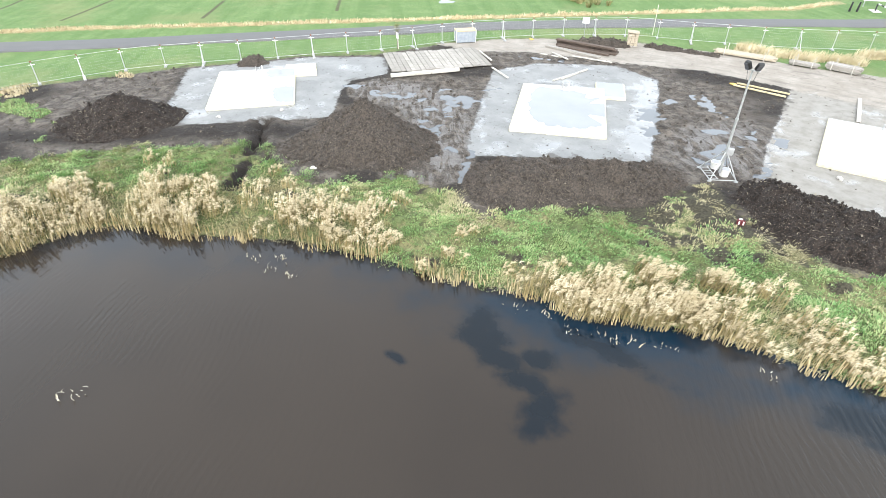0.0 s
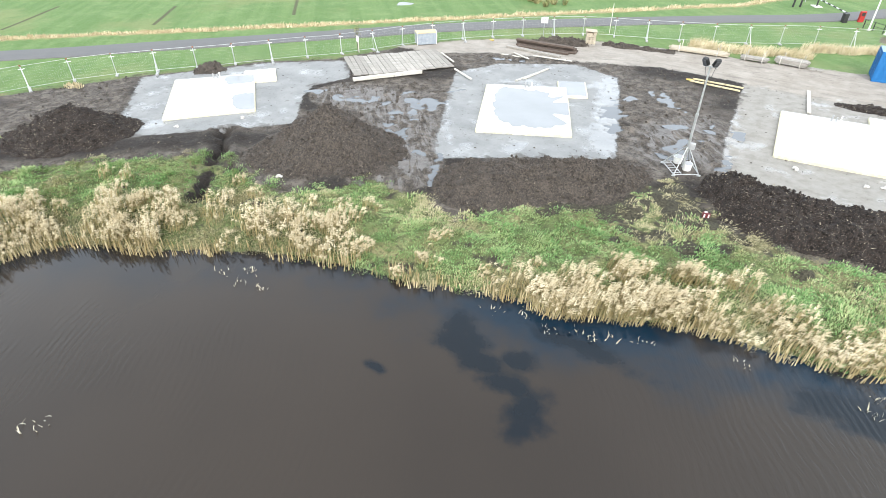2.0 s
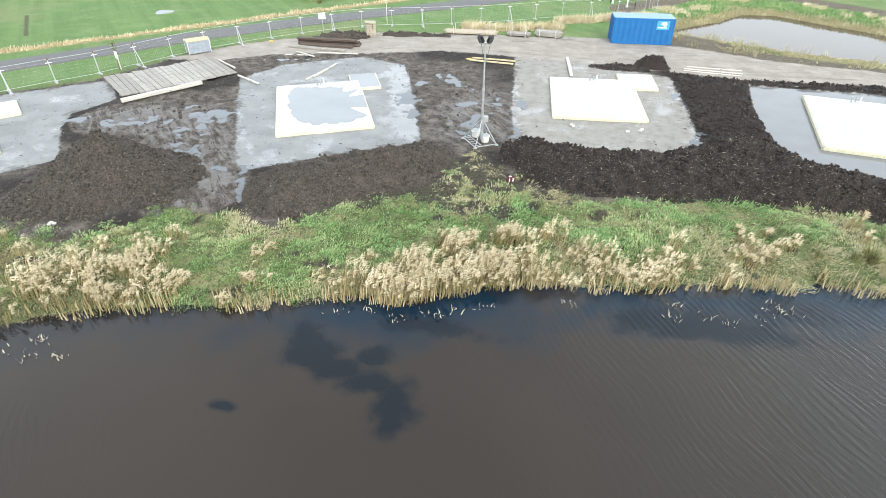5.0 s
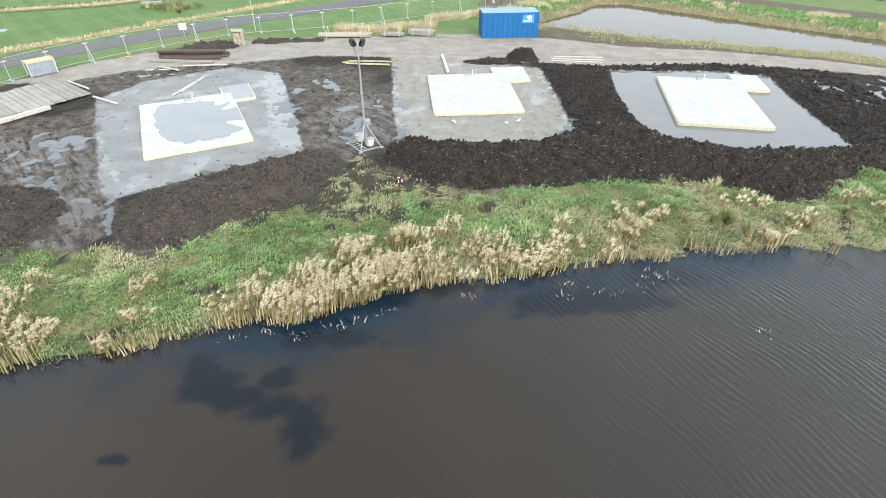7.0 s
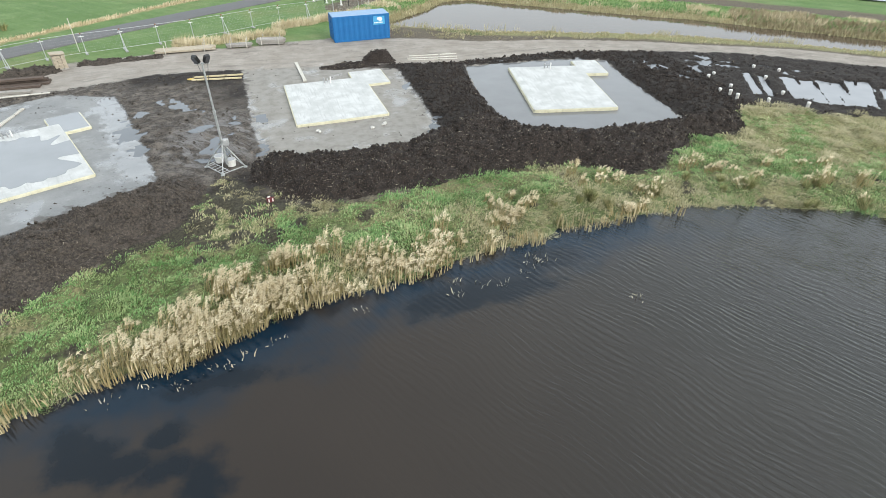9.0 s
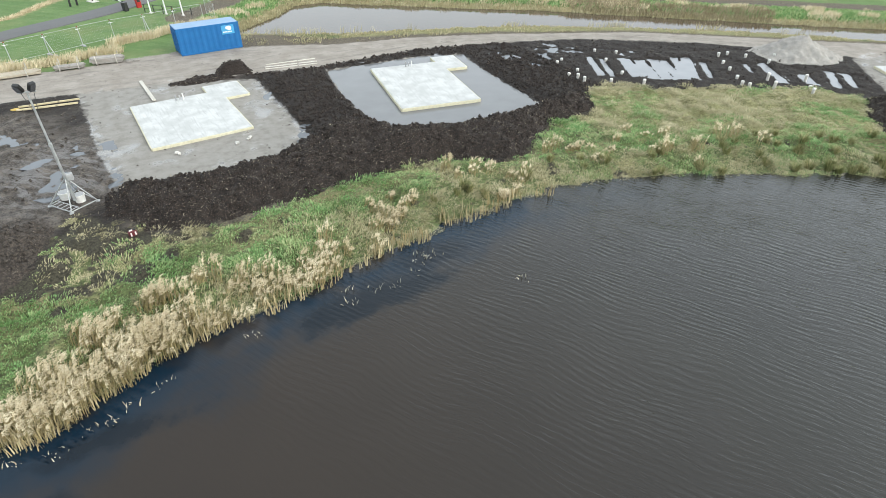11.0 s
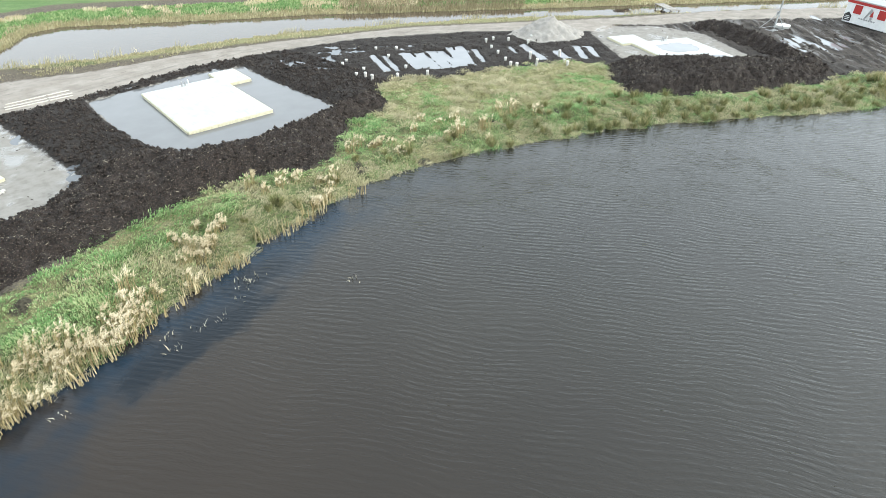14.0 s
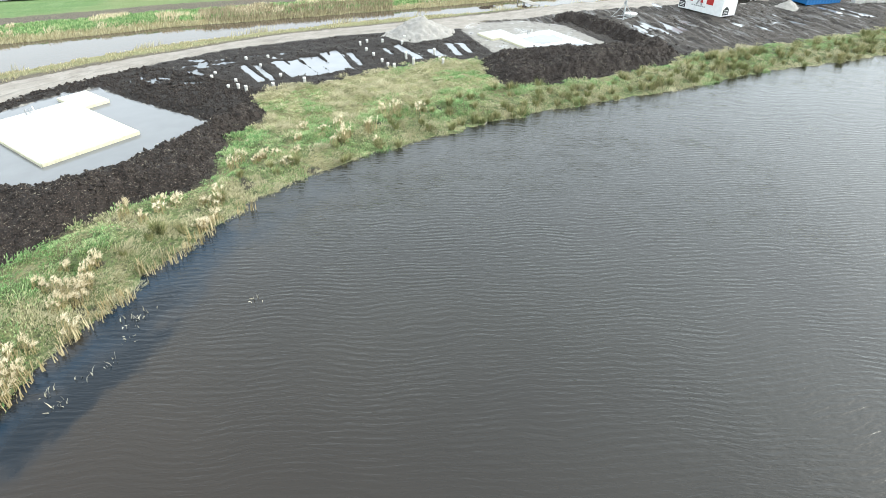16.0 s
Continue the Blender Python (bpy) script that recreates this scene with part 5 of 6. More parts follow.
tufts = [tuft_mesh(s, 0.75) for s in range(50, 55)]
for ob in [o for o in scene.objects if o.name.startswith("rush_tuft")]:
    bpy.data.objects.remove(ob)
x, y, z, zones, r = scattered(26000, 12, 92, -26, 36, 45)
ok = np.flatnonzero((zones["shore"] > 0.2) & (zones["shore"] < np.where(x > 30, 5, 3)) & (zones["mud"] < -0.5) & (r.rand(len(x)) < np.where(x > 36, 1.0, 0.35)))[:300]
for k in ok:
    ob = new("rush_tuft", tufts[k % 5])
    ob.matrix_world = pose(x[k], y[k], z[k], 0, 0, r.rand() * 360) @ Matrix.Diagonal((*[0.65 + 0.6 * r.rand()] * 3, 1))
    tagged(ob, "green and brown tuft of rushes on the pond bank", "rush tuft", "rush tufts on the bank")

# a patch of grass left in the mud
x, y, z, zones, r = scattered(18000, -58, -43, 7, 15, 58)
k = (np.hypot((x + 51) / 3.2, y - 11.2) < 1.3 - lumps(x, y, 1.5, 3) * 2.4) & (r.rand(len(x)) < 0.8)
m = int(k.sum())
blades("grass_patch", x[k], y[k], z[k] - 0.02, 0.1 + 0.1 * r.rand(m), 0.05 + 0.04 * r.rand(m), r.randn(m) * 0.08, r.randn(m) * 0.08, "herb", "patch of green grass left in the mud", "grass", 59)

# dry grass by the fence and along the verge, and reeds on the ditch banks
def straw_patch(x, y, z, tall, wide, material, label, category, seed):
    r = np.random.RandomState(seed)
    m = len(x)
    blades("dry_grass" if material != "rush" else "bank_growth", x, y, z - 0.03, tall * (0.5 + 0.7 * r.rand(m)), wide * (0.7 + 0.6 * r.rand(m)), r.randn(m) * tall * 0.25 + tall * 0.25, r.randn(m) * tall * 0.25, material, label, category, seed)


x, y, z, zones, r = scattered(40000, -14, 10, 62, 76, 61)
k = (from_line([(-11.5, 64.6), (-7, 65.2), (-2.2, 66.2)], x, y) < 1.1 + lumps(x, y, 1.5, 2)) | (from_line([(-1.5, 69.8), (3, 71.5), (7.8, 73.6)], x, y) < 1.0 + lumps(x, y, 1.5, 2))
straw_patch(x[k], y[k], z[k], 0.75, 0.05, "plume", "thick pale dry grass beside the fence", "dry grass", 62)
x, y, z, zones, r = scattered(300000, -86, -4, 8, 96, 63)
k = (from_line(VERGE, x, y) < 0.6 + lumps(x, y, 2.2, 3) * 1.1) | (from_line(BACK_DITCH, x, y) < 0.5 + lumps(x, y, 2.2, 3)) | (np.hypot((x + 56.2) / 2.2, (y - 12.5) / 1.4) < 0.8 + lumps(x, y, 1, 2)) | (np.hypot((x + 53.5) / 1.0, (y - 20.5) / 0.7) < 1)
straw_patch(x[k], y[k], z[k], 0.38, 0.09, "plume", "line of dry yellow grass along the road verge", "dry grass", 64)
x, y, z, zones, r = scattered(500000, 8, 108, 6, 92, 65)
bank, over = zones["bank"], signed(BEYOND, x, y) > 0
far_k = over & (bank > -0.2) & (bank < 1.4 + lumps(x, y, 4, 3) * 1.2) & (r.rand(len(x)) < 0.9)
straw_patch(x[far_k], y[far_k], z[far_k], 0.36, 0.09, "dry", "yellow reeds along the far bank of the ditch", "reeds", 66)
near_k = ~over & (bank > -1.2) & (bank < 1.0) & (lumps(x, y, 3, 3) > np.where(x < 36, -0.1, 0.16)) & (r.rand(len(x)) < 0.4)
straw_patch(x[near_k], y[near_k], np.maximum(z[near_k], DITCH_LEVEL), 0.85, 0.04, "dry", "thin dry reeds along the near bank of the ditch", "reeds", 67)
k = over & (bank > 1.2) & (bank < 6.4) & (lumps(x, y, 3, 3) > 0.22) & (r.rand(len(x)) < 0.8)
straw_patch(x[k], y[k], z[k], 0.5, 0.08, "plume", "cream seed heads among the growth behind the ditch", "dry grass", 71)
k = over & (bank > 1.2) & (bank < 6.6) & (r.rand(len(x)) < 0.6)
straw_patch(x[k], y[k], z[k], 0.26, 0.14, "herb", "rank green growth behind the ditch", "grass", 68)
k = (from_line([(54, 61.5), (61.5, 54), (70, 45.5)], x, y) < 2.6 + lumps(x, y, 4, 3) * 3) & over & (bank > 0) & (r.rand(len(x)) < 0.6)
straw_patch(x[k], y[k], z[k], 0.62, 0.09, "brown_reed", "tall brown reed bed behind the ditch", "reeds", 69)
k = ~over & (x > 9) & (bank > 0.1) & (bank < 6) & (zones["track"] < -0.4) & (lumps(x, y, 1.5, 3) > -0.12 + 0.12 * (zones["track"] > -2)) & (r.rand(len(x)) < 0.5)
straw_patch(x[k], y[k], z[k], 0.22, 0.08, "dry", "short rough growth between track and ditch", "grass", 70)


# ---- foundation slabs ----
def slab(x, y, turn, width, length, annex, film, label, wet_annex=False):
    """A concrete slab edged with insulation boards, with a smaller slab at one back corner and pipe stubs near the back edge."""
    top = thing("foundation_slab", label, "foundation slab", (x, y, 0), turn, "house foundations")

    def block(w, l, u, v, high, name):
        p = part(name, box((w, l, high + 0.35), (u, v, (high - 0.35) / 2), bevel=0.015), "concrete", top)
        for along, fixed, n in ((w, -l / 2 - 0.03, max(2, round(w / 1.2))), (w, l / 2 + 0.03, max(2, round(w / 1.2)))):
            for k in range(n):
                part("insulation_board", box((along / n - 0.012, 0.06, high + 0.28), (u - w / 2 + (k + 0.5) * along / n, v + fixed, (high - 0.34) / 2 - 0.0), bevel=0.006), "insulation", p)
        for fixed in (-w / 2 - 0.03, w / 2 + 0.03):
            n = max(2, round(l / 1.2))
            for k in range(n):
                part("insulation_board", box((0.06, l / n - 0.012, high + 0.28), (u + fixed, v - l / 2 + (k + 0.5) * l / n, (high - 0.34) / 2 - 0.0), bevel=0.006), "insulation", p)
        return p

    block(width, length, 0, 0, 0.2, "main_slab")
    au, av, aw, al = annex
    block(aw, al, au, av, 0.19, "small_slab")
    for k, (u, v, h, r, m) in enumerate(((-0.1, length / 2 - 0.55, 0.45, 0.06, "grey_pvc"), (0.2, length / 2 - 0.45, 0.32, 0.05, "grey_pvc"), (0.45, length / 2 - 0.6, 0.5, 0.05, "plastic"))):
        part("pipe_stub", tube((u, v, 0.19), (u, v, 0.2 + h), r, n=12), m, top)
    if wet_annex:
        part("rain_film", box((aw - 0.1, al - 0.1, 0.004), (au, av, 0.193)), "film", top, "thin film of rainwater on the small slab")
    for u, v, a, b, tongues in film:
        bm = bmesh.new()
        rr = random.Random(int(a * 100 + x))
        p = [rr.uniform(0, 6) for _ in range(5)]
        ring = []
        for k in range(180):
            w = k / 180 * math.tau
            s = 0.97 + 0.06 * math.sin(2 * w + p[0]) + 0.05 * math.sin(3 * w + p[1]) + 0.03 * math.sin(7 * w + p[2]) + 0.025 * math.sin(15 * w + p[3]) + 0.012 * math.sin(31 * w + p[4])
            # tongues of dry concrete reach in from the edge
            for at, wide, deep in tongues:
                s *= 1 - deep * math.exp(-(((w - radians(at) + math.pi) % math.tau - math.pi) / radians(wide)) ** 4)
            # a rounded square
            q = (abs(math.cos(w)) ** 4 + abs(math.sin(w)) ** 4) ** (-1 / 4)
            uu = min(max(u + a * q * s * math.cos(w), -width / 2 + 0.02), width / 2 - 0.02)
            vv = min(max(v + b * q * s * math.sin(w), -length / 2 + 0.02), length / 2 - 0.02)
            ring.append(bm.verts.new((uu, vv, 0.2045)))
        bm.faces.new(ring)
        part("rain_film", bm, "film", top, "thin film of rainwater on the concrete")
    return top


slab(-41.6, 26.0, 50.5, 6.7, 9.3, (3.9, 4.1, 2.7, 3.3), [(2.6, -2.6, 0.95, 1.9, ()), (2.2, 3.2, 1.3, 1.2, ())], "white concrete house slab edged with yellow insulation on grey sand")
slab(-18.6, 38.05, 26.0, 6.8, 10.2, (3.9, 5.0, 2.3, 3.6), [(0.45, 0.0, 2.95, 4.3, ((-27, 8, 0.42), (27, 7, 0.4), (48, 9, 0.25), (-130, 14, 0.12)))], "white concrete house slab with a grey film of rainwater on it", True)
slab(2.1, 44.45, 4.8, 6.85, 9.0, (3.9, 4.4, 2.9, 3.7), [], "clean white concrete house slab on tan sand")
slab(21.0, 42.85, -9.0, 6.6, 10.5, (4.2, 4.9, 2.3, 3.8), [], "white concrete house slab standing in flood water")
slab(60.3, 18.0, -33, 7.0, 9.4, (-3.0, 6.1, 3.2, 3.0), [(0.2, 1.6, 2.0, 1.7, ((40, 12, 0.3),)), (1.2, -2.6, 1.4, 0.9, ())], "white concrete house slab with rain puddles behind a peat bank")


# ---- site fence ----
def fence_panel():
    p = thing("mesh_fence", "galvanised mesh fence panel on a concrete foot", "fence", group="site fence")
    for u in (0.0, 3.42):
        post = part("post", tube((u, 0, 0.05), (u, 0, 2.0), 0.024), "zinc", p)
        part("coupler", box((0.1, 0.07, 0.12), (u, 0, 1.98), bevel=0.01), "rusty", post)
    part("top_rail", tube((0, 0, 1.98), (3.42, 0, 1.98), 0.016), "zinc", p)
    part("bottom_rail", tube((0, 0, 0.18), (3.42, 0, 0.18), 0.016), "zinc", p)
    bm = bmesh.new()
    for k in range(1, 20):
        box((0.003, 0.003, 1.8), (k * 0.171, 0, 1.08), bm=bm)
    for k in range(1, 7):
        box((3.42, 0.003, 0.003), (1.71, 0, 0.18 + k * 0.257), bm=bm)
    part("wire_mesh", bm, "zinc", p)
    part("reflector_bar", box((0.5, 0.02, 0.055), (0.0, -0.04, 1.72), bevel=0.006), "white", p, "white crossbar plate")
    part("concrete_foot", box((0.7, 0.24, 0.14), (0.0, 0, 0.07), (0, 0, 90), bevel=0.02), "grey_pvc", p)
    return p


model = fence_panel()
line = [Vector((*p, 0)) for p in FENCE]
lengths = [(b - a).length for a, b in zip(line, line[1:])]


def on_fence(d):
    for a, b, l in zip(line, line[1:], lengths):
        if d <= l:
            return a.lerp(b, d / l)
        d -= l
    return line[-1]


count = int(sum(lengths) // 3.46)
for k in range(count):
    a, b = on_fence(k * 3.46), on_fence((k + 1) * 3.46)
    m = pose(a.x, a.y, height_at(a.x, a.y), 0, 0, math.degrees(math.atan2(b.y - a.y, b.x - a.x)))
    if k == 0:
        model.matrix_world = m
    else:
        copy_thing(model, m)
    if k % 3 == 1:
        n = Vector((b.y - a.y, a.x - b.x, 0)).normalized()
        top = thing("fence_brace", "slanting steel brace holding up the fence", "brace", (a.x, a.y, 0), 0, "fence braces")
        foot = n * 1.1
        part("strut", tube((foot.x, foot.y, 0.08), (0, 0, 1.75), 0.035), "zinc", top)
        part("ballast_block", box((0.5, 0.24, 0.16), (foot.x, foot.y, 0.08), (0, 0, math.degrees(math.atan2(n.y, n.x))), bevel=0.02), "grey_pvc", top)
e0, e1 = Vector((9.3, 75.7, 0)), Vector((8.6, 80.4, 0))
copy_thing(model, pose(9.4, 75.7, 0, 0, 0, math.degrees(math.atan2(e1.y - e0.y, e1.x - e0.x))))


# ---- blue container ----
def container(x, y, turn, length, label, logo=True):
    c = thing("shipping_container", label, "container", (x, y, 0), turn)
    w, h = 2.44, 2.59
    body = bmesh.new()
    # corrugated long walls
    for side in (0, w):
        n = int(length / 0.14)
        outline = []
        for k in range(n + 1):
            u = 0.08 + k * (length - 0.16) / n
            outline.append((u, side + (0.035 if (k // 2) % 2 else 0.0) * (1 if side == 0 else -1)))
        rows = [[body.verts.new((u, v, z)) for u, v in outline] for z in (0.16, h - 0.1)]
        for k in range(n):
            body.faces.new((rows[0][k], rows[0][k + 1], rows[1][k + 1], rows[1][k]))
    box((length - 0.1, w - 0.14, h - 0.3), (length / 2, w / 2, h / 2), bm=body)
    body_ob = part("body", body, "blue", c, "corrugated blue steel walls")
    part("roof", box((length - 0.04, w - 0.04, 0.05), (length / 2, w / 2, h - 0.03), bevel=0.01), "roof_blue", c, "roof in a paler blue than the walls")
    for v in (0.04, w - 0.04):
        part("top_rail", box((length, 0.08, 0.1), (length / 2, v, h - 0.06), bevel=0.01), "blue", c)
        part("bottom_rail", box((length, 0.08, 0.16), (length / 2, v, 0.11), bevel=0.01), "blue", c)
    for u in (0.06, length - 0.06):
        for v in (0.06, w - 0.06):
            part("corner_post", box((0.12, 0.12, h - 0.04), (u, v, h / 2), bevel=0.01), "blue", c)
    for v in (0.64, 1.8):
        door = part("door", box((0.05, 1.1, h - 0.4), (-0.01, v, h / 2), bevel=0.01), "blue", c)
        for q in (-0.25, 0.25):
            part("lock_rod", tube((-0.07, v + q, 0.25), (-0.07, v + q, h - 0.25), 0.02), "blue", door)
        for z in (0.7, 1.25, 1.8):
            part("hinge_bar", box((0.04, 0.9, 0.09), (-0.06, v, z), bevel=0.01), "blue", door)
    if logo:
        panel = part("logo_panel", box((1.25, 0.02, 0.85), (length - 1.15, -0.02, 1.95), bevel=0.005), "sky_blue", c, "light blue panel with white marks")
        bm = bmesh.new()
        bmesh.ops.create_cone(bm, cap_ends=True, segments=24, radius1=0.22, radius2=0.22, depth=0.012, matrix=pose(length - 1.0, -0.036, 2.08, 90))
        part("logo_disc", bm, "white", panel)
        part("logo_disc", tube((length - 1.22, -0.03, 2.12), (length - 1.22, -0.042, 2.12), 0.14, n=20), "white", panel)
        for k in range(6):
            part("writing_bar", box((0.12, 0.012, 0.11), (length - 1.6 + k * 0.155, -0.036, 1.74)), "white", panel)
    return c


container(3.72, 61.45, 5.2, 6.06, "blue steel shipping container with closed doors on the track")
container(95.6, -7.0, -46, 6.06, "blue steel container far along the mud", logo=False)


# ---- light masts ----
def light_mast(x, y, turn, high, label, weights=True):
    m = thing("light_mast", label, "light mast", (x, y, height_at(x, y)), turn)
    pole = part("pole", tube((0, 0, 0.3), (0, 0, high * 0.55), 0.085, 0.075, 12), "galvanised", m)
    tube_top = part("upper_pole", tube((0, 0, high * 0.53), (0, 0, high - 0.15), 0.06, 0.05, 12), "galvanised", m)
    part("clamp", box((0.16, 0.2, 0.18), (0, 0, high * 0.55), bevel=0.02), "galvanised", pole)
    part("winch_box", box((0.34, 0.28, 0.4), (0.22, 0, 1.75), bevel=0.03), "grey_pvc", m, "pale grey winch box")
    feet = [(-1.35, 0.5), (-0.25, -0.95), (1.05, -0.1), (0.0, 1.7)]
    for u, v in feet:
        leg = part("leg", tube((u, v, 0.06), (0, 0, 1.75), 0.035), "galvanised", m)
        part("foot_plate", box((0.22, 0.22, 0.05), (u, v, 0.03), bevel=0.01), "galvanised", leg)
    for (a, b), (c, d) in zip(feet, feet[1:] + feet[:1]):
        part("base_bar", tube((a, b, 0.1), (c, d, 0.1), 0.03), "galvanised", m)
    for k in range(5):
        f = 0.12 + 0.19 * k
        part("rung", tube((-1.35 + 1.1 * f, 0.5 - 1.45 * f, 0.1), (-0.95 + 1.1 * f, 0.8 - 1.45 * f, 0.1), 0.02), "galvanised", m)
    part("rung_rail", tube((-0.95, 0.8, 0.1), (0.1, -0.55, 0.1), 0.025), "galvanised", m)
    arm = part("cross_arm", tube((-0.4, 0, high - 0.2), (0.4, 0, high - 0.2), 0.035), "galvanised", m)
    for u, tilt, yaw in ((-0.26, 30, -35), (0.3, 35, 40)):
        lamp = part("floodlight", box((0.34, 0.22, 0.5), (u, -0.1, high + 0.08), (tilt, 0, yaw), bevel=0.05), "black", m, "black floodlight housing")
        part("lamp_glass", box((0.27, 0.03, 0.4), (u - 0.1 * math.sin(radians(-yaw)), -0.28, high + 0.02), (tilt, 0, yaw), bevel=0.008), "glass_lamp", lamp)
        part("bracket", tube((u, 0, high - 0.22), (u, -0.1, high + 0.05), 0.03), "galvanised", lamp)
        part("cable", tube((u, 0, high - 0.2), (0.03, 0.04, high * 0.75), 0.012), "black", m)
    return m


light_mast(-5.4, 34.0, 0, 6.75, "galvanised light mast with two floodlights on a braced base")
light_mast(76.9, 13.8, 30, 6.75, "galvanised light mast standing far off in the mud")


def ballast_tub(x, y):
    t = thing("ballast_tub", "round white plastic tub weighing down the mast", "tub", (x, y, height_at(x, y) + 0.02), 0, "ballast tubs")
    bm = bmesh.new()
    bmesh.ops.create_cone(bm, cap_ends=True, segments=24, radius1=0.25, radius2=0.3, depth=0.44, matrix=pose(0, 0, 0.22))
    part("tub", bm, "plastic", t)
    part("rim", tube((0, 0, 0.41), (0, 0, 0.45), 0.315, n=24), "plastic", t)
    part("lid", tube((0, 0, 0.445), (0, 0, 0.458), 0.28, n=24), "grey_pvc", t)


ballast_tub(-5.2, 34.35)
ballast_tub(-5.95, 35.0)
tub = thing("drip_tray", "flat white plastic tray at the foot of a mast", "tray", (77.9, 13.2, height_at(77.9, 13.2)))
part("tray", tube((0, 0, 0), (0, 0, 0.3), 0.75, 0.85, 24), "plastic", tub)

# ---- timber deck ----
deck = thing("timber_deck", "weathered grey timber matting laid over the mud", "timber deck", (-34.9, 36.1, 0.0), math.degrees(math.atan2(0.78, 0.62)))
rr = random.Random(5)
for k in range(3):
    part("bearer", box((9.6, 0.2, 0.14), (4.8, 0.8 + k * 2.3, 0.09), bevel=0.01), "timber", deck)
pos = 0.0
for k in range(21):
    wide = 0.455
    run = 6.1 + rr.uniform(-0.15, 0.15)
    part("plank", box((wide - 0.03, run, 0.09), (pos + wide / 2, run / 2 + rr.uniform(-0.1, 0.1), 0.215 + rr.uniform(-0.012, 0.012)), (0, 0, rr.uniform(-0.6, 0.6)), bevel=0.012), "timber", deck)
    pos += wide


def beam(a, b, wide, high, material, label, z=0.0, name="timber_beam", group=""):
    a, b = Vector((*a, 0)), Vector((*b, 0))
    mid = (a + b) / 2
    ob = part(name, box(((b - a).length, wide, high), (0, 0, high / 2), bevel=min(wide, high) * 0.12), material)
    ob.matrix_world = pose(mid.x, mid.y, max(height_at(mid.x, mid.y), height_at(*a[:2]), height_at(*b[:2])) + z, 0, 0, math.degrees(math.atan2(b.y - a.y, b.x - a.x)))
    return tagged(ob, label, "timber", group)


beam((-34.2, 35.2), (-30.5, 40.5), 0.32, 0.3, "fresh_wood", "thick pale squared timber beside the deck")
beam((-28.6, 43.1), (-25.8, 41.5), 0.16, 0.12, "fresh_wood", "pale plank lying on wet sand")
beam((-32.8, 46.9), (-30.0, 45.0), 0.16, 0.12, "fresh_wood", "pale plank lying beside the deck")
beam((-22.1, 44.6), (-21.6, 48.6), 0.22, 0.1, "fresh_wood", "pale plank lying on the wet sand bed")
beam((-22.5, 43.8), (-21.9, 46.8), 0.16, 0.08, "fresh_wood", "short pale plank lying on the wet sand bed")
beam((-0.5, 55.2), (0.1, 49.6), 0.28, 0.12, "fresh_wood", "long pale board leading to a slab")
for k, (a, b) in enumerate((((10, 53.5), (14.8, 52.9)), ((10.1, 54.1), (15, 53.6)), ((10.4, 54.8), (15.1, 54.5)))):
    beam(a, b, 0.14, 0.06, "fresh_wood", "thin pale lath lying on the sand track", group="laths on the track")
for a, b in (((-9.5, 52.0), (-5.3, 51.6)), ((-9.4, 52.7), (-5.2, 52.5))):
    beam(a, b, 0.16, 0.12, "yellow_wood", "yellow timber pole lying at the edge of the mud", group="yellow poles")
for a, b in (((-27.6, 50.3), (-24.8, 50.6)), ((-24.6, 51.4), (-20.6, 51.8)), ((-26.8, 51.2), (-24.4, 50.0))):
    beam(a, b, 0.22, 0.06, "fresh_wood", "pale board lying in the wet sand", group="boards in the sand")
for a, b, z, m in (((-28.5, 53.0), (-22.2, 52.5), 0, "timber"), ((-28.2, 54.9), (-21.5, 55.2), 0, "brown_wood"), ((-28.0, 54.3), (-21.4, 54.6), 0, "brown_wood"), ((-28.2, 54.8), (-21.6, 55.05), 0.2, "brown_wood"), ((-27.6, 53.7), (-21.9, 53.9), 0, "brown_wood"), ((-28.2, 54.6), (-21.8, 54.8), 0.4, "brown_wood")):
    beam(a, b, 0.5, 0.19, m, "long dark brown timber in a loose stack" if m == "brown_wood" else "long grey timber lying on the track", z, group="stack of long timbers")


# ---- timber stacks by the fence ----
def timber_stack(x, y, turn, length, rows, layers, material, label, wide=0.16, thick=0.1, stakes=True):
    s = thing("timber_stack", label, "timber stack", (x, y, height_at(x, y)), turn)
    rr = random.Random(round(x * 10))
    for u in (0.2, 0.8):
        part("bearer", box((0.12, rows * wide + 0.3, 0.12), (u * length, rows * wide / 2, 0.06), bevel=0.01), "timber", s)
        if stakes:
            for v in (-0.1, rows * wide + 0.1):
                part("stake", box((0.07, 0.07, 0.9), (u * length, v, 0.45), bevel=0.01), "fresh_wood", s)
    for j in range(layers):
        for k in range(rows):
            l = length * rr.uniform(0.85, 1.0)
            part("board", box((l, wide - 0.02, thick), (length / 2 + rr.uniform(-0.1, 0.1), (k + 0.5) * wide, 0.12 + (j + 0.5) * thick + 0.004 * j), (0, 0, rr.uniform(-0.7, 0.7)), bevel=0.012), material, s)
    return s


timber_stack(-14.2, 61.3, 3, 6.1, 7, 2, "card", "long stack of pale sawn timber beside the track", 0.2, 0.09)
timber_stack(-7.3, 61.9, -2, 2.6, 5, 3, "timber", "short stack of grey boards between stakes", 0.18, 0.08)
timber_stack(-4.3, 62.4, -8, 2.9, 7, 5, "timber", "thick bundle of grey boards between stakes", 0.17, 0.09)


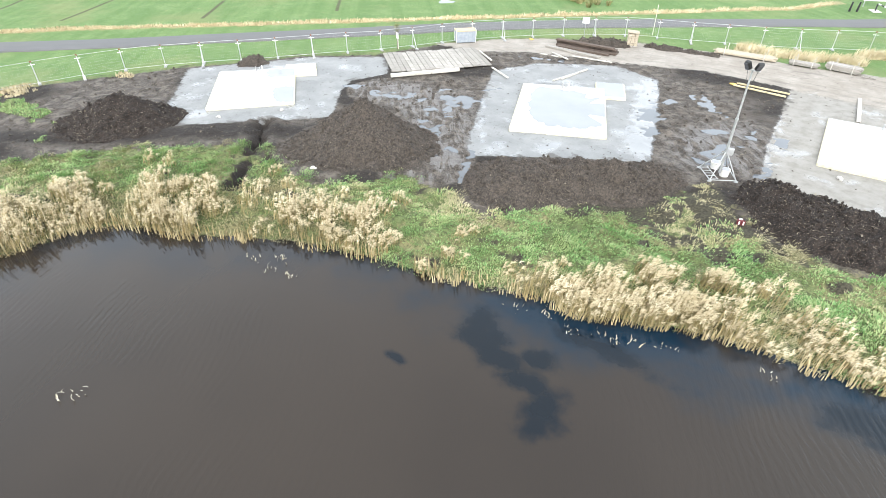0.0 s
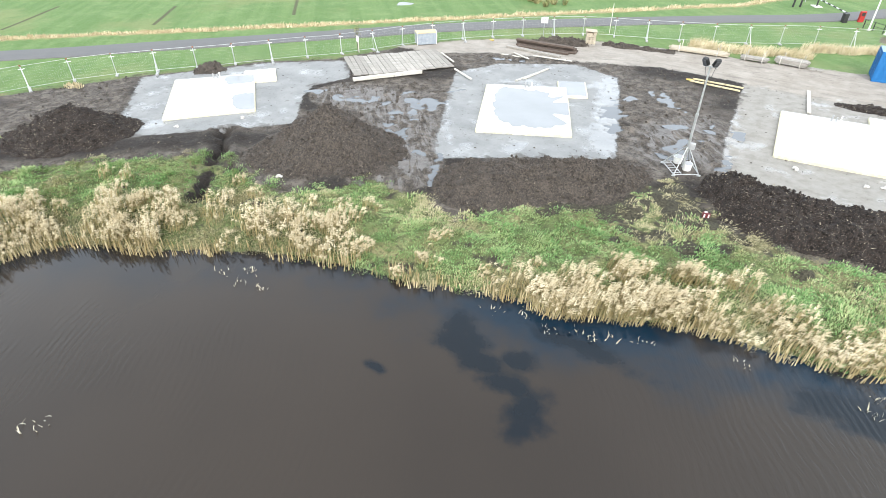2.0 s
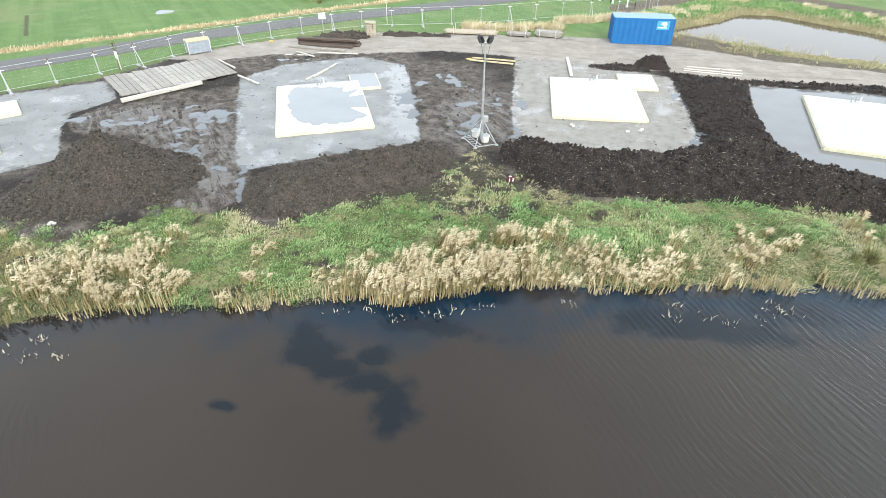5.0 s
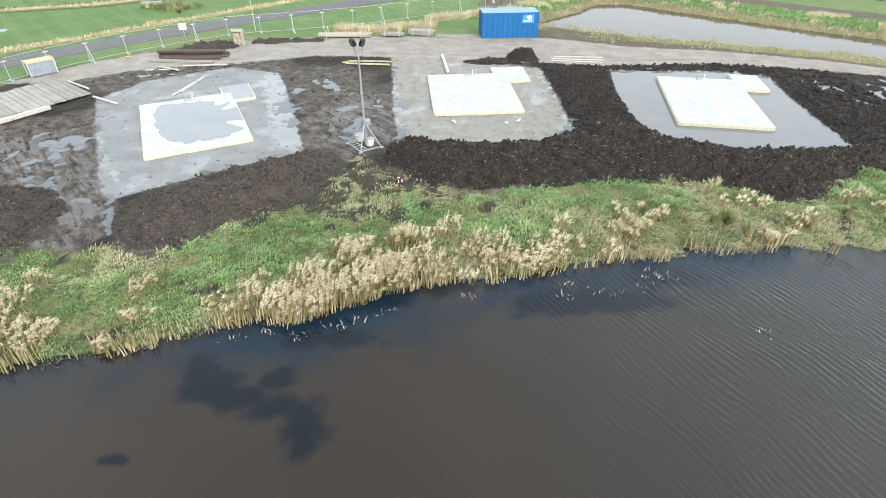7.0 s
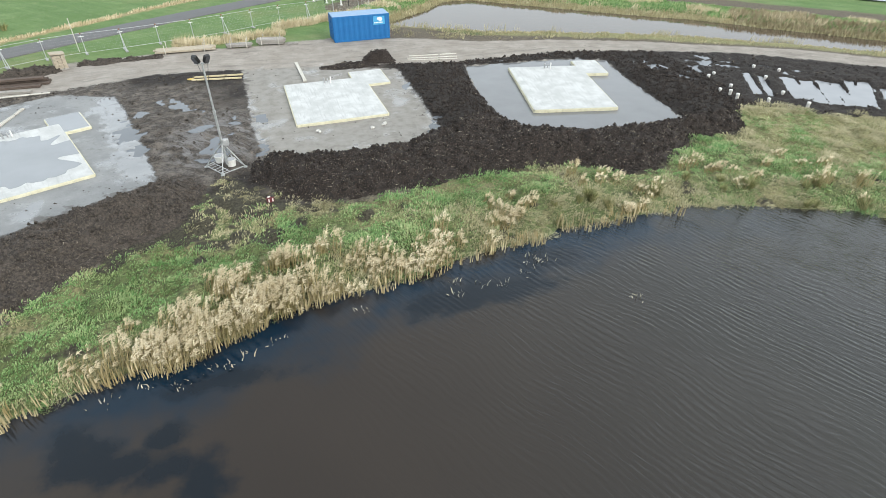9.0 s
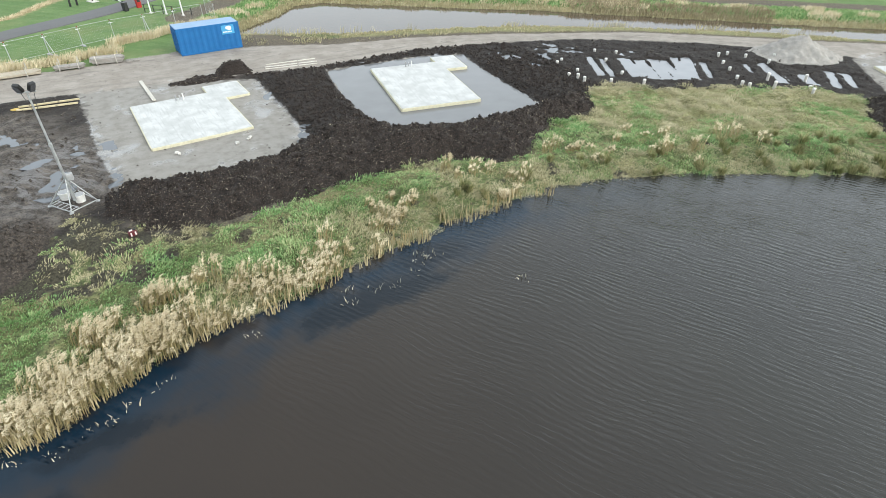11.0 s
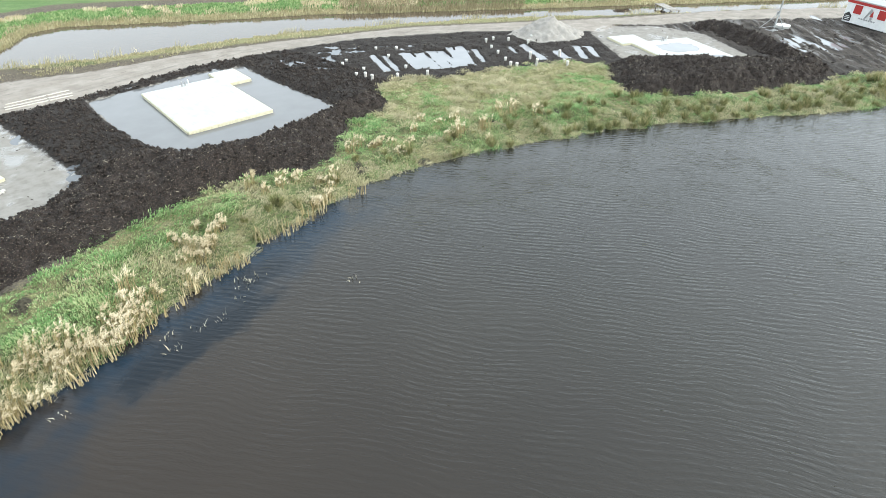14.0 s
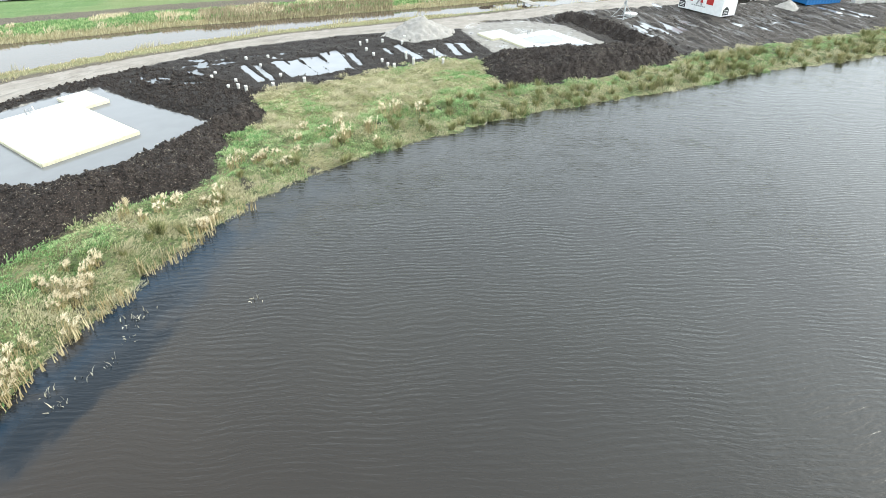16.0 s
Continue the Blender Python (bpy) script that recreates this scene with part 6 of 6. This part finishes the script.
def pallet(x, y, turn, label):
    p = thing("pallet", label, "pallet", (x, y, height_at(x, y)), turn)
    for v in (0.06, 0.4, 0.74):
        part("runner", box((1.2, 0.1, 0.09), (0.6, v, 0.06), bevel=0.006), "timber", p)
    for k in range(6):
        part("slat", box((0.12, 0.8, 0.025), (0.08 + k * 0.208, 0.4, 0.12), bevel=0.004), "timber", p)


pallet(-1.25, 61.9, -4, "weathered grey wooden pallet on the track edge")


# ---- things along the fence ----
def crate():
    c = thing("material_crate", "low crate wrapped in grey tarpaulin with an orange top", "crate", (-36.6, 48.0, 0.05), 48)
    part("wrapped_body", box((2.1, 1.2, 1.15), (1.05, 0.6, 0.6), bevel=0.05), "tarp", c, "grey tarpaulin wrap")
    part("top_boards", box((2.14, 1.24, 0.09), (1.05, 0.6, 1.22), bevel=0.01), "orange", c, "pale orange board top")
    for u in (0.0, 2.1):
        for v in (0.0, 1.2):
            part("corner_bar", tube((u, v, 0), (u, v, 1.32), 0.03), "plastic", c)
    bm = bmesh.new()
    last = None
    for k in range(13):
        w = k / 12 * math.pi
        p = (2.15 + 0.22 * math.sin(w), 1.0, 0.72 + 0.55 * math.cos(w))
        if last:
            tube(last, p, 0.03, bm=bm, n=6)
        last = p
    part("hose_loop", bm, "plastic", c, "white hose hanging down one end")


crate()


def board_stack():
    s = thing("packed_stones", "pale stack of paving stones under a tan cover", "packed stones", (-21.9, 58.2, height_at(-21.4, 58.6)), 25)
    for j in range(5):
        for k in range(3):
            part("stone_layer", box((0.33, 0.92, 0.22), (0.17 + k * 0.35, 0.48, 0.24 + j * 0.235), (0, 0, random.Random(j * 5 + k).uniform(-2, 2)), bevel=0.02), "card", s)
    part("pallet_base", box((1.1, 1.0, 0.12), (0.52, 0.48, 0.06), bevel=0.01), "timber", s)
    bm = box((1.2, 1.1, 0.1), (0.52, 0.48, 1.42), (0, 4, 0), bevel=0.03)
    part("cover", bm, "card", s, "tan sheet laid over the top")


board_stack()


def sign_board(x, y, turn):
    s = thing("sign_board", "small white sign on a post at the fence", "sign", (x, y, height_at(x, y)), turn)
    part("post", tube((0, 0, 0), (0, 0, 1.95), 0.03), "galvanised", s)
    plate = part("plate", box((0.75, 0.03, 0.65), (0, -0.04, 1.75), bevel=0.01), "white", s)
    for k, w in enumerate((0.45, 0.55, 0.35)):
        part("writing_bar", box((w, 0.008, 0.06), (0, -0.06, 1.98 - k * 0.16)), "grey_pvc", plate)


sign_board(-27.2, 59.0, 25)


def sapling(x, y):
    t = thing("sapling", "thin bare young tree tied to a marked stake", "young tree", (x, y, height_at(x, y)), 0)
    part("stake", box((0.08, 0.08, 1.6), (0.12, 0, 0.8), bevel=0.01), "fresh_wood", t)
    part("tag", box((0.3, 0.03, 0.6), (0.12, -0.06, 1.35), bevel=0.005), "white", t, "white tag on the stake")
    part("trunk", tube((0, 0, 0), (0.05, 0, 2.3), 0.05, 0.02), "brown_wood", t)
    rr = random.Random(8)
    bm = bmesh.new()
    for k in range(26):
        z = rr.uniform(1.4, 2.3)
        w = rr.uniform(0, math.tau)
        l = rr.uniform(0.15, 0.4)
        tube((0.04, 0, z), (0.04 + l * math.cos(w), l * math.sin(w), z + l * 0.7), 0.012, 0.004, 5, bm=bm)
    part("twigs", bm, "brown_wood", t)
    x0 = np.array([0.04 + rr.gauss(0, 0.2) for _ in range(160)])
    y0 = np.array([rr.gauss(0, 0.2) for _ in range(160)])
    z0 = np.array([rr.uniform(1.6, 2.7) for _ in range(160)])
    leaf = blades("leaves", x0, y0, z0, np.full(160, 0.06), np.full(160, 0.06), np.full(160, 0.05), np.full(160, 0.02), "rush", "", "", 3)
    for key in list(leaf.keys()):
        del leaf[key]
    leaf.parent = t


sapling(-40.2, 42.6)
thin = thing("marker_pole", "thin pale marker pole standing behind the fence", "pole", (-21.6, 64.6, 0), 0)
part("rod", tube((0, 0, 0), (0, 0, 3.2), 0.035), "fresh_wood", thin)

# a red fuel can, foundation blocks and rubble
can = thing("fuel_can", "small red plastic fuel can lying by the peat bank", "fuel can", (-2.8, 29.0, height_at(-2.8, 29.0) + 0.02), 20)
part("body", box((0.4, 0.24, 0.3), (0, 0, 0.15), bevel=0.04), "dark_red", can)
part("cap", tube((0.13, 0, 0.29), (0.13, 0, 0.36), 0.05), "black", can)
part("handle", box((0.16, 0.06, 0.07), (-0.05, 0, 0.33), bevel=0.015), "plastic", can)
for u in (-0.11, 0.11):
    part("label_strip", box((0.07, 0.012, 0.2), (u, -0.122, 0.15), bevel=0.003), "plastic", can, "white strip on the side")


def rubble(x, y, size, seed, label="pale broken lumps of concrete on the sand"):
    r = np.random.RandomState(seed)
    bm = bmesh.new()
    for k in range(4):
        s = size * r.uniform(0.4, 0.8)
        box((s, s * r.uniform(0.6, 1), s * 0.6), (r.uniform(-0.3, 0.3) * size * 1.6, r.uniform(-0.3, 0.3) * size * 1.6, s * 0.3), (r.uniform(-15, 15), r.uniform(-15, 15), r.uniform(0, 90)), s * 0.12, bm)
    ob = part("rubble", bm, "stone")
    ob.matrix_world = pose(x, y, height_at(x, y))
    tagged(ob, label, "rubble", "lumps of rubble")


for k, (x, y) in enumerate(((0.5, 38.4), (5.3, 38.6), (-38.2, 20.3), (-35.5, 24.2), (-25.4, 58.4), (4.4, 38.2))):
    rubble(x, y, 0.32, k)
rubble(-25.6, 17.9 + 1.0, 0.28, 20, "pale lumps of rubble dumped on the mud")

def scrap(x, y, seed):
    r = np.random.RandomState(seed)
    bm = bmesh.new()
    bmesh.ops.create_icosphere(bm, subdivisions=2, radius=0.24)
    for v in bm.verts:
        v.co = Vector((v.co.x * r.uniform(0.7, 1.5), v.co.y * r.uniform(0.6, 1.2), v.co.z * 0.35 * r.uniform(0.5, 1.3) + 0.06))
    ob = part("plastic_scrap", bm, "yellow")
    ob.matrix_world = pose(x, y, height_at(x, y))
    tagged(ob, "crumpled scrap of yellow plastic lying in the mud", "plastic scrap", "yellow scraps")


scrap(-9.6, 52.3, 1)
scrap(-31.1, 54.3, 2)

# ---- foundation piles ----
PILES = [(33.7, 36.5, 0.5), (33.9, 37.6, 0.35), (36, 35.6, 0.3), (37.9, 33.6, 0.5), (45.5, 29.6, 0.35), (45.2, 28.7, 0.5), (48.3, 29.2, 0.7), (47, 27.6, 0.75), (49.4, 26, 0.35), (48.4, 25.1, 0.45),
         (50.6, 36.3, 0.4), (52.4, 34.6, 0.4), (54.9, 33.3, 0.4), (52.9, 32.4, 0.3), (56.1, 32, 0.35), (51.5, 36, 0.25), (49.1, 34.5, 0.25), (47.6, 32.6, 0.25), (46.5, 30.9, 0.25), (34.8, 41.7, 0.2),
         (33.8, 38.7, 0.2), (36.3, 42.9, 0.2), (40.7, 43.2, 0.2), (42.5, 42, 0.2), (39.8, 40.5, 0.2), (38.2, 36.6, 0.25), (50.9, 27.4, 0.7), (35.2, 39.2, 0.2)]
for x, y, h in PILES:
    rr = random.Random(round(x * 10))
    p = thing("foundation_pile", "white capped foundation pile sticking out of the peat", "pile", (x, y, height_at(x, y) - 0.1), rr.uniform(0, 90), "foundation piles")
    part("shaft", tube((0, 0, 0), (rr.uniform(-0.03, 0.03), 0, h * 0.8 + 0.1), 0.13, 0.125, 12), "stone", p)
    part("cap", tube((0, 0, h * 0.8 + 0.08), (0, 0, h * 0.8 + 0.19), 0.145, 0.135, 12), "plastic", p, "white plastic cap")


# ---- site cabin and trailer ----
def site_cabin():
    c = thing("site_cabin", "white site cabin with red trim and red window shutters", "cabin", (86.0, 8.5, 0.02), math.degrees(math.atan2(-5.7, -4.2)))
    L, W, H = 7.0, 2.6, 2.65
    part("wall", box((L, W, H - 0.25), (L / 2, W / 2, H / 2 + 0.02), bevel=0.02), "white", c)
    part("roof", box((L + 0.12, W + 0.12, 0.14), (L / 2, W / 2, H - 0.02), bevel=0.02), "grey_pvc", c, "pale grey flat roof")
    for v in (-0.03, W + 0.03):
        part("trim", box((L + 0.1, 0.06, 0.28), (L / 2, v, H - 0.22), bevel=0.01), "red", c, "red trim below the roof")
    for u in (-0.03, L + 0.03):
        part("trim", box((0.06, W, 0.28), (u, W / 2, H - 0.22), bevel=0.01), "red", c, "red trim below the roof")
    for u in (1.7, 5.0):
        part("shutter", box((1.05, 0.05, 0.95), (u, -0.03, 1.72), bevel=0.01), "red", c, "closed red window shutter")
    # the firm's mark as plain shapes
    part("logo_shape", prism([(-0.55, -0.6), (-0.3, -0.6), (0.0, 0.55), (0.25, 0.55), (0.55, -0.6), (0.3, -0.6), (0.1, 0.1)], 0.03, pose(3.35, -0.02, 1.55, 90)), "grey_pvc", c, "grey angular mark")
    part("logo_triangle", prism([(-0.05, -0.3), (0.4, -0.3), (0.2, 0.35)], 0.03, pose(3.55, -0.03, 1.6, 90)), "red", c)
    for k in range(7):
        part("writing_bar", box((0.24, 0.02, 0.14), (2.3 + k * 0.33, -0.02, 0.85)), "grey_pvc", c)
    house = [(-0.5, 0.0), (0.5, 0.0), (0.5, 0.65), (0.0, 1.0), (-0.5, 0.65)]
    for m in (pose(0.62, -0.005, 0.3, 90), pose(L + 0.005, 0.8, 0.3, 90, 0, 90)):
        mark = part("house_mark", prism(house, 0.03, m), "black", c, "black house-shaped mark")
        for k in range(3):
            part("writing_bar", box((0.7, 0.06, 0.05), (0, 0.18 + k * 0.18, 0.02)), "white", mark).matrix_local = m
    for u in (0.4, L - 0.4):
        part("skid", box((0.25, W - 0.2, 0.16), (u, W / 2, 0.08), bevel=0.01), "timber", c)


site_cabin()


def trailer():
    t = thing("site_trailer", "long white site trailer on wheels behind the cabin", "trailer", (92.2, 1.6, 0.0), -38)
    part("body", box((6.2, 2.3, 2.1), (3.1, 1.15, 1.6), bevel=0.08), "white", t)
    part("stripe", box((1.2, 0.03, 0.6), (2.4, -0.02, 1.9)), "red", t, "red panel on the side")
    part("chassis", box((6.0, 1.6, 0.14), (3.1, 1.15, 0.5), bevel=0.01), "galvanised", t)
    for v in (0.1, 2.2):
        for u in (2.8, 3.7):
            w = part("wheel", tube((u, v - 0.1, 0.33), (u, v + 0.1, 0.33), 0.33, n=20), "black", t)
            part("rim", tube((u, v - 0.11, 0.33), (u, v + 0.11, 0.33), 0.18, n=16), "galvanised", w)
    part("drawbar", tube((0, 1.15, 0.45), (-1.3, 1.15, 0.4), 0.05), "galvanised", t)
    part("step", box((0.8, 0.5, 0.12), (0.8, -0.5, 0.06), bevel=0.01), "timber", t)


trailer()
for k in range(4):
    b = part("barrier_block", box((1.6, 0.8, 0.8), (0, 0, 0.4), bevel=0.04), "stone")
    b.matrix_world = pose(100.4 + k * 0.9, -13.5 - k * 1.4, height_at(100.4 + k * 0.9, -13.5 - k * 1.4), 0, 0, -57)
    tagged(b, "pale concrete barrier block at the end of the site", "concrete block", "barrier blocks")

# ---- entrance by the road ----
for x, y in ((2.8, 83.1), (4.45, 81.5), (6.2, 79.7)):
    f = thing("flagpole", "tall white flagpole beside the entrance road", "flagpole", (x, y, 0), 0, "flagpoles")
    part("pole", tube((0, 0, 0.05), (0, 0, 8.0), 0.09, 0.05, 12), "white", f)
    part("base", tube((0, 0, 0), (0, 0, 0.12), 0.2, n=12), "stone", f)
gate = thing("road_barrier", "black and white road barrier with a black housing", "barrier", (0.1, 86.0, 0), math.degrees(math.atan2(8.0, -3.9)))
part("housing", box((0.7, 0.5, 1.05), (0, 0, 0.52), bevel=0.03), "black", gate)
for k in range(10):
    part("boom_section", box((0.86, 0.07, 0.12), (0.6 + k * 0.86, -0.3, 0.98)), "white" if k % 2 else "black", gate)
part("rest", box((0.14, 0.14, 0.95), (9.0, -0.3, 0.47), bevel=0.01), "black", gate)
part("pad", box((1.6, 1.0, 0.12), (9.0, -0.3, 0.06), bevel=0.02), "stone", gate)
post = thing("red_pillar", "short red pillar beside the entrance road", "pillar", (1.75, 87.3, 0), 30)
part("body", box((0.6, 0.35, 1.25), (0, 0, 0.62), bevel=0.02), "red", post)
part("panel", box((0.4, 0.02, 0.4), (0, -0.18, 0.9)), "black", post)
board = thing("notice_board", "large white notice board on two posts", "notice board", (-4.0, 97.0, 0), 25)
part("panel", box((3.0, 0.08, 1.6), (0, 0, 1.6), bevel=0.01), "white", board)
for u in (-1.3, 1.3):
    part("post", tube((u, 0.06, 0), (u, 0.06, 2.3), 0.06), "galvanised", board)
rail = thing("low_railing", "low dark railing beside the entrance road", "railing", (2.2, 84.0, 0), math.degrees(math.atan2(-5.2, 5.2)))
for k in range(6):
    part("post", box((0.08, 0.08, 1.0), (k * 1.4, 0, 0.5), bevel=0.008), "black", rail)
for z in (0.5, 0.92):
    part("bar", tube((0, 0, z), (7.0, 0, z), 0.025), "black", rail)
for k, (x, y) in enumerate(((-6.2, 92.2), (-5.4, 92.6))):
    p = thing("bollard", "dark roadside post at the entrance", "bollard", (x, y, 0), 0, "entrance posts")
    part("body", tube((0, 0, 0), (0.05, 0, 1.2), 0.14, 0.1, 10), "black", p)

# ---- far side of the ditch ----
dock = thing("jetty", "small grey plank jetty reaching into the ditch", "jetty", (83.2, 30.2, -0.35), math.degrees(math.atan2(-3.6, -3.1)))
for k in range(14):
    part("plank", box((0.32, 1.3, 0.05), (0.2 + k * 0.34, 0, 0.12), bevel=0.006), "timber", dock)
for u in (0.3, 2.4, 4.6):
    for v in (-0.55, 0.55):
        part("pile", tube((u, v, -1.2), (u, v, 0.1), 0.08), "timber", dock)
boat = thing("covered_boat", "small dark boat under a half white cover on the far bank", "boat", (82.6, 35.2, 0.0), -48)
bm = bmesh.new()
bmesh.ops.create_icosphere(bm, subdivisions=2, radius=1, matrix=pose(-0.1, 0, 0.4) @ Matrix.Diagonal((1.25, 0.5, 0.22, 1)))
part("cover", bm, "black", boat, "dark cover")
part("hull", box((1.9, 0.85, 0.34), (0, 0, 0.2), bevel=0.12), "black", boat)
bm = bmesh.new()
bmesh.ops.create_icosphere(bm, subdivisions=2, radius=1, matrix=pose(0.75, 0, 0.5) @ Matrix.Diagonal((0.75, 0.55, 0.22, 1)))
part("white_sheet", bm, "plastic", boat, "white sheet over one end")
for u in (-0.7, 0.7):
    part("frame_post", tube((u, 0, 0.2), (u * 0.5, 0, 2.2), 0.04), "galvanised", boat)
part("plate", box((0.9, 0.04, 0.5), (0, 0, 2.3), bevel=0.01), "white", boat, "white plate on the frame")

# a clump of rushes and an old trough out on the meadow
trough = thing("field_trough", "old grey trough half hidden in rushes on the meadow", "trough", (-38.5, 76.6, 0.0), 15)
part("tank", box((2.4, 0.9, 0.6), (0, 0, 0.3), bevel=0.06), "stone", trough)
part("rim", box((2.5, 1.0, 0.06), (0, 0, 0.62), bevel=0.015), "grey_pvc", trough)
rr = random.Random(77)
for k in range(16):
    ob = new("rush_tuft", tufts[k % 5])
    ob.matrix_world = pose(-36.2 + rr.gauss(0, 1.6), 75.6 + rr.gauss(0, 1.0), 0, 0, 0, rr.uniform(0, 360)) @ Matrix.Diagonal((*[rr.uniform(0.9, 1.5)] * 3, 1))
    tagged(ob, "green and brown tuft of rushes out on the meadow", "rush tuft", "rush tufts on the meadow")
